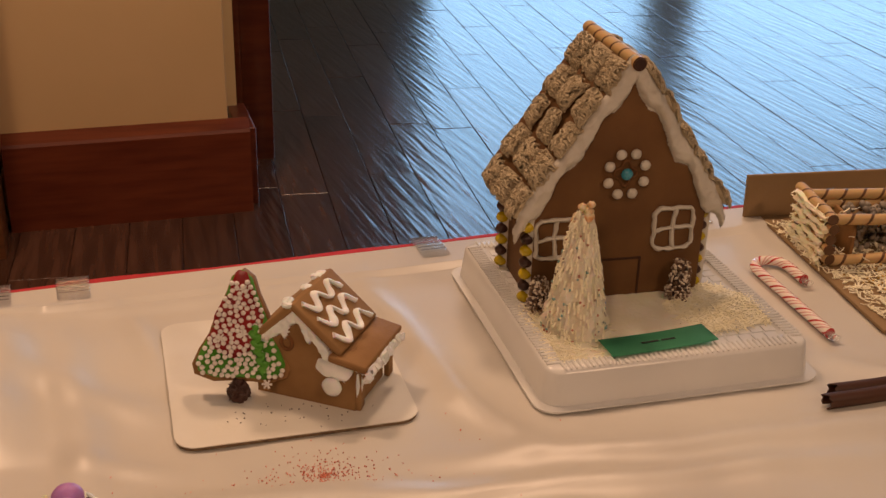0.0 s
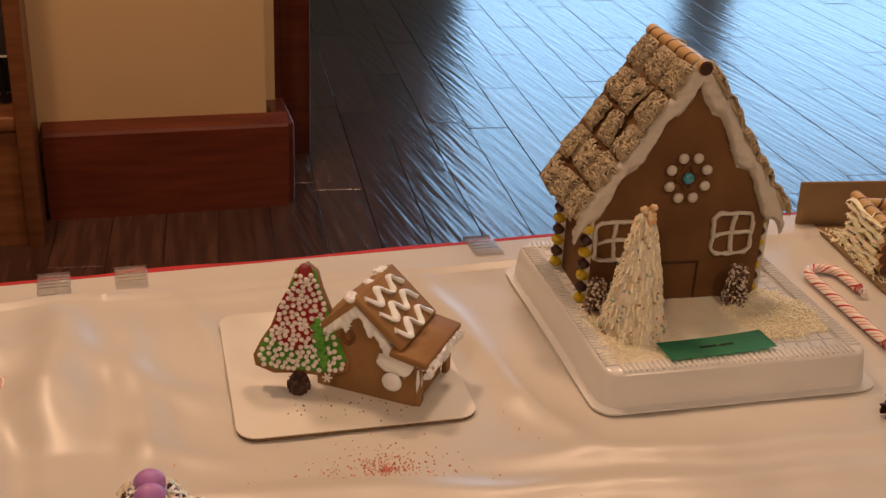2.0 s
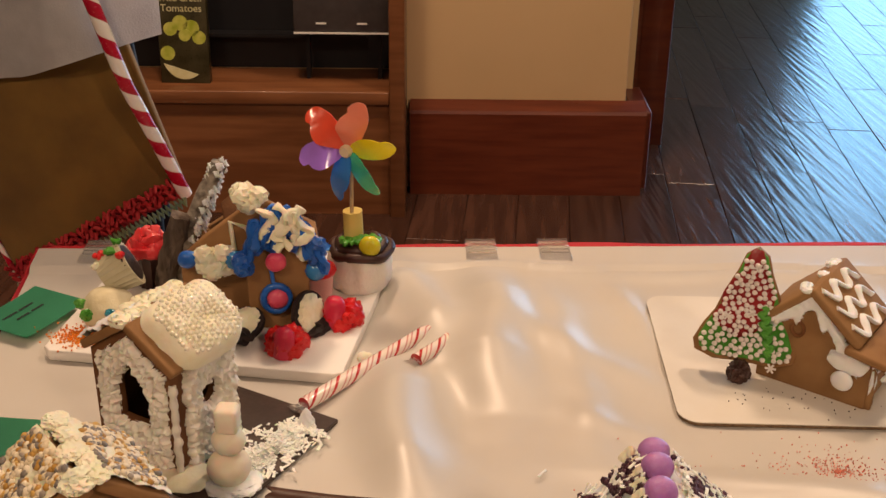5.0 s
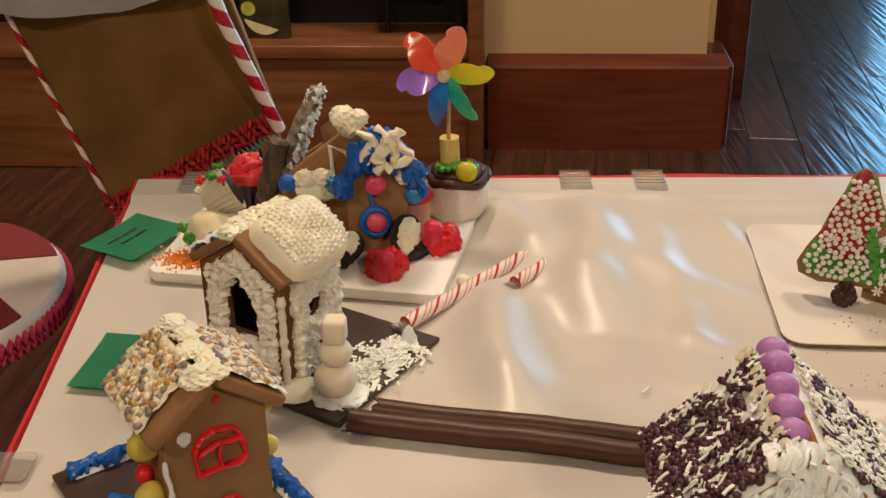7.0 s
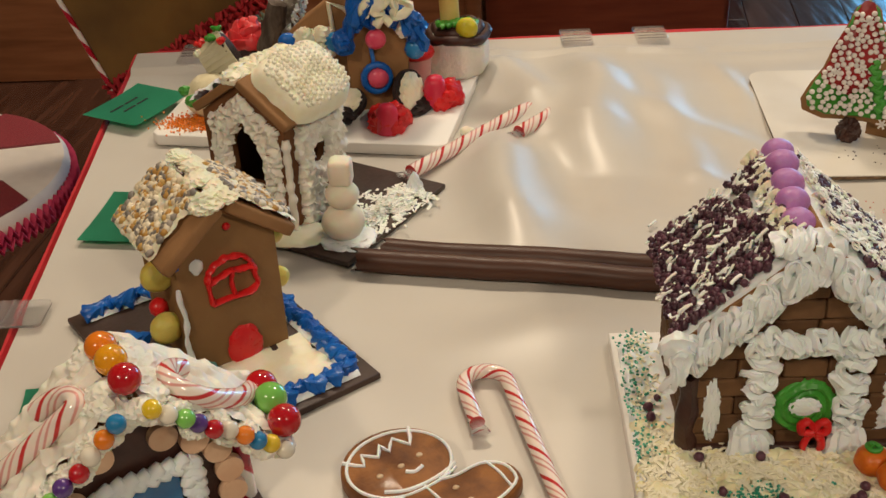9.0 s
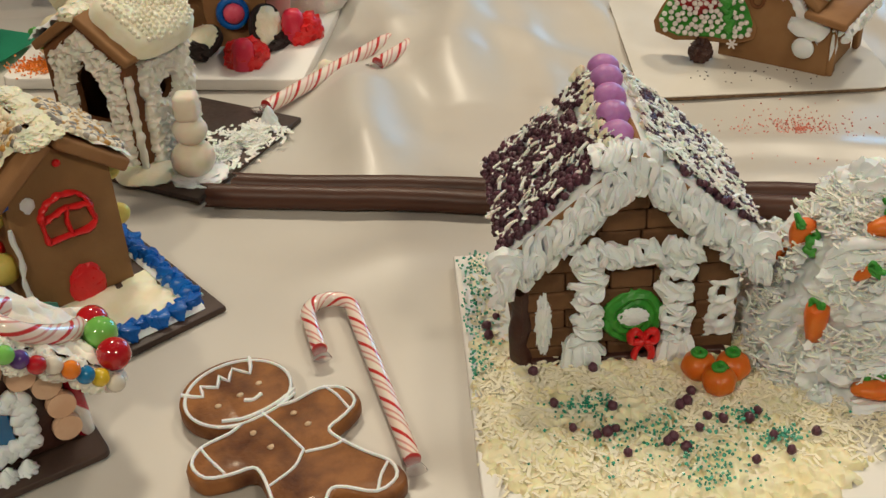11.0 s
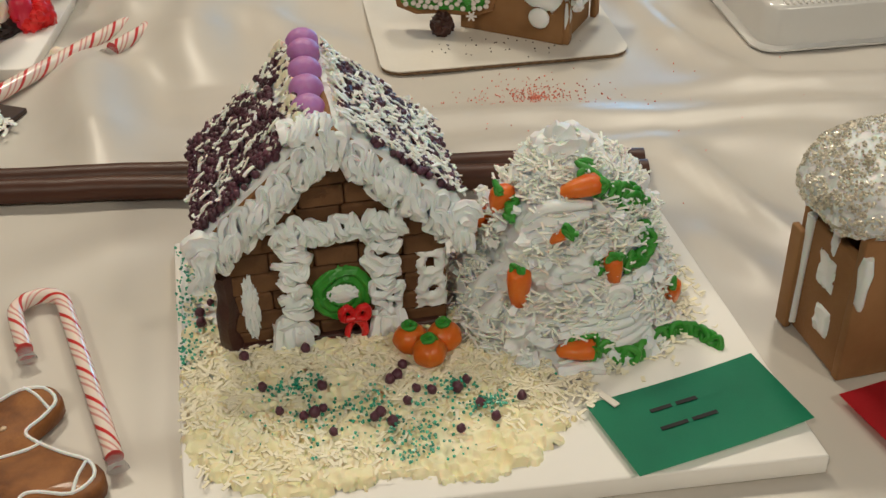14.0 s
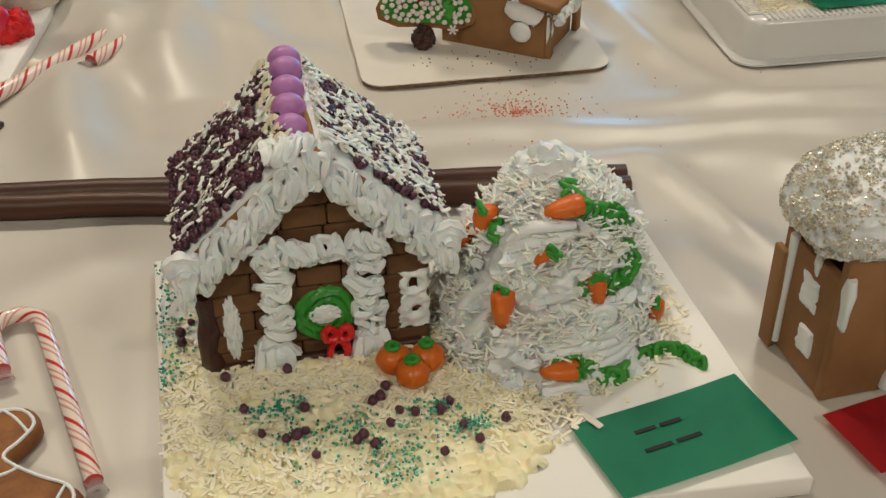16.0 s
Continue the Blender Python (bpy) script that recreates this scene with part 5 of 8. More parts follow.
hb = thing("gingerbread_house", pose(-0.1855, 0.6640, PZ, 0, 0, 5), "brick-pattern gingerbread house piped with white icing", "gingerbread house", "gingerbread houses")
HW, HH, HR, HD = 0.108, 0.066, 0.048, 0.084
HSLOPE = HR / (HW / 2)
fw = part("front_wall", slab(bmesh.new(), gable(HW, HH, HR), -0.001, -0.006, UPRIGHT, 0.0006), GINGER_DARK, hb)
part("back_wall", slab(bmesh.new(), gable(HW, HH, HR), -HD + 0.005, -HD, UPRIGHT, 0.0006), GINGER_DARK, hb)
for sd in (-1, 1):
    part("side_wall", box(bmesh.new(), (sd * (HW / 2 - 0.003), HD / 2, HH / 2), (0.005, HD - 0.012, HH)), GINGER, hb, smooth=False)
BRICK = mat("brick_gingerbread", (0.108, 0.053, 0.024), (0.158, 0.081, 0.037), rough=0.7, scale=60, bump=0.5, bscale=380, bdist=0.0007, spec=0.3, per_object=0.14)
brick_me = bpy.data.meshes.new("brick")
bm = box(bmesh.new(), (0, 0, 0), (0.0212, 0.0030, 0.0109), bev=0.0013, seg=2)
bm.to_mesh(brick_me), bm.free()
brick_me.materials.append(BRICK)
for r_ in range(9):
    z = 0.0056 + r_ * 0.0112
    hw = HW / 2 if z < HH - 0.006 else (HW / 2) * (1 - (z + 0.006 - HH) / HR)
    x = -hw + 0.0108 - (0.0104 if r_ % 2 else 0)
    while x < hw:
        x0, x1 = max(x - 0.0106, -hw), min(x + 0.0106, hw)
        if x1 - x0 > 0.004:
            ob = new("brick", brick_me)
            ob.parent = fw
            ob.matrix_local = pose((x0 + x1) / 2, -0.0008 + rng.uniform(-0.0006, 0.0005), z, rng.uniform(-4, 4), rng.uniform(-1.5, 1.5), rng.uniform(-1.5, 1.5)) @ Matrix.Diagonal(((x1 - x0) / 0.0212, 1, 1, 1))
        x += 0.0216
for r_ in range(6):
    for k in range(4):
        ob = new("brick", brick_me)
        ob.parent = fw
        ob.matrix_local = pose(-HW / 2 - 0.0002, 0.0115 + k * 0.0205, 0.0056 + r_ * 0.0112, 0, 0, 90)
hs = math.atan(HSLOPE)
hl = 0.0590 / math.cos(hs)
for sd in (-1, 1):
    rm = Matrix.Translation((0, 0, HH + HR + 0.003)) @ Matrix.Rotation(sd * hs, 4, "Y")
    part("roof_panel", box(bmesh.new(), (sd * hl / 2, HD / 2 - 0.001, 0.002), (hl, HD + 0.006, 0.005), rm, 0.001), GINGER, hb)
    o = rm @ Vector((sd * 0.0, -0.004, 0.0042))
    eu, ev = rm.to_3x3() @ Vector((sd * hl, 0, 0)), Vector((0, HD + 0.008, 0))
    bm = bmesh.new()
    if sd > 0:
        crust(bm, o, eu, ev, 34, 40, 0.0026, 0.0020, 120, 0.05, 0.15)
    else:
        crust(bm, o + eu, -eu, ev, 34, 40, 0.0026, 0.0020, 120, 0.05, 0.15)
    part("roof_icing", bm, WHITE_ICING, hb, "white icing on the roof")
    s, sh = Soup(), Soup()
    nchip, nshred = (1300, 430) if sd < 0 else (1050, 720)
    for k in range(nchip):
        u, v = rng.uniform(0.06, 1.0), rng.uniform(0.0, 0.98)
        if noise.noise(Vector((u * 7, v * 7, sd))) + 0.25 * (u - 0.5) < (-0.32 if sd < 0 else -0.12):
            continue
        q = rng.uniform(0.0018, 0.0025)
        s.add(BALL1, place(rm @ Vector((sd * hl * u, -0.002 + v * (HD + 0.004), 0.0082 + rng.uniform(0, 0.0014))), (q, q, q * 0.85)))
    for k in range(nshred):
        u, v = rng.uniform(0.02, 0.99), rng.uniform(0.02, 0.98)
        if noise.noise(Vector((u * 8, v * 8, sd + 4))) < (0.0 if sd < 0 else -0.25):
            continue
        p = rm @ Vector((sd * hl * u, v * (HD + 0.002), 0.0092 + rng.uniform(0, 0.0020)))
        sh.add(rng.choice(SHREDS), Matrix.Translation(p) @ rm.to_3x3().to_4x4() @ place((0, 0, 0), (rng.uniform(0.004, 0.009), 0.0017, 0.0007), rng.uniform(-0.4, 0.4), rng.uniform(-0.3, 0.3), rng.gauss(0.3, 0.7)))
    tagged(part("chocolate_chip", s, CHOC_CHIP, hb, "dark purple-brown chips pressed into the icing"), kind="stuff")
    tagged(part("coconut_flake", sh, COCONUT_WHITE, hb), kind="stuff")
MAUVE = mat("mauve_sweet", (0.42, 0.17, 0.45), (0.50, 0.23, 0.53), rough=0.4, scale=90, bump=0.25, bscale=700, sss=0.2)
for k, (x, y, dz) in enumerate(((-0.0055, 0.021, -0.0050), (-0.0045, 0.0370, -0.0025), (-0.0032, 0.054, -0.0015), (-0.0015, 0.0720, 0.0), (-0.0008, 0.0850, 0.0))):
    part("mauve_sweet", blob(bmesh.new(), (x, y, HH + HR + 0.0085 + dz), 1, (0.0085, 0.0080, 0.0078), 0.04, sub=3), MAUVE, hb, "round mauve sugared sweet")
bm = bmesh.new()
for k in range(10):
    rosette(bm, (-0.0105 + rng.uniform(-0.002, 0.001), 0.010 + k * 0.0088, HH + HR + 0.0005), 0.0062, 0.009, 6)
for k in range(5):
    rosette(bm, (0.0085, 0.012 + k * 0.016, HH + HR), 0.0055, 0.007, 6)
tagged(part("ridge_icing", bm, CREAM_ICING, hb, "cream rosettes along the ridge"), kind="stuff")
# thick piped icing on the front: gable band hung in loops, lintel, two posts
EAVE = 0.0585


def gable_under(x, z):
    x -= 0.075
    dn = HH + HR + 0.006 - HSLOPE * abs(x) - z
    return min(dn, 0.0125 + 0.06 * abs(x) - dn + 0.003 * math.sin(x * 300), EAVE + 0.003 - abs(x))


bm = frosting(bmesh.new(), (-0.075, -0.0020, 0.0), (1, 0, 0), (0, 0, 1), 0.150, 0.124, gable_under, 0.0035, 0.0016, 140, 0.0012, None, 0.003, 0.003, 0.001)
part("gable_backing", bm, WHITE_ICING, hb, "smeared white icing under the loops")
N_ = 19
for sd in (-1, 1):
    bm = bmesh.new()
    top = []
    for k in range(N_):
        x = EAVE * k / (N_ - 1)
        top.append((sd * (x + 0.0010), -0.0040 - 0.003 * noise.noise(Vector((k * 0.7, sd, 1))), HH + HR + 0.0055 - HSLOPE * x + 0.0025 * k / N_ + 0.0022 * noise.noise(Vector((k * 0.9, sd, 7)))))
    drop = [0.0130 + 0.0050 * noise.noise(Vector((k * 0.75, sd * 3, 5))) + 0.0070 * k / N_ for k in range(N_)]
    hung_loops(bm, top, lambda k: (sd * 0.003 * noise.noise(Vector((k * 0.8, 3, sd))) - sd * 0.002, -0.0015, -drop[k]), 0.0024, jit=0.0016)
    part("gable_icing", bm, WHITE_ICING, hb, "thick looped white icing along the gable")
    for q in range(5):
        bm = bmesh.new()
        x = 0.006 + 0.0125 * q + rng.uniform(-0.003, 0.003)
        hung_loops(bm, [(sd * (x + 0.0024 * w), -0.0085, HH + HR + 0.0005 - HSLOPE * x - 0.0012 * w) for w in range(4)], lambda w: (sd * rng.uniform(0.0, 0.004), -0.001, -rng.uniform(0.007, 0.011) - 0.0006 * q), 0.0021, jit=0.0013)
        part("icing_fold", bm, WHITE_ICING, hb)
    bm = bmesh.new()
    pts = []
    for w in range(22):
        a_, t_ = w * 0.72, 1 - w / 26
        pts.append((sd * (EAVE + 0.003 + 0.0085 * math.cos(a_) * t_), -0.0050 - 0.00028 * w, 0.0640 + 0.0085 * math.sin(a_) * t_))
    ropes(bm, pts, 0.0030)
    part("eave_swirl", bm, WHITE_ICING, hb, "swirl of white icing at the eave")
bm = bmesh.new()
hung_loops(bm, [(-0.019 + 0.0033 * q, -0.0035 - 0.001 * (q % 2), HH + HR + 0.0040 - 0.0010 * abs(q - 4)) for q in range(9)], lambda q: (0.002, 0.014, 0.0012), 0.0024, (0, -0.3, 1))
part("ridge_icing", bm, WHITE_ICING, hb, "swept white icing at the front of the ridge")
for sd in (-1, 1):
    xc = -0.0215 if sd < 0 else 0.0210
    bm = bmesh.new()
    side = [(xc - 0.0048 + 0.0026 * noise.noise(Vector((k * 0.9, sd, 3))) + sd * 0.0022 * k / 19, -0.0034, 0.0690 - 0.0034 * k) for k in range(19)]
    hung_loops(bm, side, lambda k: (0.0105 + 0.0036 * noise.noise(Vector((k * 0.8, 6, sd))), 0.0, -0.0016 + 0.006 * noise.noise(Vector((k * 0.7, sd, 9)))), 0.0023, jit=0.0024)
    part("icing_post", bm, WHITE_ICING, hb, "ragged piped white icing post")
    for q in range(4):
        part("icing_shell", ropes(bmesh.new(), [(xc + sd * 0.003 - 0.006 + 0.0036 * q, -0.0045, 0.0140), (xc + sd * 0.003 - 0.008 + 0.0046 * q, -0.0085, 0.0075), (xc + sd * 0.003 - 0.0095 + 0.0058 * q, -0.0075, 0.0005)], 0.0028), WHITE_ICING, hb)
bm = bmesh.new()
hung_loops(bm, [(-0.030 + 0.0034 * k, -0.0050, 0.0720 + 0.0026 * noise.noise(Vector((k * 0.7, 2, 2)))) for k in range(19)], lambda k: (0.003, 0.0, -0.0095 + 0.005 * noise.noise(Vector((k * 0.8, 4, 1)))), 0.0023, jit=0.0022)
part("icing_lintel", bm, WHITE_ICING, hb, "piped white icing over the door")
WX, WZ_ = 0.0015, 0.0275
bm = frosting(bmesh.new(), (WX - 0.019, -0.0020, WZ_ - 0.019), (1, 0, 0), (0, 0, 1), 0.038, 0.038, lambda x, z: 0.0158 - math.hypot(x - 0.019, z - 0.019), 0.0034, 0.0010, 130, 0.0007, lambda x, z, n: wave(math.hypot(x - 0.019, z - 0.019) / 0.0045 + 0.12 * math.atan2(z - 0.019, x - 0.019) + 0.6 * n), 0.0014, 0.003, 0.0008)
part("wreath", bm, GREEN_ICING, hb, "green icing wreath on the door")
part("wreath_centre", ruffle(bmesh.new(), (WX, -0.0052, WZ_ + 0.0015), (0.0070, 0.0013, 0.0046), 0.35, 2.4, 4), WHITE_ICING, hb, "thin white smear in the wreath")
bm = bmesh.new()
for sgn in (-1, 1):
    ropes(bm, [(WX + 0.005, -0.0075, 0.0165), (WX + 0.005 + sgn * 0.0035, -0.0080, 0.0220), (WX + 0.005 + sgn * 0.0065, -0.0078, 0.0195), (WX + 0.005 + sgn * 0.0050, -0.0078, 0.0150), (WX + 0.005, -0.0085, 0.0160)], 0.0022, 4, 0, 0.0)
    ropes(bm, [(WX + 0.005, -0.0075, 0.0155), (WX + 0.005 + sgn * 0.0035, -0.0080, 0.0110), (WX + 0.005 + sgn * 0.0045, -0.0075, 0.0060)], 0.0023, 4, 0, 0.0)
ropes(bm, [(WX + 0.0075, -0.0080, 0.0150), (WX + 0.0085, -0.0085, 0.0080), (WX + 0.0080, -0.0075, -0.0005)], 0.0013, 4, 0, 0.0)
part("bow", bm, RED_ICING, hb, "red icing bow below the wreath")
bm = frosting(bmesh.new(), (0.036, -0.0022, 0.010), (1, 0, 0), (0, 0, 1), 0.020, 0.040, lambda x, z: min(0.0075 - abs(x - 0.010), z - 0.002, 0.036 - z, math.hypot(x - 0.010, z - 0.028) - 0.0032, math.hypot(x - 0.011, z - 0.012) - 0.0028), 0.0020, 0.0010, 200, 0.0007, None, 0.0016, 0.002, 0.0006)
part("icing_window", bm, WHITE_ICING, hb, "smeared white icing window")
part("icing_streak", ruffle(bmesh.new(), (-0.0435, -0.0020, 0.026), (0.0036, 0.0020, 0.016), 0.5, 3.0, 4), WHITE_ICING, hb)
part("corner_post", tube(bmesh.new(), smooth_path([(-HW / 2 + 0.001, 0.000, 0), (-HW / 2 - 0.002, -0.001, 0.014), (-HW / 2, 0.0, 0.030), (-HW / 2 - 0.001, 0.0, 0.046)], 4), [0.0058, 0.0052, 0.0056, 0.005, 0.0045, 0.005, 0.0056, 0.0055, 0.005, 0.0046, 0.0048, 0.005, 0.0045], 10, 4, 0.12), CHOC, hb, "dark chocolate corner stick")
bm = box(bmesh.new(), (0.0, -0.003, 0.002), (0.100, 0.006, 0.006), bev=0.0015)
part("chocolate_foot", bm, CHOC, hb)

for x, y, r in ((-0.1525, 0.6430, 0.0086), (-0.1360, 0.6425, 0.0086), (-0.1445, 0.6315, 0.0084)):
    pk = thing("candy_pumpkin", pose(x, y, PZ + 0.0035, 0, 0, rng.uniform(0, 90)), "small orange candy pumpkin with green top", "candy pumpkin", "candy pumpkins")
    bm = bmesh.new()
    r0 = bmesh.ops.create_uvsphere(bm, u_segments=32, v_segments=16, radius=1)
    for v in bm.verts:
        a = math.atan2(v.co.y, v.co.x)
        k = 1 + 0.05 * math.cos(7 * a) * (1 - abs(v.co.z)) + 0.03 * noise.noise(v.co * 3 + Vector((x * 90, 0, 0)))
        v.co = Vector((v.co.x * r * k, v.co.y * r * k, (v.co.z + 0.9) * r * 0.88))
    part("body", bm, mat("pumpkin_candy", (0.62, 0.13, 0.008), (0.72, 0.19, 0.015), rough=0.35, bump=0.3, bscale=500, sss=0.3), pk)
    bm = bmesh.new()
    ropes(bm, [(0.0034 * math.cos(a) * (1 - a / 14), 0.0032 * math.sin(a) * (1 - a / 14), r * 1.64 + 0.0002 * a) for a in [0.6 * w for w in range(16)]], 0.0016, 3, 0, 0.0)
    part("stem", bm, GREEN_ICING, pk, "green piped stem")

# mound of icing hung with candy carrots
ORANGE = mat("carrot_candy", (0.66, 0.12, 0.010), (0.74, 0.19, 0.02), rough=0.35, bump=0.3, bscale=500, sss=0.3)
TX, TY, TR, THT = -0.069, 0.680, 0.054, 0.090
mound = thing("carrot_tree", pose(TX, TY, PZ), "snowy white icing tree hung with orange candy carrots", "icing tree")


def mound_r(t, a):
    return TR * (1 - min(t, 1.0)) ** 0.46 * (1 + 0.12 * noise.noise(Vector((math.cos(a) * 1.7, math.sin(a) * 1.7, t * 3.5)))) + 0.003


bm = bmesh.new()
seg, nr, rows = 190, 120, []
for i in range(nr + 1):
    t = i / nr
    row = []
    for k in range(seg):
        a = 2 * math.pi * k / seg
        q = mound_r(t, a)
        e3 = Vector((math.cos(a) * q, math.sin(a) * q, THT * t))
        q += 0.0080 * noise.noise(e3 * 52) + 0.0034 * (0.5 - 1.8 * abs(noise.noise(e3 * 110 + Vector((3, 1, 2))))) + 0.0014 * noise.noise(e3 * 300)
        row.append(bm.verts.new((q * math.cos(a), q * math.sin(a), THT * t)))
    rows.append(row)
for i in range(nr):
    for k in range(seg):
        bm.faces.new((rows[i][k], rows[i][(k + 1) % seg], rows[i + 1][(k + 1) % seg], rows[i + 1][k]))
bm.faces.new(rows[-1])
part("icing_mound", bm, WHITE_ICING, mound)


def at_mound(ang, t, off=0.004):
    a = radians(ang)
    r = mound_r(t, a) + off
    return Vector((r * math.cos(a), r * math.sin(a), THT * t))


# smooth smears pulled over the mound
SMEARS = [([(-134, 0.70), (-121, 0.77), (-107, 0.79), (-82, 0.80)], 0.0075), ([(-128, 0.64), (-112, 0.70), (-95, 0.72)], 0.0060), ([(-165, 0.08), (-155, 0.23), (-151, 0.33), (-137, 0.47)], 0.0085), ([(-150, 0.10), (-140, 0.22), (-136, 0.34)], 0.0080),
          ([(-102, 0.26), (-88, 0.28), (-76, 0.33), (-71, 0.40)], 0.0078), ([(-104, 0.18), (-85, 0.22), (-66, 0.23), (-50, 0.28), (-46, 0.15)], 0.0082), ([(-92, 0.12), (-70, 0.12), (-52, 0.16)], 0.0070), ([(-176, 0.30), (-172, 0.42), (-165, 0.55)], 0.0070), ([(-66, 0.36), (-54, 0.42), (-44, 0.36)], 0.0060)]
for run, r in SMEARS:
    bm = bmesh.new()
    r *= 0.72
    for q in (-1, 0, 1):
        pp = smooth_path([at_mound(an, t, 0.0022 - 0.0012 * abs(q)) + Vector((0, 0, q * r * 0.85 + rng.uniform(-0.001, 0.001))) for an, t in run], 6)
        n_ = len(pp)
        tube(bm, pp, [r * (0.32 + 0.68 * math.sin(math.pi * (0.12 + 0.8 * w / (n_ - 1)))) * (0.86 + 0.2 * noise.noise(p * 90)) for w, p in enumerate(pp)], 14, 7, 0.06, 60.0, 0.7)
    part("icing_smear", bm, WHITE_ICING, mound, "smooth smear of white icing")
# short dabs and peaks of icing all over it
for k in range(120):
    an, t = rng.uniform(-205, 25), rng.random() ** 1.2 * 0.90
    p, d = at_mound(an, t, 0.0005), rng.uniform(-1, 1)
    out = Vector((math.cos(radians(an)), math.sin(radians(an)), 0.35))
    along = Vector((-math.sin(radians(an)), math.cos(radians(an)), 0)) * d + Vector((0, 0, 1)) * rng.uniform(-0.5, 0.5)
    w = rng.uniform(0.004, 0.009)
    bm = ropes(bmesh.new(), [p - along * w, p + out * 0.0030, p + along * w * 0.6 + out * 0.0036, p + along * w + out * rng.uniform(0.001, 0.006)], rng.uniform(0.0022, 0.0036), 3)
    part("icing_dab", bm, WHITE_ICING, mound)
# swirl on the top
bm = bmesh.new()
pts = []
for w in range(44):
    t, a = w / 43, radians(-150 + 27 * w)
    rr = 0.0205 * (1 - t) ** 0.75 + 0.001
    pts.append((rr * math.cos(a) - 0.002, rr * 0.9 * math.sin(a) + 0.002, THT - 0.0140 + 0.0210 * t + 0.0015 * math.sin(3 * a)))
ropes(bm, pts, 0.0056, 3, 5, 0.12, 0.85, 0.3)
for q in range(5):
    a0 = radians(-150 + 30 * q)
    ropes(bm, [(0.021 * math.cos(a0 + w * 0.33), 0.020 * math.sin(a0 + w * 0.33), THT - 0.020 + 0.0036 * w) for w in range(5)], 0.0038)
part("icing_top", bm, WHITE_ICING, mound, "piped swirl on top")
part("white_curl", tube(bmesh.new(), [at_mound(-73, 0.40, 0.0075) + Vector(((0.001 + 0.0004 * k) * math.cos(k * 0.7), 0, (0.001 + 0.0004 * k) * math.sin(k * 0.7))) for k in range(14)], 0.0024, 7), WHITE_ICING, mound, "small white icing curl")
s = Soup()
for k in range(2900):
    t, a = rng.random() ** 1.1 * 0.99, rng.uniform(-3.5, 0.6)
    if noise.noise(Vector((a * 2.2, t * 5, 3))) < -0.16:
        continue
    p = at_mound(math.degrees(a), t, rng.uniform(0.002, 0.0080))
    s.add(rng.choice(SHREDS), place((p.x, p.y, p.z + 0.001), (rng.uniform(0.0035, 0.0095), 0.0011, 0.0006), rng.uniform(-0.9, 0.9), rng.uniform(-0.6, 0.6), a + 1.571 + rng.uniform(-1.2, 1.2)))
for k in range(330):
    a, r = rng.uniform(0, 6.28), 0.022 * rng.random() ** 0.5
    s.add(rng.choice(SHREDS), place((r * math.cos(a) - 0.002, r * 0.9 * math.sin(a) + 0.002, THT - 0.010 + 0.0185 * (1 - r / 0.023) ** 0.7 + rng.uniform(0, 0.003)), (rng.uniform(0.0025, 0.006), 0.0017, 0.0006), rng.uniform(-0.7, 0.7), rng.uniform(-0.6, 0.6), None))
tagged(part("coconut_flake", s, COCONUT_WHITE, mound, "white coconut flakes"), kind="stuff")
for ang, t in ((-118, 0.12), (-104, 0.76), (-134, 0.95), (-112, 0.25), (-150, 0.90), (-60, 0.97)):
    bm = bmesh.new()
    p = at_mound(ang, t, 0.0075)
    for k in range(3):
        box(bm, (0, 0, 0), (0.0078, 0.0013, 0.0016), Matrix.Translation(p) @ Matrix.Rotation(radians(60 * k + ang), 4, "Y"), 0.0004, 1)
    part("snowflake", bm, WHITE_ICING, mound, "white sugar snowflake", smooth=False)
for (ang, t, rz, ss, off) in ((-162, 0.73, 8, 1.15, 0.0045), (-128, 0.39, 0, 1.35, 0.0070), (-74, 0.50, -6, 1.05, 0.0055), (-24, 0.12, -24, 1.3, 0.0050), (-89, 0.89, 78, 1.15, 0.0045), (-176, 0.56, 28, 1.2, 0.0060), (-107, 0.69, 50, 0.75, 0.0050), (-95, 0.10, 88, 1.1, 0.0075)):
    a = radians(ang)
    ss *= 0.93
    p = at_mound(ang, t, off - 0.0010)
    m_ = pose(TX + p.x, TY + p.y, PZ + p.z + 0.003) @ Matrix.Rotation(a + radians(90), 4, "Z") @ Matrix.Rotation(radians(rz), 4, "Y")
    cr = thing("candy_carrot", m_, "orange candy carrot with green top stuck in white icing", "candy carrot", "candy carrots")
    part("root", tube(bmesh.new(), [(0, 0, -0.010 * ss), (0, 0, -0.0085 * ss), (0, 0, -0.003 * ss), (0, 0, 0.003 * ss), (0, 0, 0.007 * ss), (0, 0, 0.0088 * ss)], [0.0015 * ss, 0.0036 * ss, 0.0052 * ss, 0.0062 * ss, 0.0058 * ss, 0.0032 * ss], 16, 7, 0.03, flat=0.75), ORANGE, cr)
    bm = bmesh.new()
    ropes(bm, [(rng.uniform(-0.0042, 0.0042), -0.0030 + rng.uniform(-0.001, 0.001), 0.0078 * ss + rng.uniform(-0.0014, 0.0036)) for k in range(9)], 0.0014, 4, 0, 0.0)
    part("leaf_icing", bm, GREEN_ICING, cr, "green icing top")


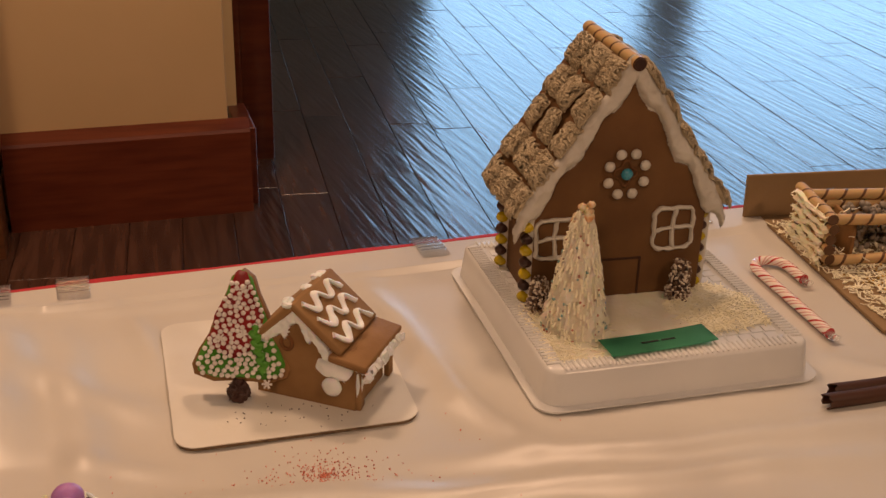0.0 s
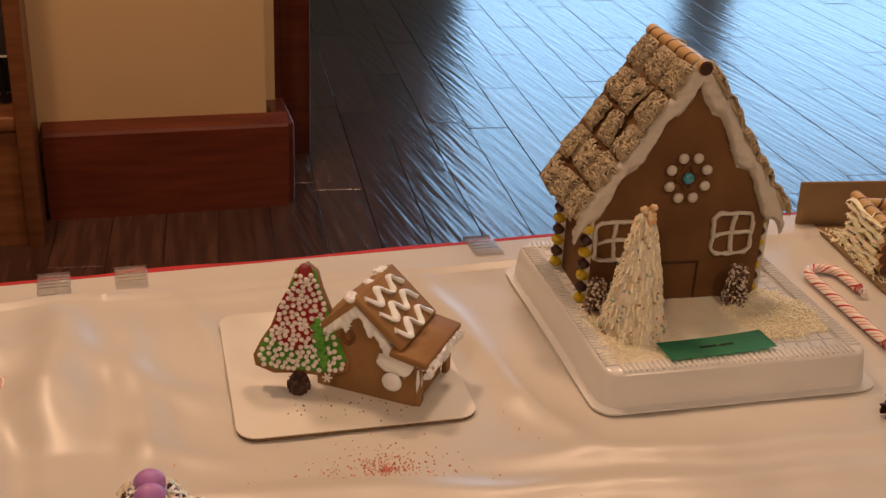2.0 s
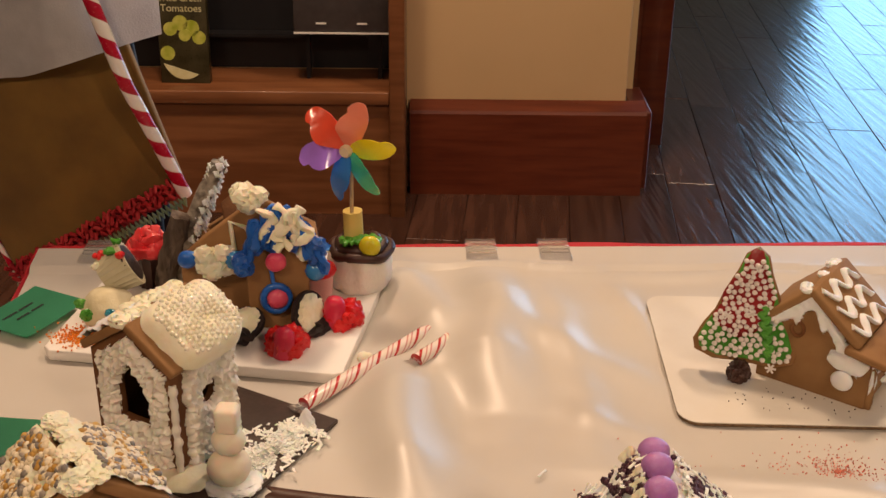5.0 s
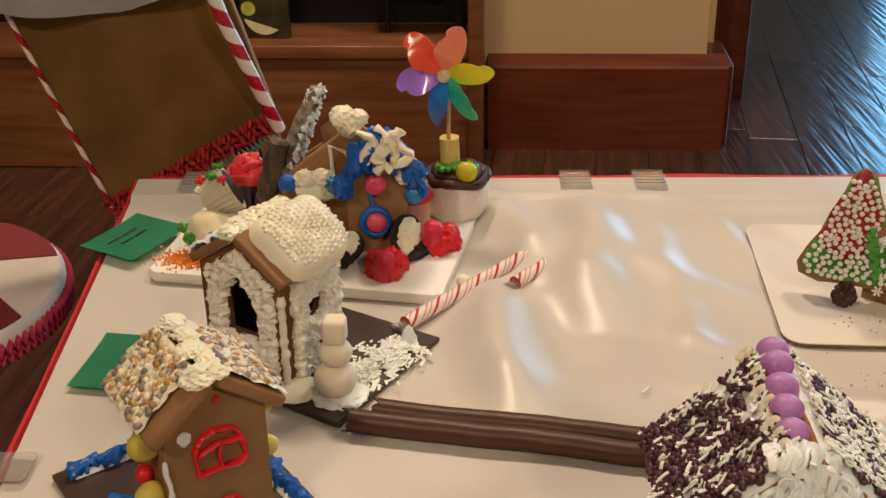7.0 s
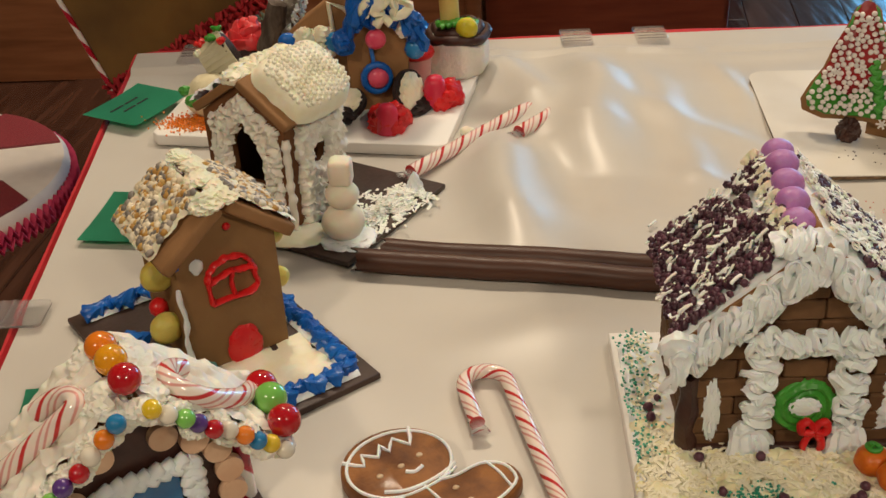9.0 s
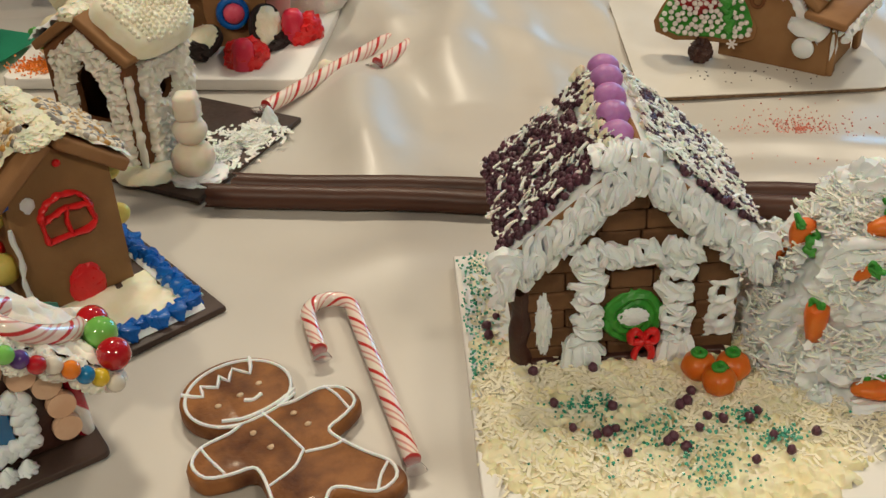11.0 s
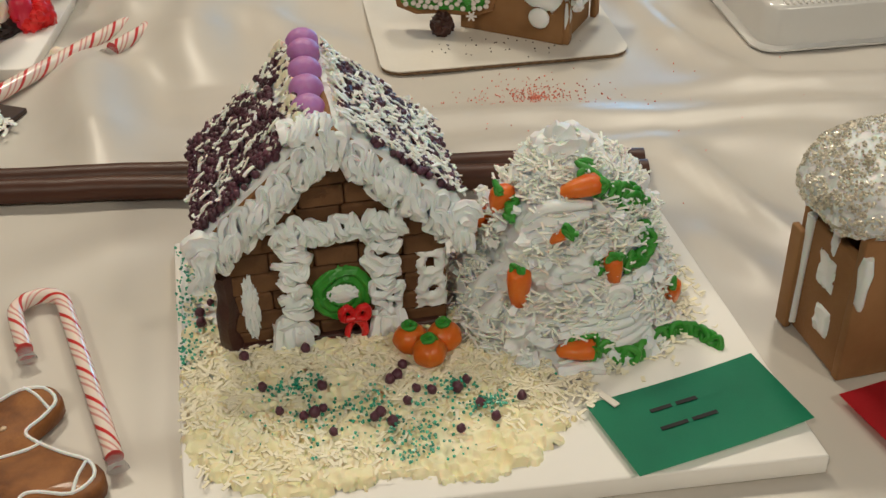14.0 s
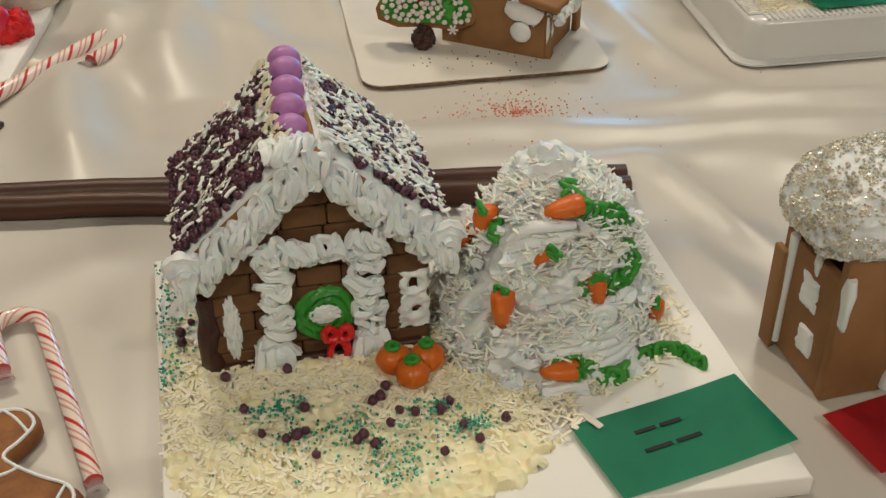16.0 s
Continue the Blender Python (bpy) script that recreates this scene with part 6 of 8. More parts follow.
def green_squiggle(pts, amp=0.0042, label="bright green squiggle of piped icing"):
    """A thin rope looped to and fro along a line."""
    path = smooth_path(pts, 8)
    curl = []
    for k, p in enumerate(path):
        d = (path[min(k + 1, len(path) - 1)] - path[max(k - 1, 0)]).normalized()
        side = d.cross(Vector((0.1, -1, 0.3))).normalized()
        curl.append(p + side * amp * math.sin(k * 1.9) * rng.uniform(0.7, 1.2) + d * amp * 0.8 * math.cos(k * 1.9) + Vector((0, -0.0012, 0.0006)) * math.cos(k * 1.1))
    curl = smooth_path(curl, 4)
    solo("green_squiggle", tube(bmesh.new(), curl, [0.0017 * (1 + 0.25 * noise.noise(p * 300)) for p in curl], 8), GREEN_ICING, label, "icing", "green icing squiggles")


def on_mound(ang, t, off=0.0055):
    return at_mound(ang, t, off) + Vector((TX, TY, PZ))


green_squiggle([on_mound(-70, 0.99), on_mound(-76, 0.93), on_mound(-60, 0.88), on_mound(-42, 0.84), on_mound(-32, 0.78)], 0.0048)
green_squiggle([on_mound(-50, 0.83), on_mound(-40, 0.78), on_mound(-30, 0.72)], 0.0050)
green_squiggle([on_mound(-40, 0.66), on_mound(-42, 0.58), on_mound(-50, 0.54), on_mound(-60, 0.54), on_mound(-81, 0.59)], 0.0042)
green_squiggle([on_mound(-84, 0.56), on_mound(-69, 0.54), on_mound(-52, 0.50)], 0.0034)
green_squiggle([on_mound(-163, 0.82), on_mound(-152, 0.78), on_mound(-147, 0.72)], 0.0026)
green_squiggle([on_mound(-97, 0.17), on_mound(-85, 0.14), on_mound(-75, 0.06), (-0.046, 0.622, PZ + 0.004), (-0.036, 0.628, PZ + 0.004)], 0.0046)
green_squiggle([(-0.037, 0.633, PZ + 0.003), (-0.026, 0.637, PZ + 0.004), (-0.014, 0.641, PZ + 0.003), (-0.006, 0.634, PZ + 0.002), (0.000, 0.626, PZ + 0.0018)], 0.0034)
bm = bmesh.new()
for q in range(3):
    ropes(bm, [(-0.085 + 0.002 * q, 0.616 + 0.005 * q, PZ + 0.003), (-0.075, 0.617 + 0.005 * q, PZ + 0.004), (-0.062 + 0.002 * q, 0.618 + 0.005 * q, PZ + 0.003)], 0.0036)
solo("icing_smear", bm, WHITE_ICING, "white icing smear at the foot of the carrot tree", "icing")
name_card([(-0.061, 0.545), (0.025, 0.567), (0.010, 0.616), (-0.079, 0.590)], PZ + 0.0015, "green name card with two printed lines on the foam board",
          lettering(-0.020, 0.009, [0.011, 0.011], 0.0022) + lettering(-0.0215, -0.003, [0.014, 0.013], 0.0022))

# ---- glittered house ----
gh = thing("gingerbread_house", pose(0.0960, 0.612, T, 0, 0, 7), "gingerbread house with rounded glittering white icing roof", "gingerbread house", "gingerbread houses")
part("front_wall", slab(bmesh.new(), [(-0.043, 0), (0.043, 0), (0.043, 0.083), (0.025, 0.095), (0.0, 0.100), (-0.025, 0.095), (-0.043, 0.083)], 0, -0.006, UPRIGHT, 0.001), GINGER, gh)
part("back_wall", slab(bmesh.new(), [(-0.043, 0), (0.043, 0), (0.043, 0.083), (0.025, 0.095), (0.0, 0.100), (-0.025, 0.095), (-0.043, 0.083)], -0.048, -0.054, UPRIGHT, 0.001), GINGER, gh)
for sd in (-1, 1):
    part("side_wall", box(bmesh.new(), (sd * 0.0395, 0.027, 0.034), (0.006, 0.042, 0.068), bev=0.001), GINGER, gh)
    part("side_wall", box(bmesh.new(), (sd * 0.046, 0.050, 0.030), (0.004, 0.010, 0.060), bev=0.001), GINGER_PALE, gh)


def roof_point(d, grow=1.0):
    """The puffy roof's surface in the direction d from its middle."""
    p = 3.4
    k = (abs(d.x) ** p + abs(d.y) ** p + abs(d.z) ** 2.2) ** (-1 / p)
    lump = 1 + 0.035 * noise.noise(d * 3.2) + 0.03 * noise.noise(d * 8)
    h = 0.0265 if d.z > 0 else 0.014 + 0.006 * noise.noise(Vector((d.x * 4, d.y * 4, 2)))
    arch = 0.007 * (1 - abs(d.x * k) ** 2)
    return Vector((d.x * k * 0.0535 * lump, 0.0300 + d.y * k * 0.0370 * lump, 0.0855 + arch + d.z * k * h * lump)) * grow


bm = bmesh.new()
bmesh.ops.create_icosphere(bm, subdivisions=6, radius=1)
for v in bm.verts:
    d = v.co.normalized()
    v.co = roof_point(d) + d * (0.0010 * noise.noise(d * 22) + 0.0006 * noise.noise(d * 50))
part("icing_roof", bm, WHITE_ICING, gh, "thick white icing roof")
s = Soup()
for k in range(6500):
    d = Vector((rng.gauss(0, 1), rng.gauss(0, 1), abs(rng.gauss(0, 1)) - 0.15)).normalized()
    if noise.noise(d * 4) + 0.5 * noise.noise(d * 11) + 0.7 * d.z > -0.05:
        s.add(GRAIN, place(roof_point(d) + d * 0.0008, rng.uniform(0.0005, 0.0013)))
SPARK = mat("silver_sugar", (0.58, 0.53, 0.42), (0.76, 0.72, 0.61), rough=0.28, bump=0, spec=0.9, metal=0.12, island=0.3)
tagged(part("sugar_crystal", s, SPARK, gh, "sparkling silver sugar crystals"), kind="stuff")
bm = bmesh.new()
for x, y, z0, r in ((-0.0410, -0.0005, 0.044, 0.0036), (-0.0425, 0.024, 0.058, 0.0022)):
    tube(bm, [(x, y, 0.074), (x, y, 0.066), (x, y, (0.070 + z0) / 2), (x, y, z0 + 0.004), (x + 0.001, y, z0)], [r * 0.8, r * 1.2, r * 0.85, r * 0.8, r * 0.4], 10, flat=0.8)
tagged(part("icing_drip", bm, WHITE_ICING, gh, "white icing drips"), kind="stuff")
bm = bmesh.new()
blob(bm, (0.006, -0.0025, 0.050), 1, (0.021, 0.0022, 0.018), 0.25, sub=3)
part("icing_panel", bm, WHITE_ICING, gh, "smeared white icing patch")
part("door_icing", tube(bmesh.new(), [(0.010 + 0.020 * math.cos(a), -0.0015, 0.0 + 0.028 * math.sin(a)) for a in [radians(6 + 12 * k) for k in range(15)]], 0.0032, 8, flat=0.6), WHITE_ICING, gh, "white icing arch")
for y0, z0, w, h in ((0.034, 0.038, 0.016, 0.020), (0.030, 0.012, 0.015, 0.018)):
    part("side_icing", frosting(bmesh.new(), (-0.0428, y0, z0), (0, -1, 0), (0, 0, 1), w, h, lambda x, z: min(x, w - x, z, h - z) - 0.0012, 0.0014, 0.0005, 200, 0.0007, None, 0.0014, 0.0015, 0.0004), WHITE_ICING, gh, "white icing patch on the side")
part("corner_icing", tube(bmesh.new(), [(-0.0435, 0.046, 0.004), (-0.0435, 0.045, 0.035), (-0.0435, 0.045, 0.070)], [0.0026, 0.0018, 0.0026], 8), WHITE_ICING, gh)
name_card([(0.059, 0.556), (0.150, 0.575), (0.142, 0.622), (0.050, 0.592)], T + 0.001, "red paper card on the cloth beside the glittered house", [], 0, RED_CARD)
solo("card_corner_fold", box(bmesh.new(), (0, 0, 0), (0.014, 0.0035, 0.0006)), CARD_WHITE, "torn scrap of cream tape on the green card", "tape", m=pose(-0.066, 0.594, PZ + 0.0042, 0, 0, -58))

# ---- gingerbread cookie lying on the cloth ----
ck = thing("gingerbread_cookie", pose(-0.360, 0.613, T, 0, 0, 39), "flat iced gingerbread cookie lying on the cloth", "cookie")
COOKIE = mat("baked_cookie", (0.078, 0.022, 0.006), (0.31, 0.125, 0.036), rough=0.55, scale=55, detail=10, bump=0.5, bscale=420, bdist=0.0009, spec=0.35, coat=0.12, lo=0.32, hi=0.66)
half = [(0.011, 0.0165), (0.020, 0.014), (0.036, 0.014), (0.046, 0.006), (0.045, -0.007), (0.034, -0.013), (0.023, -0.016), (0.022, -0.024), (0.027, -0.042), (0.033, -0.057), (0.029, -0.068), (0.016, -0.070), (0.006, -0.058), (0.0, -0.054)]
head = [(0.0295 * math.sin(a), 0.040 + 0.0265 * math.cos(a)) for a in [radians(15 * k) for k in range(0, 11)]]
hp = head + half
outline = hp + [(-x, y) for x, y in hp[::-1][1:-1]]
sm = [tuple(p)[:2] for p in smooth_path([(x, y, 0) for x, y in outline + [outline[0]]], 3)][:-1]
part("biscuit", slab(bmesh.new(), sm, 0.0, 0.010, bev=0.0022), COOKIE, ck)
line = [Vector((x * 0.93, (y - 0.005) * 0.93 + 0.005, 0.0102)) for x, y in sm]
part("outline_icing", tube(bmesh.new(), line + [line[0]], 0.0009, 6), WHITE_ICING, ck, "thin white icing outline")
CZ_ = 0.0103


def icing_line(name, pts, r=0.0008, k=4):
    pp = smooth_path([(x, y, CZ_) for x, y in pts], k)
    part(name, tube(bmesh.new(), pp, [r * (1 + 0.3 * noise.noise(p * 300)) for p in pp], 6), WHITE_ICING, ck)


icing_line("neck_icing", [(-0.017, 0.0235), (-0.008, 0.0185), (0.0024, 0.0173), (0.014, 0.0185), (0.0234, 0.0215)], 0.0010)
icing_line("neck_icing", [(-0.021, 0.0205), (-0.010, 0.0155), (0.002, 0.0145), (0.013, 0.0155), (0.022, 0.0185)])
icing_line("zigzag_icing", [(-0.0235, 0.0545), (-0.0155, 0.046), (-0.0128, 0.0541), (-0.0064, 0.0477), (-0.0015, 0.0553), (0.0006, 0.0484), (0.0069, 0.0562), (0.0121, 0.0468), (0.0185, 0.0590)], 0.0010, 2)
for run in ([(0.0017, 0.0165), (0.003, -0.002), (0.0035, -0.0195)], [(0.0035, -0.0195), (-0.0064, -0.027), (-0.0215, -0.030)], [(0.0030, -0.0215), (0.0148, -0.0262), (0.0225, -0.0268)],
            [(-0.0341, 0.0135), (-0.0345, 0.005), (-0.0335, -0.0095)], [(0.0360, 0.0134), (0.0375, 0.004), (0.0365, -0.0100)], [(0.0298, -0.0520), (0.022, -0.0575), (0.0149, -0.0650)], [(-0.0298, -0.0520), (-0.022, -0.0575), (-0.0149, -0.0650)]):
    icing_line("seam_icing", run)
icing_line("smile_icing", [(-0.0006, 0.0302), (0.0032, 0.0276), (0.0086, 0.0290)], 0.0011)
PEARLY = mat("ivory_dots", (0.60, 0.42, 0.26), (0.68, 0.52, 0.35), rough=0.4)
for x, y in ((0.0136, 0.0057), (0.0148, -0.0056), (-0.0092, 0.0061), (-0.0077, -0.0079), (-0.0129, 0.0349), (-0.0001, 0.0352), (0.0118, 0.0372)):
    part("dot", blob(bmesh.new(), (x, y, 0.0102), 1, (0.0018, 0.0016, 0.0010), 0.25, sub=2), PEARLY, ck, "small pale dot")

# ---- dark board with the white lattice house ----
wm = Vector((-0.392, 0.957))
e1 = Vector((-0.053, -0.112)).normalized()
e2 = Vector((e1.y, -e1.x))
if e2.x > 0:
    e2 = -e2
WQ = [wm, wm + e1 * 0.125, wm + e1 * 0.125 + e2 * 0.128, wm + e2 * 0.128]
solo("dark_board", slab(bmesh.new(), [tuple(q) for q in WQ], T, T + 0.0045, bev=0.0008), DARK_BOARD, "thin dark brown board under the white house", "board", "boards under the houses")
WZ = T + 0.0045
lh = thing("gingerbread_house", pose(-0.4881, 0.8803, WZ, 0, 0, -26.6), "tall gingerbread house coated in ragged white icing", "gingerbread house", "gingerbread houses")
# local: the near corner is the origin, the gable wall runs to -x, the side wall to +y
WW, WD, WH, WR = 0.071, 0.062, 0.080, 0.024
hole = [(-0.049, 0.032), (-0.020, 0.032), (-0.020, 0.060), (-0.026, 0.070), (-0.0345, 0.076), (-0.043, 0.070), (-0.049, 0.060)]


def holed(bm, outer, inner, y0, y1):
    """An upright wall of the polygon outer with a hole, between two depths."""
    vs = {}
    for y in (y0, y1):
        vs[y] = ([bm.verts.new((x, y, z)) for x, z in outer], [bm.verts.new((x, y, z)) for x, z in inner])
        es = []
        for ring in vs[y]:
            for k in range(len(ring)):
                es.append(bm.edges.new((ring[k], ring[(k + 1) % len(ring)])))
        bmesh.ops.triangle_fill(bm, edges=es, use_beauty=True)
    for q in (0, 1):
        a, b = vs[y0][q], vs[y1][q]
        for k in range(len(a)):
            bm.faces.new((a[k], a[(k + 1) % len(a)], b[(k + 1) % len(b)], b[k]))
    bmesh.ops.recalc_face_normals(bm, faces=bm.faces[:])
    return bm


g5 = [(x - WW / 2, z) for x, z in gable(WW, WH, WR)]
part("gable_wall", holed(bmesh.new(), g5, hole, 0.0, 0.006), GINGER_DARK, lh)
part("gable_wall", slab(bmesh.new(), g5, -WD + 0.006, -WD, UPRIGHT), GINGER_DARK, lh, smooth=False)
hole2 = [(0.033 + 0.008 * math.cos(a), 0.050 + 0.009 * math.sin(a)) for a in [radians(30 * k) for k in range(12)]]
bm = holed(bmesh.new(), [(0.006, 0), (WD - 0.006, 0), (WD - 0.006, WH), (0.006, WH)], hole2, 0.0, 0.006)
bmesh.ops.transform(bm, matrix=Matrix.Rotation(radians(90), 4, "Z"), verts=bm.verts[:])
part("side_wall", bm, GINGER_DARK, lh)
part("side_wall", box(bmesh.new(), (-WW + 0.003, WD / 2, WH / 2), (0.006, WD - 0.012, WH)), GINGER_DARK, lh, smooth=False)
PEARL = mat("pearl_sugar", (0.86, 0.81, 0.63), (0.90, 0.86, 0.72), rough=0.25, bump=0, spec=0.8, coat=0.5)
ws = math.atan2(WR, WW / 2)
wl = math.hypot(WR, WW / 2) + 0.004
for sd in (-1, 1):
    rm = Matrix.Translation((-WW / 2, 0, WH + WR + 0.001)) @ Matrix.Rotation(sd * ws, 4, "Y")
    part("roof_panel", box(bmesh.new(), (sd * wl / 2, WD / 2 - 0.001, 0.003), (wl, WD + 0.006, 0.0065), rm, 0.0015), GINGER, lh)
    o, eu, ev = rm @ Vector((sd * 0.001, -0.001 if sd > 0 else -0.003, 0.0058)), rm.to_3x3() @ Vector((sd * wl, 0, 0)), Vector((0, WD + 0.004, 0))
    bm = bmesh.new()
    if sd > 0:
        pillow(bm, o - eu * 0.08 + ev * 0.05, eu * 1.20, ev * 1.04, 0.0150, 3.4, 0.10, 0.0018, 80)
        nrm_w = rm.to_3x3() @ Vector((0, 0, 1))
    else:
        ex_, ey_ = (-eu).normalized(), ev.normalized()
        frosting(bm, o + eu, ex_, ey_, eu.length, ev.length, lambda x, y: min(x, eu.length - x + 0.004, y + 0.001, ev.length - y), 0.0045, 0.0022, 120, 0.0010, lambda x, y, n: wave(y / 0.019 + 0.3 * n), 0.003, 0.004)
    part("roof_icing", bm, CREAM_ICING if sd > 0 else WHITE_ICING, lh, "thick rounded cream icing on the roof" if sd > 0 else "smeared white icing on the roof")
    if sd > 0:
        s = Soup()
        for i in range(15):
            for j in range(15):
                u, v = (i + 0.5 * (j % 2) + 0.8 + rng.uniform(-0.15, 0.15)) / 16.3, (j + 0.8 + rng.uniform(-0.15, 0.15)) / 16.0
                e_ = abs(2 * u - 1) ** 3.2 + abs(2 * v - 1) ** 3.2
                if e_ < 0.62:
                    s.add(BALL1, place(o - eu * 0.08 + ev * 0.05 + eu * 1.20 * u + ev * 1.04 * v + nrm_w * (0.0150 * (1 - e_ ** 1.47) ** 0.5 + 0.0002), 0.0018))
        tagged(part("sugar_pearl", s, PEARL, lh, "rows of shiny cream sugar pearls"), kind="stuff")
bm = bmesh.new()
for k in range(9):
    ruffle(bm, (-WW / 2 - 0.007 + rng.uniform(-0.004, 0.002), 0.002 + k * 0.0066, WH + WR + 0.0035), (0.008, 0.006, 0.0042), 0.5, 2.4, 3)
tagged(part("ridge_icing", bm, CREAM_ICING, lh, "ragged cream icing on the ridge"), kind="stuff")


def arch_gap(x, z):
    """Distance outside the arched window of the gable wall."""
    half = 0.0150 * (1 - max(0.0, (z - 0.053) / 0.026) ** 1.6) if z < 0.079 else -0.01
    return max(abs(x + 0.0345) - half, 0.031 - z, z - 0.078)


def gable_coat(x, z):
    x -= WW
    roofline = WH + WR - abs(x + WW / 2) * WR / (WW / 2) - z
    return min(x + WW - 0.0065, -0.0055 - x, z + 0.001, roofline - 0.006, arch_gap(x, z) + 0.0005)


def side_coat(y, z):
    gap = math.hypot((y - 0.033) / 0.008, (z - 0.050) / 0.009) - 1
    gap2 = math.hypot((y - 0.038) / 0.004, (z - 0.020) / 0.007) - 1
    return min(y - 0.010, WD - 0.001 - y, z + 0.001, WH - z, gap * 0.008, gap2 * 0.005)


bm = frosting(bmesh.new(), (-WW, -0.0004, 0), (1, 0, 0), (0, 0, 1), WW, WH + WR, gable_coat, 0.0035, 0.0036, 180, 0.0009, None, 0.0026, 0.0025, 0.0022)
part("wall_icing", bm, IVORY_ICING, lh, "ragged white icing coat round an arched window")
bm = frosting(bmesh.new(), (0.0004, 0, 0), (0, 1, 0), (0, 0, 1), WD + 0.004, WH + 0.002, side_coat, 0.0038, 0.0038, 170, 0.0009, None, 0.0026, 0.0025, 0.0024)
part("wall_icing", bm, IVORY_ICING, lh, "ragged white icing coat")
solo("icing_smear", blob(bmesh.new(), (-0.487, 0.880, WZ + 0.001), 1, (0.024, 0.018, 0.004), 0.3, sub=3), CREAM_ICING, "smeared cream icing at the foot of the white house", "icing")
cpts = [Vector((0.0005 + 0.0016 * noise.noise(Vector((k * 0.9, 1, 4))), 0.001 * noise.noise(Vector((k * 0.8, 6, 4))), 0.0055 * k)) for k in range(14)]
part("corner_icing", tube(bmesh.new(), smooth_path(cpts, 3), [0.0027 * (1 + 0.7 * noise.noise(Vector((k * 0.37, 2, 9)))) for k in range(40)], 8), IVORY_ICING, lh)

sn = thing("marshmallow_snowman", pose(-0.453, 0.876, WZ), "snowman of three stacked white marshmallows on the dark board", "snowman")
bm = bmesh.new()
blob(bm, (0, 0, 0.013), 1, (0.0150, 0.0145, 0.0135), 0.06, sub=3)
blob(bm, (0.001, 0, 0.034), 1, (0.0115, 0.0110, 0.0105), 0.05, sub=3)
box(bm, (0.0015, 0, 0.0515), (0.0155, 0.0155, 0.0185), bev=0.0035, seg=3)
MALLOW = mat("marshmallow", (0.76, 0.67, 0.52), (0.82, 0.75, 0.62), rough=0.7, scale=60, bump=0.15, bscale=300, sss=0.35)
part("body", bm, MALLOW, sn)
bm = bmesh.new()
ruffle(bm, (0.002, -0.001, 0.001), (0.0185, 0.0175, 0.0040), 0.22, 3.0, 4)
part("icing_foot", bm, WHITE_ICING, sn, "smeared white icing round the foot")
s = Soup()
for k in range(1300):
    t, v = rng.random() ** 0.9, rng.gauss(0, 0.45)
    p = Vector((-0.443, 0.885)).lerp(Vector((-0.408, 0.944)), t) + Vector((0.75, -0.5)) * (v * 0.017 - 0.004)
    if noise.noise(Vector((p.x * 60, p.y * 60, 4))) > -0.35:
        flake(s, (p.x, p.y, WZ + 0.0008 + 0.009 * max(0, 1 - abs(v) * 1.5) * (1 - 0.6 * t) * rng.random()), 0.003, 0.009, 0.0022, 0.4)
for k in range(70):
    t = rng.random()
    p = Vector((-0.470, 0.925)).lerp(Vector((-0.410, 0.950)), t) + Vector((rng.uniform(-0.008, 0.008), rng.uniform(-0.006, 0.006)))
    flake(s, (p.x, p.y, WZ + 0.0008), 0.003, 0.007, 0.0022, 0.1)
solo("shredded_coconut", s, COCONUT_WHITE, "heap of shredded white coconut on the dark board", "coconut", kind="stuff")
bm = rosette(bmesh.new(), (-0.413, 0.946, WZ), 0.007, 0.016, 6)
solo("icing_dollop", bm, WHITE_ICING, "small white icing dollop on the dark board", "icing")

# ---- seed-roofed house on its dark board ----
solo("dark_board", slab(bmesh.new(), [(-0.060, -0.087), (0.060, -0.087), (0.060, 0.087), (-0.060, 0.087)], 0, 0.0045, bev=0.0008), DARK_BOARD, "dark brown board under the seed-roofed house", "board", "boards under the houses", m=pose(-0.509, 0.749, T, 0, 0, 42.3))
sh_ = thing("gingerbread_house", pose(-0.4893, 0.7360, WZ, 0, 0, 39.6), "gingerbread house with a seed-covered roof and red icing", "gingerbread house", "gingerbread houses")
SW, SH, SR, SD = 0.061, 0.076, 0.024, 0.058
part("front_wall", slab(bmesh.new(), gable(SW, SH, SR), 0, -0.005, UPRIGHT, 0.001), GINGER_TAN, sh_)
part("back_wall", slab(bmesh.new(), gable(SW, SH, SR), -SD + 0.005, -SD, UPRIGHT, 0.001), GINGER_TAN, sh_)
for sd in (-1, 1):
    part("side_wall", box(bmesh.new(), (sd * (SW / 2 - 0.003), SD / 2, SH / 2), (0.005, SD - 0.011, SH), bev=0.0008), GINGER_TAN, sh_)
s_sl = math.atan2(SR, SW / 2)
s_ln = math.hypot(SR, SW / 2) + 0.0075
SEED = mat("mixed_seeds", (0.16, 0.13, 0.11), (0.74, 0.55, 0.30), rough=0.45, bump=0)
seed_ramp = [q for q in SEED.node_tree.nodes if q.type == "VALTORGB"][0]
SEED.node_tree.links.new(SEED.node_tree.nodes.new("ShaderNodeNewGeometry").outputs["Random Per Island"], seed_ramp.inputs[0])
cr_ = seed_ramp.color_ramp
cr_.interpolation = "CONSTANT"
cr_.elements[0].position, cr_.elements[1].position = 0.0, 0.2
cr_.elements[0].color, cr_.elements[1].color = rgba((0.20, 0.18, 0.16)), rgba((0.74, 0.63, 0.44))
for p, c in ((0.42, (0.48, 0.26, 0.06)), (0.58, (0.80, 0.72, 0.56)), (0.82, (0.32, 0.28, 0.24)), (0.90, (0.60, 0.38, 0.12))):
    cr_.elements.new(p).color = rgba(c)
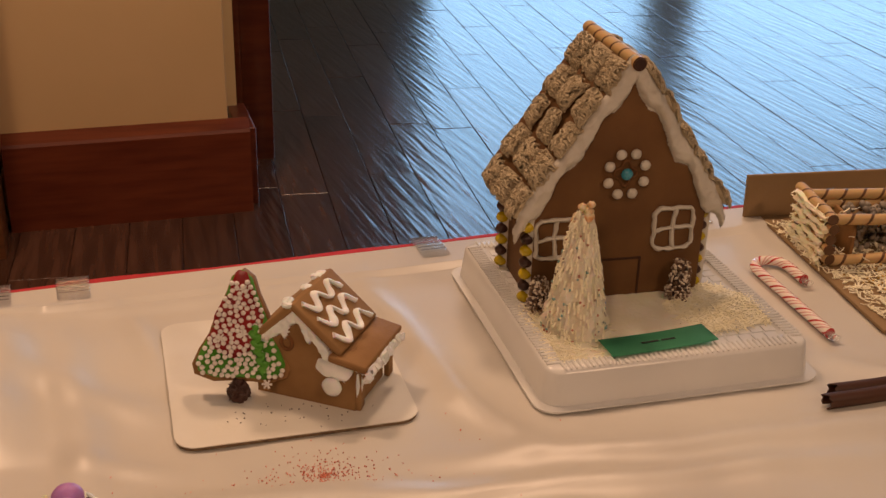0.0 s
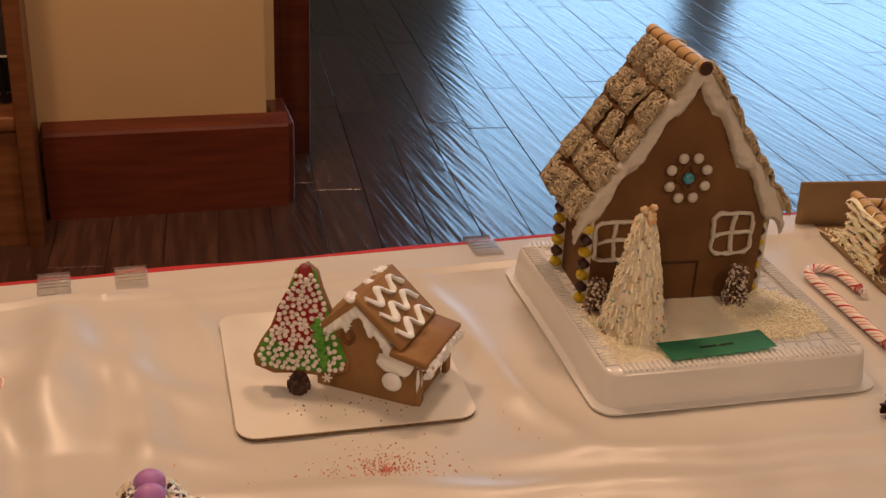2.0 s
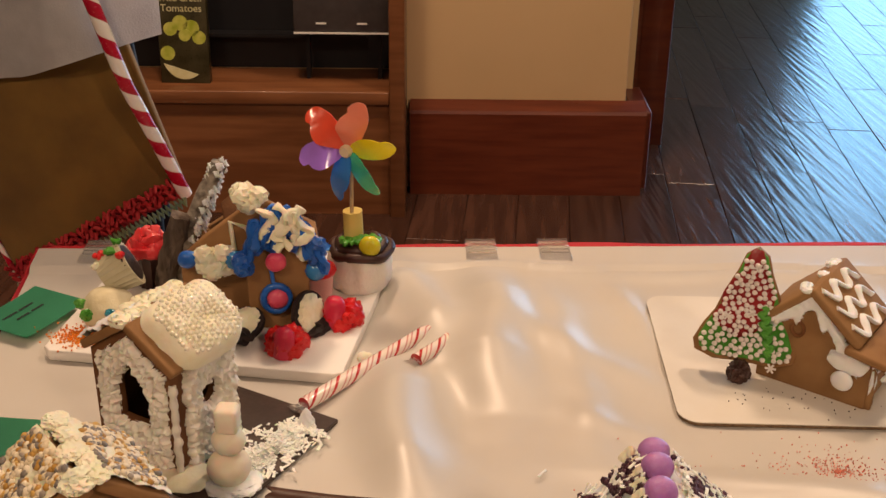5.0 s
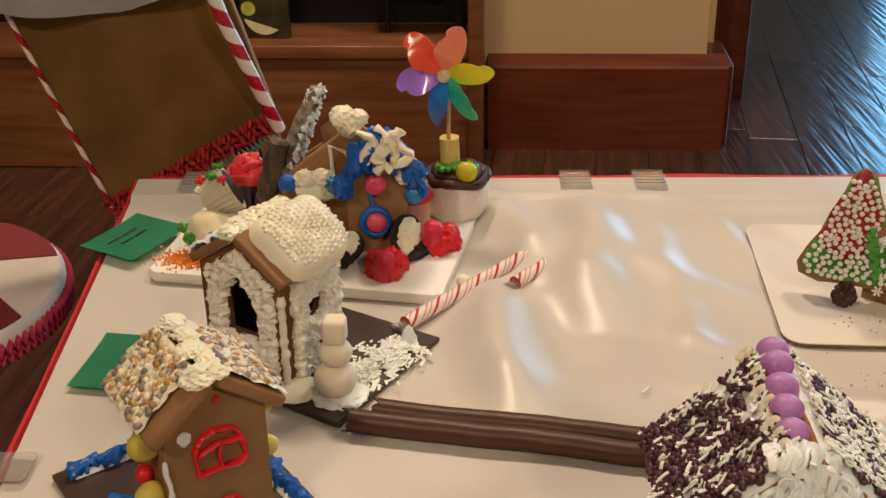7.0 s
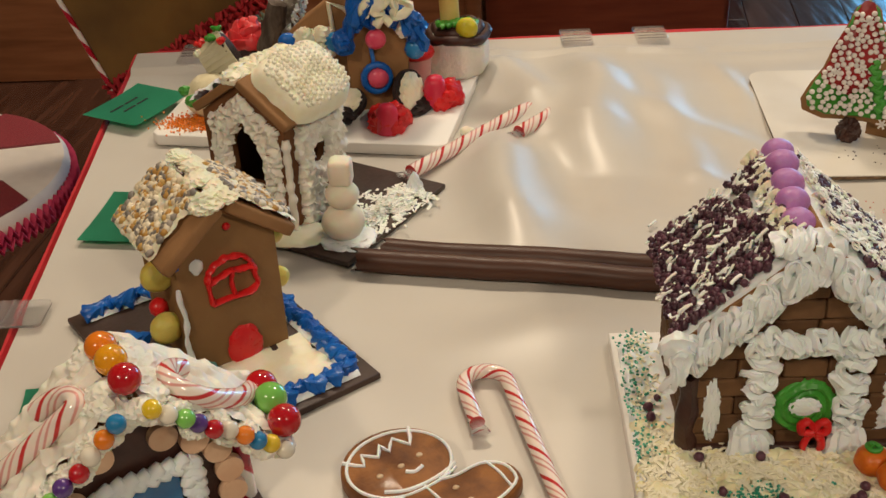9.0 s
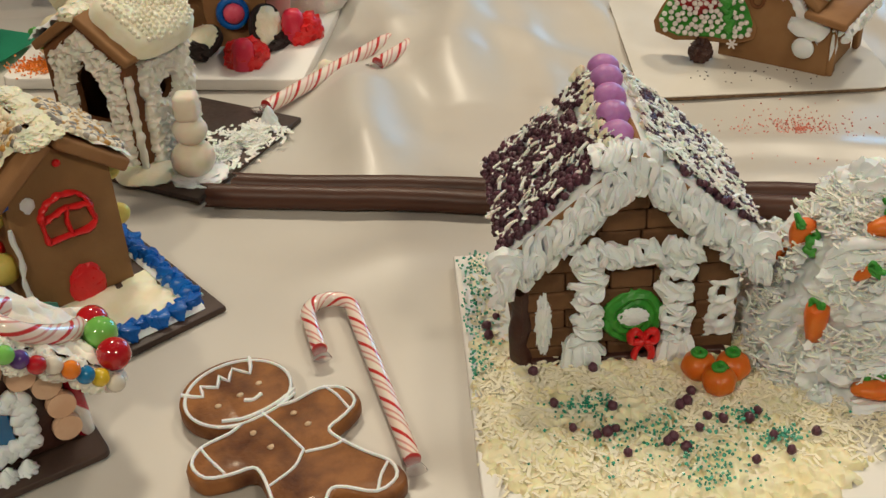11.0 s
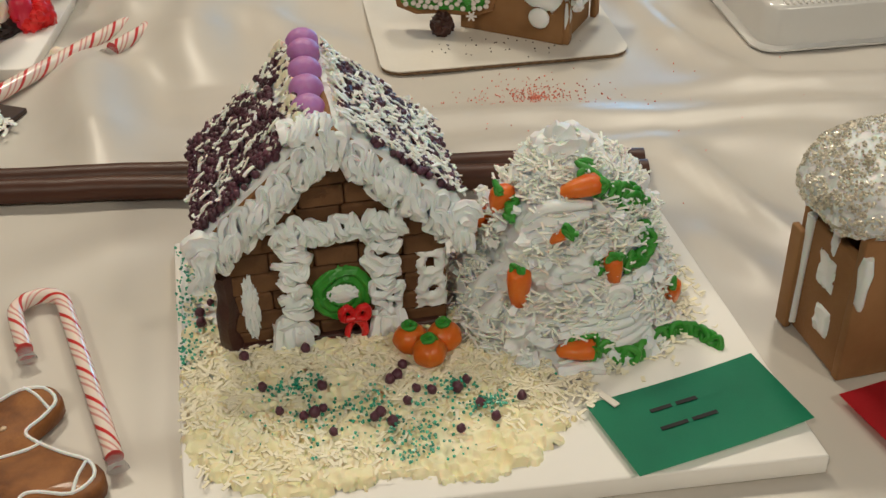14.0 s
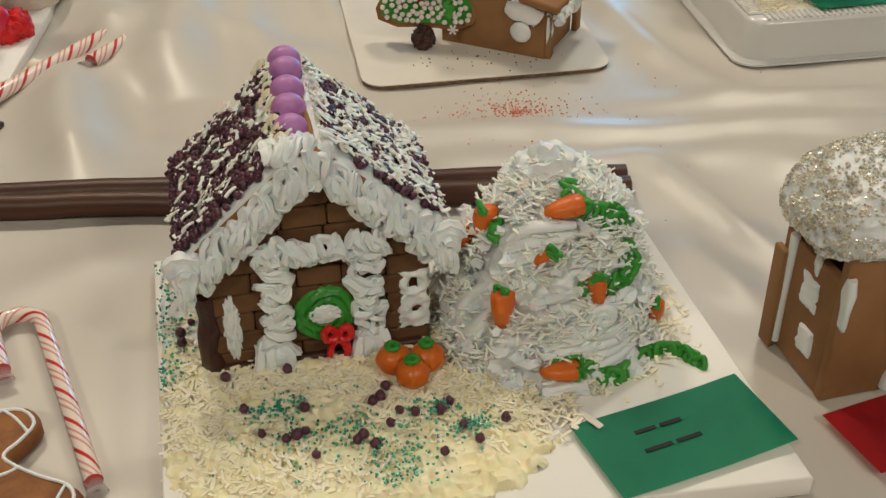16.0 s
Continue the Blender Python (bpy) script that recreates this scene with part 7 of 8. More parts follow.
for sd in (-1, 1):
    rm = Matrix.Translation((0, 0, SH + SR + 0.001)) @ Matrix.Rotation(sd * s_sl, 4, "Y")
    part("roof_panel", box(bmesh.new(), (sd * s_ln / 2, SD / 2 - 0.001, 0.004), (s_ln, SD + 0.014, 0.008), rm, 0.0018), GINGER, sh_)
    y0 = -0.006 if sd > 0 else 0.004
    o, eu, ev = rm @ Vector((sd * 0.0, y0, 0.0078)), rm.to_3x3() @ Vector((sd * s_ln, 0, 0)), Vector((0, SD + 0.004 - y0, 0))
    base, run = (o, eu) if sd > 0 else (o + eu, -eu)
    bm = frosting(bmesh.new(), base, run.normalized(), ev.normalized(), run.length, ev.length, lambda x, y: min(x, run.length - x, y, ev.length - y) + 0.002, 0.0040, 0.0012, 110, 0.0011, None, 0.0028, 0.003)
    part("roof_icing", bm, CREAM_ICING, sh_, "cream icing on the roof")
    s = Soup()
    nrm = rm.to_3x3() @ Vector((0, 0, 1))
    for k in range(330):
        u, v = rng.uniform(0.05, 0.97), rng.uniform(0.04, 0.97)
        if noise.noise(Vector((u * 4, v * 4, sd * 3))) > -0.28:
            s.add(BALL1, Matrix.Translation(o + eu * u + ev * v + nrm * 0.0038) @ rm.to_3x3().to_4x4() @ place((0, 0, 0), (0.0031, 0.0026, 0.0021), rng.uniform(-0.4, 0.4), rng.uniform(-0.4, 0.4), None))
    tagged(part("seed", s, SEED, sh_, "grey, gold and white seeds pressed into icing"), kind="stuff")
bm = bmesh.new()
for k in range(15):
    x = rng.uniform(-0.010, 0.006)
    ruffle(bm, (x, rng.uniform(-0.005, SD + 0.004), SH + SR + 0.0105 - abs(x) * 0.75), (rng.uniform(0.004, 0.007), rng.uniform(0.005, 0.009), 0.0028), 0.35, 2.2, 4)
for k in range(5):
    ruffle(bm, (-0.004 - 0.002 * k, 0.002 + 0.002 * k, SH + SR + 0.0075 - 0.0016 * k), (0.006, 0.006, 0.003), 0.4, 2.2, 3)
tagged(part("ridge_icing", bm, CREAM_ICING, sh_, "cream icing smeared over the ridge"), kind="stuff")
bm = bmesh.new()
fr = [(-0.0140 * math.cos(a), 0.0585 + 0.0115 * math.sin(a)) for a in [radians(20 * k) for k in range(10)]]
fr = [(-0.0130, 0.0440)] + fr + [(0.0135, 0.0450), (-0.0130, 0.0440)]


def lumpy(bm, pts, r):
    pp = [Vector((x + 0.0009 * noise.noise(Vector((x * 300, z * 300, 1))), -0.0012, z + 0.0009 * noise.noise(Vector((x * 300, z * 300, 5))))) for x, _, z in smooth_path([(x, 0, z) for x, z in pts], 5)]
    return tube(bm, pp, [r * (1 + 0.55 * noise.noise(p * 260)) for p in pp], 8, flat=0.5)


part("window_icing", lumpy(bm, fr, 0.0034), RED_ICING, sh_, "arched red icing window")
for bar in (((0.001, 0.045), (0.0, 0.053), (0.001, 0.062)), ((-0.013, 0.057), (0.0, 0.061), (0.013, 0.059))):
    part("window_bar", lumpy(bmesh.new(), bar, 0.0031), RED_ICING, sh_)
part("door_icing", ruffle(bmesh.new(), (0.0022, -0.0012, 0.0088), (0.0100, 0.0028, 0.0132), 0.20, 2.2, 4), RED_ICING, sh_, "solid red icing door")
part("teal_smear", ruffle(bmesh.new(), (-SW / 2 + 0.002, -0.004, 0.004), (0.010, 0.006, 0.0055), 0.25, 2.2, 4), mat("pale_teal_icing", (0.10, 0.34, 0.28), (0.22, 0.46, 0.40), rough=0.3, sss=0.2), sh_, "pale teal icing at the corner")
part("icing_dab", blob(bmesh.new(), (-0.0185, -0.0005, 0.070), 0.004, (1, 0.4, 1.2), 0.3, sub=2), WHITE_ICING, sh_)
part("red_dot", blob(bmesh.new(), (0.002, -0.001, 0.089), 0.0025, (1, 0.6, 1), 0.1, sub=2), RED_ICING, sh_)
part("seam_icing", tube(bmesh.new(), smooth_path([(-SW / 2 + 0.001 * math.sin(k * 1.7), -0.0005, 0.0085 * k) for k in range(8)], 3), [0.0016 * (1 + 0.8 * noise.noise(Vector((k * 0.45, 3, 1)))) for k in range(22)], 7), WHITE_ICING, sh_, "white icing along the corner")
LEMON = mat("lemon_gumdrop", (0.62, 0.50, 0.09), (0.70, 0.59, 0.15), rough=0.4, scale=90, bump=0.3, bscale=700, sss=0.3)
for x, y, z, r in ((-SW / 2 - 0.005, 0.018, 0.062, 0.0098), (-SW / 2 - 0.006, 0.016, 0.028, 0.0098), (SW / 2 + 0.002, 0.008, 0.070, 0.0068), (SW / 2 + 0.002, 0.008, 0.040, 0.0068)):
    part("gumdrop", blob(bmesh.new(), (x, y, z), 1, (r, r * 0.75, r), 0.03, sub=3), LEMON, sh_, "sugared lemon gumdrop")
part("blue_edge", blob(bmesh.new(), (-SW / 2 - 0.003, 0.002, 0.074), 1, (0.006, 0.006, 0.003), 0.3, sub=2), BLUE_ICING, sh_, "blue icing under the eave")
part("red_gumdrop", blob(bmesh.new(), (-SW / 2 - 0.004, 0.030, 0.034), 0.006, (1, 1, 1), 0.05, sub=2), RED_ICING, sh_)


def shells(pts, label, material, r=0.0062):
    bm = bmesh.new()
    path = [Vector(p) for p in pts]
    for a, b in zip(path, path[1:]):
        n = max(2, int((b - a).length / (r * 0.85)))
        for k in range(n):
            p = a.lerp(b, (k + 0.5) / n)
            d = (b - a).normalized()
            m_ = Matrix.Translation(p) @ Matrix.Rotation(math.atan2(d.y, d.x) + rng.uniform(-0.7, 0.7), 4, "Z") @ Matrix.Rotation(radians(rng.uniform(35, 70)), 4, "Y")
            rosette(bm, (0, rng.uniform(-0.4, 0.4) * r, -r * 0.5), r * rng.uniform(0.8, 1.15), r * rng.uniform(1.3, 2.0), 5, 0.9, m_, 6)
    return bm


SBM = pose(-0.509, 0.749, WZ, 0, 0, 42.3)
W_ = lambda x, y, z=0.004: tuple(SBM @ Vector((x, y, z)))
for pts, m2 in (([W_(0.051, 0.050), W_(0.050, -0.070)], 0), ([W_(0.050, -0.076), W_(-0.020, -0.074)], 0), ([W_(-0.050, 0.078), W_(-0.004, 0.078)], 0), ([W_(-0.048, 0.036), W_(-0.030, 0.028)], 0)):
    solo("white_base_icing", tube(bmesh.new(), smooth_path([(x, y, z - 0.0034) for x, y, z in pts], 6), 0.0064, 8, flat=0.4), WHITE_ICING, "strip of white icing under blue piping", "icing")
    solo("blue_piping", shells(pts, "", BLUE_ICING), BLUE_ICING, "blue piped shell border on the dark board", "icing", "blue icing borders", "stuff")
solo("path_icing", crust(bmesh.new(), W_(-0.03, -0.072, -0.001), SBM.to_3x3() @ Vector((0.078, 0, 0)), SBM.to_3x3() @ Vector((0, 0.052, 0)), 40, 28, 0.002, 0.0015, 90, 0.1, 0.7), CREAM_ICING, "cream icing spread before the seed-roofed house", "icing")

# ---- candy-hung house ----
ch = thing("gingerbread_house", pose(-0.496, 0.592, T + 0.004, 0, 0, 35), "gingerbread house hung with round bright candies and canes", "gingerbread house", "gingerbread houses")
part("board", slab(bmesh.new(), rounded(0.108, 0.076, 0.004, cy=0.020), -0.004, 0.0, bev=0.0006), DARK_BOARD, ch, "dark brown board")
CW, CH, CRR, CDD = 0.088, 0.047, 0.036, 0.038
part("front_wall", slab(bmesh.new(), gable(CW, CH, CRR), 0, -0.006, UPRIGHT, 0.001), CHOC, ch)
part("back_wall", slab(bmesh.new(), gable(CW, CH, CRR), -CDD + 0.006, -CDD, UPRIGHT, 0.001), GINGER_DARK, ch)
for sd in (-1, 1):
    part("side_wall", box(bmesh.new(), (sd * (CW / 2 - 0.003), CDD / 2, CH / 2), (0.006, CDD - 0.013, CH)), GINGER_DARK, ch, smooth=False)
c_sl = math.atan2(CRR, CW / 2)
c_ln = math.hypot(CRR, CW / 2) + 0.025
for sd in (-1, 1):
    rm = Matrix.Translation((0, 0, CH + CRR + 0.001)) @ Matrix.Rotation(sd * c_sl, 4, "Y")
    part("roof_panel", box(bmesh.new(), (sd * c_ln / 2, CDD / 2 - 0.003, 0.003), (c_ln, CDD + 0.02, 0.007), rm, 0.0015), GINGER_DARK, ch)
    o, eu, ev = rm @ Vector((0, -0.012, 0.006)), rm.to_3x3() @ Vector((sd * c_ln, 0, 0)), Vector((0, CDD + 0.02, 0))
    bm = bmesh.new()
    base, run = (o, eu) if sd > 0 else (o + eu, -eu)
    frosting(bm, base, run.normalized(), ev.normalized(), run.length, ev.length, lambda x, y: min(x, run.length - x, y, ev.length - y) + 0.003, 0.0050, 0.0026, 80, 0.0011, lambda x, y, n: wave((y + 0.35 * x) / 0.011 + 1.3 * n), 0.003, 0.005, 0.002)
    for q in range(7):
        ruffle(bm, rm @ Vector((sd * rng.uniform(0.0, 0.012), rng.uniform(-0.008, CDD), 0.0065)), (0.008, 0.008, 0.0045), 0.26, 2.2, 4)
    tagged(part("roof_icing", bm, IVORY_ICING, ch, "thick swirled white icing roof"), kind="stuff")
    line = ((0.0700, 0.0187), (0.0568, 0.0051), (0.0390, -0.0041), (0.0280, -0.0061), (0.0208, -0.0042), (0.0156, 0.0009), (0.0171, 0.0090), (0.0228, 0.0156), (0.0296, 0.0187)) if sd > 0 else \
        ((0.0749, 0.0194), (0.0559, 0.0141), (0.0388, 0.0097), (0.0236, 0.0062), (0.0168, 0.0049), (0.0145, 0.0075), (0.0166, 0.0157), (0.0250, 0.0235), (0.0354, 0.0277))
    pts = [rm @ Vector((sd * u, v, 0.0135)) for u, v in line]
    part("roof_cane", tube(bmesh.new(), smooth_path(pts, 6), 0.0050, 12), CANE, ch, "candy cane pressed into the icing")
    bm = bmesh.new()
    for q in range(16):
        ruffle(bm, rm @ Vector((sd * c_ln * (q + rng.random()) / 16, -0.013 + rng.uniform(-0.001, 0.003), 0.004 + rng.uniform(-0.003, 0.002))), (0.0062, 0.0055, 0.0052), 0.30, 2.4, 4)
    tagged(part("eave_icing", bm, IVORY_ICING, ch, "piped white icing edge"), kind="stuff")


def shiny(name, col):
    return mat(name, [c * 0.85 for c in col], col, rough=0.12, scale=40, bump=0.0, coat=0.6, spec=0.6)


SHINY = [shiny("candy_orange", (0.85, 0.22, 0.01)), shiny("candy_blue", (0.01, 0.20, 0.45)), shiny("candy_yellow", (0.80, 0.55, 0.02)), shiny("candy_white", (0.80, 0.74, 0.62)),
         shiny("candy_green", (0.20, 0.55, 0.10)), shiny("candy_purple", (0.10, 0.04, 0.22)), shiny("candy_red", (0.50, 0.01, 0.015))]
orderR, orderL = [2, 3, 4, 5, 6, 3, 0, 1, 2, 3], [1, 0, 3, 6, 5, 4, 3, 2]
for sd, order in ((1, orderR), (-1, orderL)):
    rm = Matrix.Translation((0, 0, CH + CRR + 0.001)) @ Matrix.Rotation(sd * c_sl, 4, "Y")
    for k, q in enumerate(order):
        u = (0.0030 + k * 0.0064 if sd > 0 else 0.0042 + k * 0.0070) / math.cos(c_sl)
        part("round_candy", blob(bmesh.new(), rm @ Vector((sd * u, -0.019 + rng.uniform(-0.001, 0.001), 0.0065 + rng.uniform(-0.001, 0.001))), 0.0046, (1, 1, 1), 0.0, sub=3), SHINY[q], ch)
BIG = [(-0.001, 0.0295, 0.0115, 0), (0.0, 0.0150, 0.0125, 2), (0.001, -0.0045, 0.0140, 6)]
for x, y, z, q in BIG:
    part("large_candy", blob(bmesh.new(), (x, y, CH + CRR + z), 0.0076, (1, 1, 1), 0.0, sub=3), (SHINY[q] if q != 2 else shiny("candy_amber", (0.85, 0.36, 0.01))), ch)
for y, z, q in ((0.0200, 0.0490, 6), (0.0070, 0.0500, 4), (-0.0100, 0.0480, 6)):
    part("large_candy", blob(bmesh.new(), (0.0685, y, z), 0.0084, (1, 1, 1), 0.0, sub=3), SHINY[q], ch)
bm = bmesh.new()
fw_ = [(-0.024, 0.010), (0.022, 0.012), (0.022, 0.040), (-0.022, 0.038), (-0.024, 0.010)]
piping(bm, [(x, -0.002, z) for x, z in fw_], 0.006, 0.0036, 0.006, (0, -1, 0))
part("window_icing", bm, WHITE_ICING, ch, "white icing window frame")
part("window_pane", box(bmesh.new(), (-0.001, -0.0015, 0.025), (0.034, 0.003, 0.020), bev=0.001), mat("blue_candy_pane", (0.008, 0.10, 0.26), (0.015, 0.15, 0.36), rough=0.15, scale=60, coat=0.5), ch, "blue sugar pane")
TAFFY = mat("peach_wafer", (0.62, 0.38, 0.24), (0.70, 0.48, 0.32), rough=0.6, scale=60, per_object=0.12)
for x, z in ((0.026, 0.050), (0.036, 0.040), (0.040, 0.026), (0.040, 0.012), (-0.034, 0.036), (-0.040, 0.022), (-0.041, 0.008), (0.012, 0.058), (-0.018, 0.058)):
    part("wafer_sweet", tube(bmesh.new(), [(x, -0.0005, z), (x, -0.0045, z)], [0.0072, 0.0070], 20), TAFFY, ch, "pale peach wafer sweet")
part("corner_cane", tube(bmesh.new(), [(CW / 2 + 0.005, 0.004, 0.0), (CW / 2 + 0.004, 0.004, 0.03), (CW / 2 + 0.001, 0.004, 0.052)], 0.0046, 12), PEPPERMINT_ROPE, ch, "striped stick at the corner")
bm = bmesh.new()
for k in range(26):
    rosette(bm, (rng.uniform(-0.05, 0.05), rng.uniform(-0.010, -0.004) if k % 2 else rng.uniform(0.046, 0.054), 0.0), 0.005, 0.007)
tagged(part("snow_icing", bm, WHITE_ICING, ch, "white icing at the foot of the wall"), kind="stuff")

# ---- cards along the table's left side ----
name_card([(-0.660, 1.049), (-0.638, 1.105), (-0.682, 1.145), (-0.714, 1.069)][::1], T + 0.006, "green name card with two printed lines at the table edge", lettering(-0.022, 0.010, [0.016, 0.016], 0.002) + lettering(-0.016, 0.000, [0.014, 0.014], 0.002))
name_card([(-0.600, 0.865), (-0.598, 0.939), (-0.640, 0.938), (-0.643, 0.871)], T + 0.002, "green paper card half under the seed-roofed house", lettering(0.012, -0.012, [0.01], 0.002))
name_card([(-0.548, 0.668), (-0.552, 0.706), (-0.609, 0.705), (-0.601, 0.685)], T + 0.002, "green paper card beside the candy-hung house", [])

# ---- decorated board at the far corner ----
mb = thing("foam_board", pose(0, 0, T), "white foam board strewn with icing and sweets", "board", "boards under the houses")
MQ = [(-0.640, 1.034), (-0.634, 1.028), (-0.402, 1.010), (-0.396, 1.014), (-0.378, 1.205), (-0.395, 1.224), (-0.615, 1.224), (-0.625, 1.215)]
part("sheet", slab(bmesh.new(), MQ, 0.0, 0.0095, bev=0.001), FOAM, mb)
MZ = T + 0.0095
mh = thing("gingerbread_house", pose(-0.475, 1.105, MZ, 0, 0, 14), "broken gingerbread house smothered in blue and white icing", "gingerbread house", "gingerbread houses")
part("front_wall", slab(bmesh.new(), [(-0.066, 0), (0.046, 0), (0.046, 0.055), (0.026, 0.084), (-0.010, 0.098), (-0.044, 0.074), (-0.066, 0.055)], 0, -0.008, UPRIGHT, 0.0016), GINGER, mh)
part("wing_wall", slab(bmesh.new(), [(-0.024, 0), (0.022, 0), (0.026, 0.060), (0.016, 0.082), (-0.016, 0.078), (-0.026, 0.055)], 0, -0.008, UPRIGHT @ Matrix.Translation((0.012, 0.0, 0.030)), 0.0016), GINGER, mh)
part("back_wall", slab(bmesh.new(), gable(0.10, 0.050, 0.030), -0.062, -0.069, UPRIGHT, 0.0014), GINGER, mh)
for sd in (-1, 1):
    part("side_wall", box(bmesh.new(), (sd * 0.046, 0.036, 0.027), (0.007, 0.052, 0.054), bev=0.001), GINGER, mh)
part("roof_panel", slab(bmesh.new(), [(-0.016, -0.020), (0.012, -0.018), (0.014, 0.008), (-0.003, 0.016), (-0.018, 0.004)], 0.0, 0.006, Matrix.Translation((-0.012, 0.026, 0.088)) @ Matrix.Rotation(radians(24), 4, "X") @ Matrix.Rotation(radians(-14), 4, "Y"), 0.0015), GINGER_DARK, mh, "broken piece of gingerbread roof")
part("apex_icing", blob(bmesh.new(), (-0.008, 0.0, 0.106), 1, (0.011, 0.010, 0.013), 0.45, sub=3), CREAM_ICING, mh)


bm = bmesh.new()
hung_loops(bm, [(-0.010 + 0.0040 * k, -0.029 - 0.002 * (k % 2), 0.108 - 0.0009 * abs(k - 6) ** 1.75) for k in range(14)], lambda k: ((k - 6) * 0.0012, -0.003, -(0.030 + 0.006 * math.sin(k * 1.9) - (0.012 if 3 < k < 8 else 0))), 0.0034, jit=0.0025)
hung_loops(bm, [(-0.006 + 0.0055 * k, -0.033, 0.100 - 0.0011 * abs(k - 4) ** 1.8) for k in range(9)], lambda k: ((k - 4) * 0.002, -0.002, -(0.018 + 0.006 * math.sin(k * 2.9))), 0.0036, jit=0.003)
part("blue_icing", bm, BLUE_ICING, mh, "draped dark blue icing in soft ruffles")
for x, y, z, rr in ((0.040, -0.020, 0.050, 0.010), (0.043, -0.014, 0.062, 0.009), (-0.016, -0.033, 0.066, 0.007)):
    part("blue_swirl", ropes(bmesh.new(), [(x + rr * (1 - w / 20) * math.cos(w * 0.8), y - 0.0007 * w, z + rr * (1 - w / 20) * math.sin(w * 0.8)) for w in range(17)], 0.0040), BLUE_ICING, mh)
part("blue_line", tube(bmesh.new(), [(0.006, -0.0325, 0.056), (0.008, -0.033, 0.036), (0.006, -0.033, 0.022)], 0.0018, 7), BLUE_ICING, mh)
for q in range(5):
    pts = [(0.002 + 0.008 * q + rng.uniform(-0.009, 0.009), -0.039 - 0.001 * q + rng.uniform(-0.002, 0.002), 0.110 - 0.0058 * w + rng.uniform(-0.005, 0.005)) for w in range(6)]
    part("cream_icing", ropes(bmesh.new(), pts, 0.0042, 4, 3, 0.14, 0.7, 0.6), CREAM_ICING, mh, "cream icing dabbed over the blue")
bm = bmesh.new()
for k in range(8):
    ruffle(bm, (rng.uniform(-0.018, 0.000), -0.018 + rng.uniform(-0.008, 0.010), rng.uniform(0.098, 0.118)), (0.007, 0.006, 0.006), 0.5, 2.4, 3)
tagged(part("cream_icing", bm, CREAM_ICING, mh, "cream icing over the broken roof"), kind="stuff")
for x, z in ((0.038, 0.080), (0.034, 0.069)):
    part("cream_dab", ruffle(bmesh.new(), (x, -0.034, z), (0.006, 0.004, 0.006), 0.5, 2.4, 3), CREAM_ICING, mh)
bm = bmesh.new()
for k in range(9):
    ruffle(bm, (rng.uniform(-0.048, -0.028), -0.009, rng.uniform(0.044, 0.062)), (0.008, 0.006, 0.007), 0.5, 2.4, 3)
tagged(part("cream_icing", bm, CREAM_ICING, mh, "cream icing clump"), kind="stuff")
part("window_icing", tube(bmesh.new(), [(-0.022, -0.001, 0.060), (-0.024, -0.001, 0.086), (-0.012, -0.001, 0.080), (-0.003, -0.001, 0.068)], 0.0020, 7), CREAM_ICING, mh)
part("window_icing", tube(bmesh.new(), [(-0.033, -0.001, 0.060), (-0.018, -0.001, 0.058)], 0.0018, 7), CHOC, mh)
PINK = mat("pink_gum", (0.72, 0.06, 0.13), (0.80, 0.12, 0.20), rough=0.3, sss=0.25)
SKY = mat("blue_gum", (0.01, 0.16, 0.42), (0.02, 0.24, 0.55), rough=0.25, coat=0.3)
for c, r, m2, nm in (((0.010, -0.0365, 0.064), 0.0085, PINK, "pink sweet"), ((0.010, -0.035, 0.0300), 0.0088, PINK, "pink sweet"), ((0.042, -0.030, 0.050), 0.0085, SKY, "blue sweet"), ((-0.022, -0.012, 0.056), 0.0085, SKY, "blue sweet"), ((-0.060, -0.008, 0.058), 0.008, BLUE_ICING, "dark blue sweet")):
    part("gum_sweet", blob(bmesh.new(), c, 1, (r, r * 0.7, r), 0.04, sub=3), m2, mh, nm)
part("sweet_ring", tube(bmesh.new(), [(0.009 + 0.0105 * math.cos(a), -0.034, 0.0300 + 0.0115 * math.sin(a)) for a in [radians(20 * k) for k in range(19)]], 0.0030, 8), BLUE_ICING, mh)
part("foundation_icing", crust(bmesh.new(), (-0.07, -0.045, -0.001), (0.125, 0, 0), (0, 0.05, 0), 26, 14, 0.002, 0.0015, 90), WHITE_ICING, mh)

COOKIE_DARK = mat("black_cookie", (0.016, 0.010, 0.009), (0.035, 0.022, 0.02), rough=0.65, scale=200, bump=0.5, bscale=600)


def sandwich_cookie(x, y, tilt, rz, r=0.019):
    c = thing("sandwich_cookie", pose(x, y, MZ + r * 0.95, 0, 0, rz) @ Matrix.Rotation(radians(tilt), 4, "X"), "broken black sandwich cookie with cream on the white board", "cookie", "sandwich cookies")
    part("wafer", tube(bmesh.new(), [(0, 0.0035, 0), (0, 0.0075, 0)], r, 26), COOKIE_DARK, c)
    part("crumb", ruffle(bmesh.new(), (r * 0.3, 0.001, -r * 0.75), (r * 0.7, 0.007, r * 0.35), 0.5, 2.5, 3), COOKIE_DARK, c)
    part("cream", ruffle(bmesh.new(), (0, 0.002, 0), (r * 0.74, 0.0034, r * 0.78), 0.30, 2.4, 4), CREAM_ICING, c, "cream filling")


sandwich_cookie(-0.428, 1.072, -12, 62)
sandwich_cookie(-0.484, 1.060, -62, -30, 0.017)


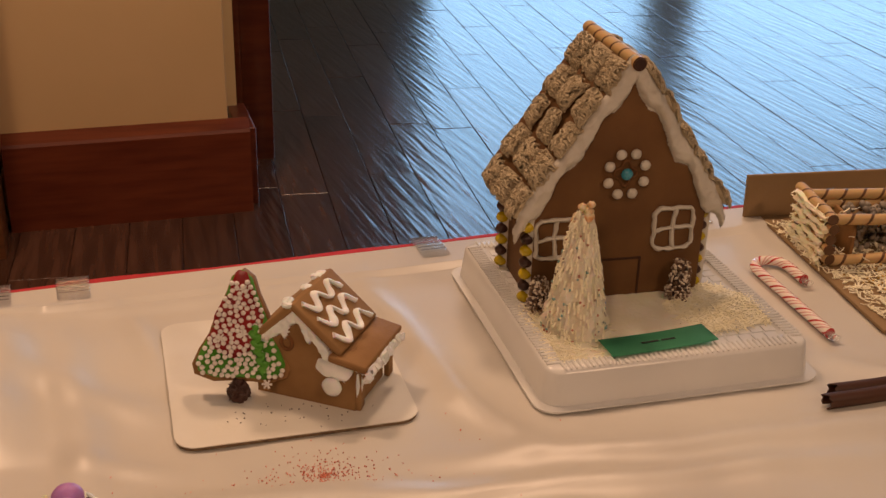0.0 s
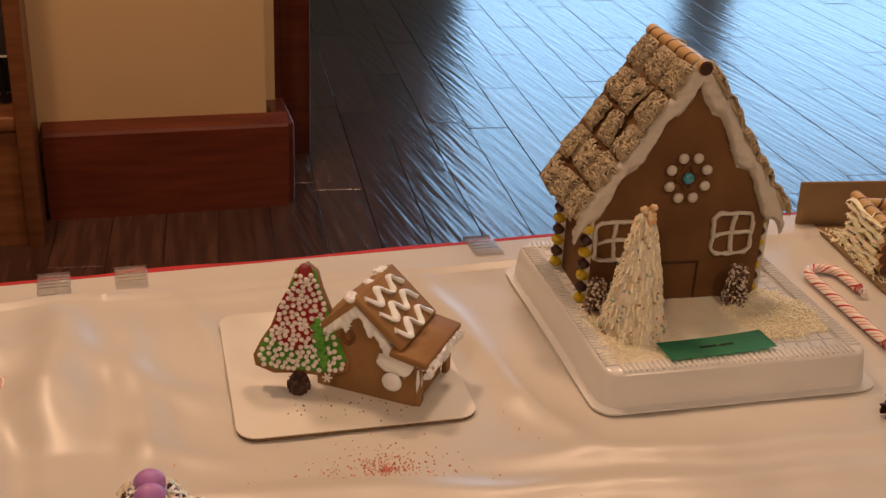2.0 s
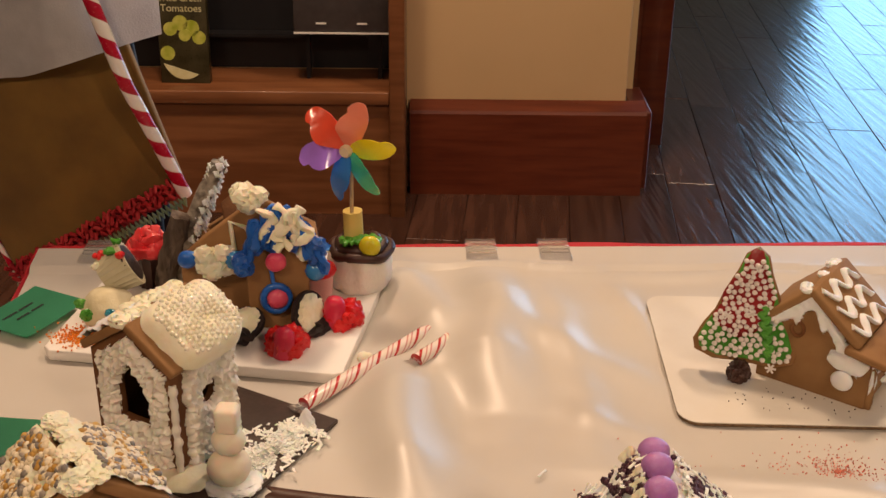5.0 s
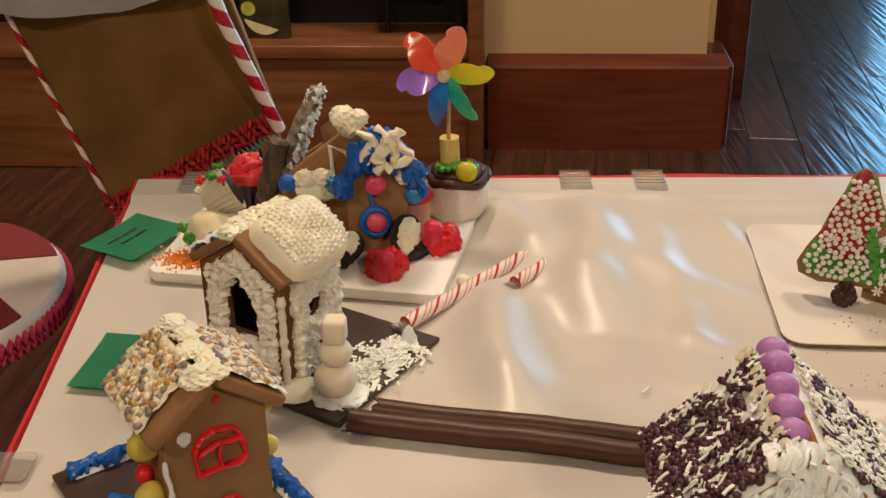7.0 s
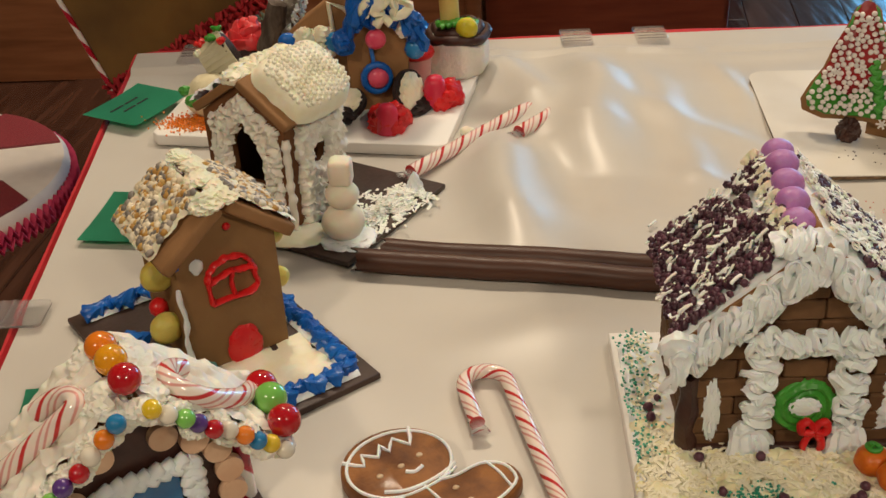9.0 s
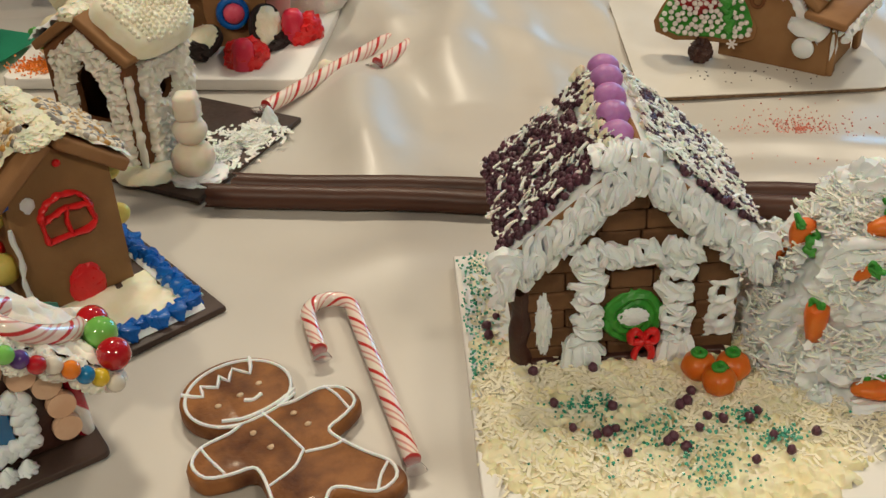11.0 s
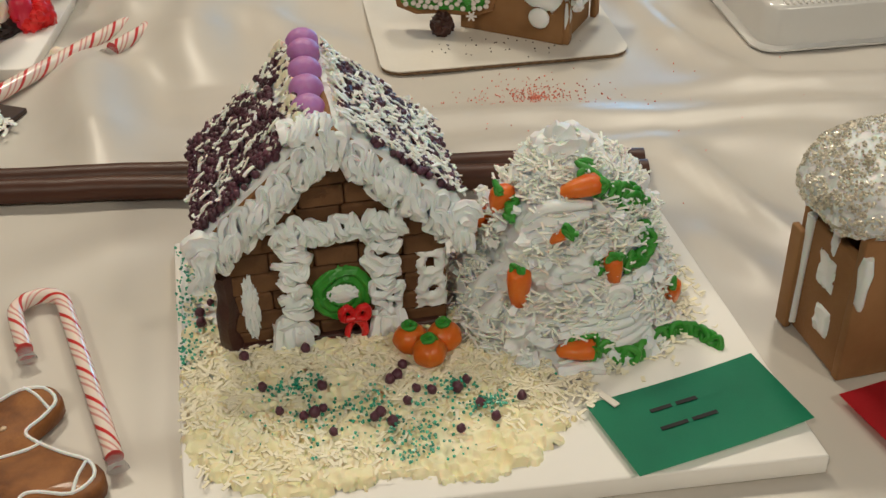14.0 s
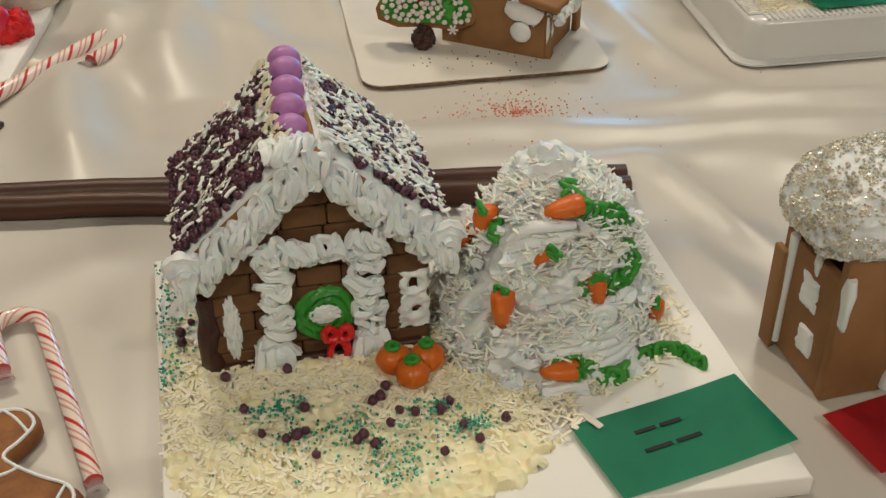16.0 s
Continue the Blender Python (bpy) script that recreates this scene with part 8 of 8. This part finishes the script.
def gum_on_icing(x, y, z, label, ang=0):
    g = thing("gumdrop_flower", pose(x, y, MZ, 0, 0, ang), label, "sweet", "red gumdrop flowers")
    bm = bmesh.new()
    for k in range(8):
        a = k * 0.785
        ruffle(bm, (0.009 * math.cos(a) + 0.003, 0.009 * math.sin(a) + 0.003, 0.005 + 0.4 * z * (k % 2)), (0.0085, 0.0085, 0.008), 0.4, 2.4, 3)
    part("icing", bm, RED_ICING, g, "ruffled red icing")
    part("gumdrop", tube(bmesh.new(), [(-0.002, -0.004, z - 0.010), (-0.002, -0.005, z + 0.002), (-0.002, -0.005, z + 0.009), (-0.002, -0.005, z + 0.013), (-0.002, -0.005, z + 0.0145)], [0.0092, 0.0092, 0.0085, 0.006, 0.002], 16), mat("red_gumdrop", (0.62, 0.02, 0.06), (0.72, 0.05, 0.10), rough=0.35, bump=0.2, bscale=800, sss=0.3), g, "red sugared gumdrop")


gum_on_icing(-0.410, 1.088, 0.014, "red gumdrop on ruffled red icing")
gum_on_icing(-0.446, 1.040, 0.010, "deep red gumdrop on red icing at the board edge", 30)

cup = thing("marshmallow_cake", pose(-0.400, 1.165, MZ), "white cake topped with chocolate frosting beside the blue house", "cake")
FLUFF = mat("white_fluff", (0.80, 0.75, 0.68), (0.84, 0.80, 0.74), rough=0.8, bump=0.6, bscale=350, bdist=0.002, sss=0.3)
bm = bmesh.new()
tube(bm, [(-0.002, 0, 0.0), (-0.002, 0, 0.004), (-0.002, 0, 0.012), (-0.002, 0, 0.024), (-0.002, 0, 0.033), (-0.002, 0, 0.037)], [0.0245, 0.0275, 0.0285, 0.0285, 0.0265, 0.020], 40, 9, 0.03)
part("cake", bm, FLUFF, cup)
bm = bmesh.new()
for k in range(3):
    tube(bm, [((0.025 - 0.006 * k) * math.cos(a) * (1 + 0.06 * math.sin(5 * a)), (0.024 - 0.006 * k) * math.sin(a), 0.034 + 0.004 * k + 0.0015 * math.sin(3 * a)) for a in [radians(12 * q) for q in range(31)]], 0.0045, 8)
blob(bm, (0, 0, 0.034), 1, (0.022, 0.021, 0.008), 0.1, sub=3)
part("frosting", bm, CHOC, cup, "dark chocolate frosting")
bm = bmesh.new()
piping(bm, [(-0.016, -0.012, 0.044), (0.0, -0.010, 0.046), (0.016, -0.006, 0.045)], 0.014, 0.0026, 0.005)
part("green_icing", bm, GREEN_ICING, cup, "green icing on the frosting")
part("yellow_sweet", blob(bmesh.new(), (0.010, -0.018, 0.045), 1, (0.0095, 0.007, 0.0095), 0.03, sub=3), mat("yellow_gum", (0.55, 0.48, 0.02), (0.65, 0.58, 0.04), rough=0.3, sss=0.2), cup, "yellow gumdrop")
part("wafer_stick", tube(bmesh.new(), [(-0.006, 0.0, 0.040), (-0.007, 0.0, 0.070)], 0.0086, 14, 6, 0.04), mat("corn_wafer", (0.60, 0.42, 0.10), (0.68, 0.52, 0.18), rough=0.6), cup, "yellow wafer stick")

pw = thing("pinwheel", pose(-0.409, 1.162, MZ + 0.069, 0, 0, -18), "toy pinwheel with six translucent rainbow petals", "pinwheel")
part("stem", tube(bmesh.new(), [(0.002, 0, 0.0), (0.001, 0.003, 0.03), (0, 0.006, 0.056)], 0.0018, 8), mat("wooden_stem", (0.45, 0.30, 0.15), rough=0.6), pw, "thin wooden stem")
HUBZ = 0.0585
part("hub", tube(bmesh.new(), [(0, 0.004, HUBZ), (0, -0.006, HUBZ), (0, -0.008, HUBZ)], [0.0055, 0.0055, 0.004], 18), mat("beige_hub", (0.62, 0.50, 0.34), rough=0.4), pw, "beige hub")
PETALS = [("coral", (0.90, 0.24, 0.15), 74), ("yellow", (0.88, 0.72, 0.02), 14), ("green", (0.01, 0.60, 0.34), -48), ("blue", (0.01, 0.22, 0.68), -100), ("purple", (0.42, 0.20, 0.80), -164), ("red", (0.85, 0.09, 0.04), 137)]
for nm, col, ang in PETALS:
    pm = mat("petal_" + nm, col, rough=0.18, bump=0.02, spec=0.6, trans=0.12, coat=0.3)
    bm = bmesh.new()
    ol = [(0.003, -0.003), (0.012, -0.009), (0.026, -0.0115), (0.036, -0.0105), (0.0445, -0.0055), (0.046, 0.0015), (0.041, 0.006), (0.036, 0.0055), (0.031, 0.009), (0.022, 0.011), (0.012, 0.008), (0.004, 0.003)]
    pts = [tuple(p)[:2] for p in smooth_path([(x, y, 0) for x, y in ol + [ol[0]]], 3)][:-1]
    slab(bm, pts, -0.0004, 0.0004)
    bmesh.ops.triangulate(bm, faces=[f for f in bm.faces if len(f.verts) > 4])
    for v in bm.verts:
        v.co.z += 0.010 * max(0, v.co.y + 0.004) / 0.012 * min(1, v.co.x / 0.02) - 0.002
    bmesh.ops.transform(bm, matrix=Matrix.Translation((0, -0.003, HUBZ)) @ UPRIGHT @ Matrix.Rotation(radians(ang), 4, "Z"), verts=bm.verts[:])
    part("petal", bm, pm, pw, nm + " plastic petal")

BARK = mat("pale_bark", (0.10, 0.085, 0.07), (0.42, 0.38, 0.32), rough=0.8, scale=120, bump=0.7, bscale=500, bdist=0.0015)
def bark(pts, r, seed):
    """A rough stick, uneven in section."""
    pp = smooth_path(pts, 8)
    bm = tube(bmesh.new(), pp, [r * (1 + 0.20 * noise.noise(p * 70 + Vector((seed, 0, 0)))) for p in pp], 14)
    for v in bm.verts:
        v.co += Vector((noise.noise(v.co * 260), noise.noise(v.co * 260 + Vector((9, 2, 1))), noise.noise(v.co * 200 + Vector((4, 4, seed))))) * r * 0.30
    return bm


DARK_BARK = mat("dark_bark", (0.055, 0.036, 0.026), (0.20, 0.155, 0.12), rough=0.8, scale=90, bump=0.8, bscale=420, bdist=0.0018, stretch=(1, 1, 0.25))
tw = thing("chocolate_stick", pose(-0.560, 1.128, MZ), "frosted brown bark stick leaning on the iced house", "stick", "bark sticks")
part("stick", bark([(-0.010, 0, 0.0), (-0.001, 0.002, 0.036), (0.011, 0.005, 0.074)], 0.0088, 1), DARK_BARK, tw)
tw2 = thing("chocolate_stick", pose(-0.548, 1.140, MZ), "pale sugared stick leaning above the iced house", "stick", "bark sticks")
part("stick", bark([(-0.012, 0, 0.0), (0.004, 0.003, 0.060), (0.031, 0.010, 0.116)], 0.0068, 5), BARK, tw2)
s = Soup()
for k in range(150):
    t = rng.uniform(0.40, 1.0)
    c_ = Vector((-0.012, 0, 0)).lerp(Vector((0.031, 0.010, 0.116)), t)
    a_ = rng.uniform(0, 6.28)
    s.add(rng.choice(SHREDS), place(c_ + Vector((math.cos(a_), math.sin(a_), 0)) * 0.0068, (rng.uniform(0.003, 0.008), rng.uniform(0.002, 0.004), 0.0012), a_ + rng.uniform(-0.4, 0.4), 1.25, rng.uniform(-0.5, 0.5)))
tagged(part("sugar_crust", s, WHITE_ICING, tw2, "white sugar crusted on the stick"), kind="stuff")

CORAL = mat("coral_icing", (0.64, 0.035, 0.045), (0.76, 0.08, 0.08), rough=0.35, sss=0.15)
rose = thing("icing_rose", pose(-0.583, 1.150, MZ + 0.006), "coral pink icing rose on a cupcake", "icing rose")
part("base", tube(bmesh.new(), [(0, 0, -0.006), (0, 0, 0.028)], [0.014, 0.019], 30, 15, 0.05), CHOC, rose, "dark cake base")
for k in range(4):
    part("petal", ropes(bmesh.new(), [((0.0190 - 0.0046 * k) * math.cos(a + k * 1.3), (0.018 - 0.0044 * k) * math.sin(a + k * 1.3), 0.029 + 0.0042 * k + 0.0022 * math.sin(3 * a)) for a in [radians(30 * q) for q in range(12)]], 0.0036, 4, 4, 0.14, 1.5), CORAL, rose, "swirled coral icing")
part("heart", blob(bmesh.new(), (0, 0, 0.030), 1, (0.013, 0.012, 0.007), 0.1, sub=3), CORAL, rose)
cu_ = thing("cupcake", pose(-0.598, 1.072, MZ), "cream cupcake with green and teal icing smears", "cupcake")
part("cake", blob(bmesh.new(), (0, 0, 0.015), 1, (0.022, 0.020, 0.019), 0.10, sub=4), mat("cream_cake", (0.66, 0.58, 0.36), (0.74, 0.68, 0.48), rough=0.7, scale=90, bump=0.5, bscale=300, bdist=0.0012), cu_)
for x, y, z, m2, sz in ((-0.012, -0.017, 0.018, GREEN_ICING, 0.005), (0.009, -0.019, 0.021, TEAL, 0.0045), (-0.020, -0.006, 0.022, GREEN_ICING, 0.005), (0.016, -0.014, 0.010, CREAM_ICING, 0.006)):
    part("icing_dab", ruffle(bmesh.new(), (x, y, z), (sz, sz * 0.7, sz * 0.8), 0.5, 2.6, 3), m2, cu_)
cu2 = thing("cupcake", pose(-0.594, 1.096, MZ + 0.040, 0, 62, 20), "tipped cupcake in a ribbed paper case with red and green icing", "cupcake")
part("paper_case", tube(bmesh.new(), [(0, 0, -0.014), (0, 0, 0.012)], [0.0155, 0.0205], 48, 24, 0.035), mat("cup_paper", (0.50, 0.46, 0.30), (0.58, 0.54, 0.38), rough=0.6), cu2, "ribbed cream paper case")
part("cake_top", blob(bmesh.new(), (0, 0, 0.010), 1, (0.019, 0.019, 0.005), 0.15, sub=3), COOKIE_DARK, cu2, "dark cake crumb")
for k, (x, y, z, m2) in enumerate(((-0.021, -0.004, 0.004, GREEN_ICING), (-0.020, 0.004, -0.006, RED_ICING), (-0.017, -0.012, 0.010, RED_ICING), (-0.022, 0.002, 0.012, GREEN_ICING), (-0.016, -0.010, -0.012, CREAM_ICING))):
    part("topping", ropes(bmesh.new(), [(x + rng.uniform(-0.002, 0.002), y + rng.uniform(-0.005, 0.005), z + rng.uniform(-0.005, 0.005)) for w in range(5)], 0.0024, 4, 0, 0.0), m2, cu2)
s = Soup()
for k in range(900):
    s.add(GRAIN, place((rng.gauss(-0.604, 0.014), rng.gauss(1.050, 0.008), MZ + 0.001), rng.uniform(0.0008, 0.0014)))
solo("orange_sugar", s, mat("orange_sugar", (0.80, 0.17, 0.015), (0.88, 0.28, 0.03), rough=0.3, bump=0, island=0.2), "orange sugar spilled on the white board", "sprinkles", kind="stuff")
solo("green_dab", blob(bmesh.new(), (-0.580, 1.036, MZ + 0.002), 1, (0.006, 0.005, 0.004), 0.4, sub=2), GREEN_ICING, "dab of green icing on the white board", "icing")
for x, y in ((-0.383, 1.045),):
    solo("icing_dollop", blob(bmesh.new(), (x, y, T + 0.005), 1, (0.006, 0.005, 0.005), 0.3, sub=2), CREAM_ICING, "small cream icing dollop on the cloth", "icing")
pot = thing("pink_candy_cup", pose(-0.432, 1.125, MZ), "pink cup with red icing rim behind the sweets", "candy cup")
part("cup", tube(bmesh.new(), [(0, 0, 0), (0, 0, 0.030)], [0.011, 0.013], 16), mat("pink_cup", (0.60, 0.35, 0.32), rough=0.5), pot)
part("rim", tube(bmesh.new(), [(0.012 * math.cos(a), 0.012 * math.sin(a), 0.032) for a in [radians(20 * q) for q in range(19)]], 0.004, 8), RED_ICING, pot, "red icing rim")

# ---- large fabric gingerbread decoration behind the table ----
deco = thing("fabric_decoration", pose(0, 1.36, 0), "large brown fabric gingerbread decoration with striped rope trim", "decoration")
FELT = mat("brown_felt", (0.13, 0.065, 0.009), (0.21, 0.112, 0.018), rough=0.85, scale=14, bump=0.3, bscale=600, sheen=0.3)
BL, BRc = Vector((-0.805, 0.634)), Vector((-0.610, 0.746))
TL, TRc = BL + Vector((-0.374, 1.0)) * 0.62, BRc + Vector((-0.304, 1.0)) * 0.52
part("panel", slab(bmesh.new(), [tuple(BL), tuple(BRc), tuple(TRc), tuple(TL)], 0.0, -0.014, UPRIGHT, 0.004), FELT, deco)
part("rope", tube(bmesh.new(), [(BRc.x + (TRc.x - BRc.x) * k / 12, -0.034 * min(1.0, k / 3) - 0.004, BRc.y + (TRc.y - BRc.y) * k / 12) for k in range(13)], 0.0072, 12), PEPPERMINT_ROPE, deco, "red and white striped rope")
part("rope", tube(bmesh.new(), [(BL.x + (TL.x - BL.x) * k / 12, -0.002, BL.y + (TL.y - BL.y) * k / 12) for k in range(13)], 0.0030, 10), PEPPERMINT_ROPE, deco, "striped cord")
bm = bmesh.new()
d = BRc - BL
nd = Vector((-d.y, d.x)).normalized()
for q in range(3):
    pts = []
    for k in range(120):
        p = BL + d * (k / 119) + nd * (0.005 + 0.007 * q + 0.004 * math.sin(k * 1.7 + q) + 0.002 * noise.noise(Vector((k * 0.3, q, 2))))
        pts.append((p.x, -0.005 - 0.005 * math.sin(k * 1.3 + q), p.y))
    tube(bm, pts, 0.0024, 7)
part("ruffle", bm, mat("red_ruffle", (0.34, 0.012, 0.02), (0.46, 0.03, 0.03), rough=0.7, bump=0.4, bscale=300), deco, "red ruffled trim")
pts = []
for k in range(80):
    p = BL + d * (k / 79) + nd * (-0.004 + 0.004 * (1 if k % 2 else -1))
    pts.append((p.x, -0.012, p.y))
part("zigzag_trim", tube(bmesh.new(), pts, 0.0026, 6), mat("green_trim", (0.14, 0.20, 0.09), (0.22, 0.28, 0.15), rough=0.7), deco, "grey-green zigzag trim")
bm = bmesh.new()
NET = mat("white_netting", (0.62, 0.62, 0.64), (0.72, 0.72, 0.74), rough=0.7, scale=30, bump=0.6, bscale=500, bdist=0.001)
rows = []
for i in range(31):
    u = i / 30
    row = []
    for j in range(9):
        v = j / 8
        x = -1.06 + u * 0.442
        z = 0.872 + max(0.0, x + 0.76) * 0.32 + 0.004 * math.sin(u * 9) + v * 0.30
        row.append(bm.verts.new((x, -0.018 - 0.010 * math.sin(u * 17) * (1 - 0.4 * v), z)))
    rows.append(row)
for i in range(30):
    for j in range(8):
        bm.faces.new((rows[i][j], rows[i + 1][j], rows[i + 1][j + 1], rows[i][j + 1]))
bmesh.ops.solidify(bm, geom=bm.faces[:], thickness=0.002)
part("netting", bm, NET, deco, "white netting draped over the top")
part("stand", tube(bmesh.new(), [(-0.66, 0.03, 0.0), (-0.66, 0.03, 0.80)], 0.012, 10), BLACK, deco)
part("stand", tube(bmesh.new(), [(-0.66, 0.28, 0.0), (-0.68, 0.055, 0.90)], 0.010, 10), BLACK, deco)

# ---- peppermint stool ----
ps = thing("peppermint_stool", pose(-1.028, 1.262, 0, 0, 0, -10), "round peppermint-striped seat with red fringe beside the table", "stool")
GLIT = mat("glitter_red", (0.16, 0.012, 0.02), (0.24, 0.02, 0.035), rough=0.45, scale=300, bump=0.5, bscale=1200, spec=0.8)
WOOL = mat("white_felt", (0.62, 0.57, 0.52), (0.68, 0.63, 0.58), rough=0.85, bump=0.2, bscale=500)
R_ = 0.178
part("seat", tube(bmesh.new(), [(0, 0, 0.545), (0, 0, 0.552), (0, 0, 0.578), (0, 0, 0.584)], [R_ - 0.006, R_, R_, R_ - 0.005], 64), WOOL, ps)
for k in range(4):
    a0 = radians(-48 + 90 * k)
    arc1 = [((R_ - 0.006) * math.cos(a0 + radians(6 * q)), (R_ - 0.006) * math.sin(a0 + radians(6 * q))) for q in range(8)]
    inner = [(0.12 * math.cos(a0 + radians(52)), 0.10 * math.sin(a0 + radians(56))), (0, 0), (0.09 * math.cos(a0 + radians(16)), 0.09 * math.sin(a0 + radians(16)))]
    part("red_wedge", slab(bmesh.new(), arc1 + inner, 0.584, 0.5865), GLIT, ps, "dark red glitter wedge", smooth=False)
bm = bmesh.new()
n = 220
for q in range(2):
    tube(bm, [((R_ + 0.003) * math.cos(2 * math.pi * k / n), (R_ + 0.003) * math.sin(2 * math.pi * k / n), 0.566 - 0.010 * q + (0.005 if k % 2 else -0.005)) for k in range(n + 1)], 0.0042, 6)
part("fringe", bm, mat("pink_fringe", (0.42, 0.02, 0.08), (0.55, 0.05, 0.12), rough=0.7, bump=0.4, bscale=500), ps, "crimson looped fringe")
part("post", tube(bmesh.new(), [(-0.06, 0, 0.02), (-0.06, 0, 0.545)], 0.03, 16), CHERRY, ps)
part("foot", tube(bmesh.new(), [(-0.06, 0, 0), (-0.06, 0, 0.02)], [0.13, 0.12], 32), CHERRY, ps)

# ---- cardboard box with the wafer log cabin ----
KRAFT = mat("kraft_card", (0.24, 0.15, 0.075), (0.30, 0.19, 0.10), rough=0.8, scale=10, bump=0.15, bscale=300)
bx = thing("cardboard_box", pose(0.712, 1.165, T, 0, 0, -3), "shallow brown cardboard box with one raised flap", "box")
part("base", box(bmesh.new(), (0, 0, 0.002), (0.42, 0.27, 0.004), bev=0.0008), KRAFT, bx)
part("flap", box(bmesh.new(), (0, 0, 0.025), (0.44, 0.004, 0.050), pose(-0.010, 0.134, 0.002, -4, 0, 0), 0.0008), KRAFT, bx)
CZ = T + 0.004
s = Soup()
for k in range(3600):
    x, y = rng.uniform(0.506, 0.75), rng.uniform(1.04, 1.29)
    thick = noise.noise(Vector((x * 18, y * 18, 2)))
    if thick > -0.25 and math.hypot(x - 0.592, (y - 1.12) * 1.1) > 0.026:
        s.add(rng.choice(SHREDS), place((x, y, CZ + 0.001 + 0.009 * max(0, thick + 0.2) * rng.random()), (rng.uniform(0.005, 0.012), 0.0011, 0.0006), rng.uniform(-0.3, 0.3), rng.uniform(-0.3, 0.3), None))
solo("shredded_coconut", s, COCONUT, "shredded cream coconut spread over the cardboard", "coconut", kind="stuff")
s = Soup()
for k in range(500):
    s.add(GRAIN, place((rng.gauss(0.590, 0.022), rng.gauss(1.12, 0.018), CZ + 0.004), rng.uniform(0.001, 0.0022)))
solo("biscuit_crumbs", s, mat("gold_crumbs", (0.50, 0.28, 0.06), (0.62, 0.40, 0.12), rough=0.7, bump=0, island=0.3), "golden biscuit crumbs on the coconut", "crumbs", kind="stuff")
cab = thing("wafer_cabin", pose(0.563, 1.205, CZ, 0, 0, -8), "roofless log cabin of striped rolled wafers in the box", "cabin")
for k in range(5):
    z = 0.006 + 0.0110 * k
    for y, l in ((-0.033, 0.11), (0.035, 0.11)):
        if not (y < 0 and 0 < k < 4):
            part("wafer_log", tube(bmesh.new(), [(-0.050 + l * q / 4 + rng.uniform(-0.002, 0.002), y + rng.uniform(-0.0015, 0.0015), z + rng.uniform(-0.0008, 0.0008)) for q in range(5)], 0.0058, 12), WAFER, cab)
    for x in (-0.048, 0.052):
        part("wafer_log", tube(bmesh.new(), [(x + rng.uniform(-0.002, 0.002), -0.045 + 0.09 * q / 4, z + 0.005) for q in range(5)], 0.0058, 12), WAFER, cab)
for k in range(6):
    part("log_icing", ropes(bmesh.new(), [(-0.0545 + rng.uniform(-0.001, 0.001), -0.040 + 0.016 * w + rng.uniform(-0.004, 0.004), 0.006 + 0.0095 * k + rng.uniform(-0.003, 0.003)) for w in range(6)], 0.0030), CREAM_ICING, cab, "cream icing between the logs")
s = Soup()
for k in range(260):
    s.add(rng.choice(SHREDS), place((rng.choice((-0.056, -0.055, rng.uniform(-0.05, 0.05))), rng.uniform(-0.045, 0.045), rng.uniform(0.001, 0.012) if k % 3 else rng.uniform(0.01, 0.06)), (rng.uniform(0.004, 0.010), 0.0013, 0.0006), rng.uniform(-0.6, 0.6), rng.uniform(-0.8, 0.8), None))
tagged(part("coconut_flake", s, COCONUT, cab, "cream coconut on the logs"), kind="stuff")
part("inner_wall", box(bmesh.new(), (-0.015, 0.0, 0.022), (0.004, 0.05, 0.040), bev=0.001), GINGER, cab)
s = Soup()
for k in range(120):
    s.add(BALL1, place((rng.uniform(-0.01, 0.045), rng.uniform(-0.01, 0.028), rng.uniform(0.004, 0.045)), (0.005, 0.004, 0.003)))
tagged(part("cereal_piece", s, mat("grey_cereal", (0.14, 0.12, 0.10), (0.42, 0.36, 0.30), rough=0.6, island=0.4), cab, "grey cereal heaped inside"), kind="stuff")
solo("chocolate_ball", blob(bmesh.new(), (0.600, 1.118, CZ + 0.012), 0.011, (1, 1, 0.9), 0.25, sub=3), CHOC, "dark chocolate lump on the crumbs", "sweet", "chocolate balls")

# ---- floor planks, nearest last ----
plank_meshes = []
for L in (0.75, 1.0, 1.25):
    me = bpy.data.meshes.new("plank")
    bm = box(bmesh.new(), (0, L / 2, -0.003), (0.1335, L - 0.002, 0.006), bev=0.0012, seg=1)
    bm.to_mesh(me), bm.free()
    me.materials.append(PLANK)
    plank_meshes.append((L, me))
PM = pose(0.164, 3.072, 0, 0, 0, -1.4)
for i in range(-13, 24):
    a = -1.95 + 0.31 * ((i * 7) % 4) - 0.6
    while a < 4.6:
        L, me = plank_meshes[rng.randrange(3)]
        p = PM @ Vector((0.135 * (i + 0.5), a, 0.0))
        if -2.3 < p.x < 3.6:
            ob = new("plank", me)
            ob.parent = floor
            ob.matrix_local = PM @ pose(0.135 * (i + 0.5), a, 0.002 + rng.uniform(-0.0004, 0.0004), rng.uniform(-0.05, 0.05), rng.uniform(-0.25, 0.25))
        a += L
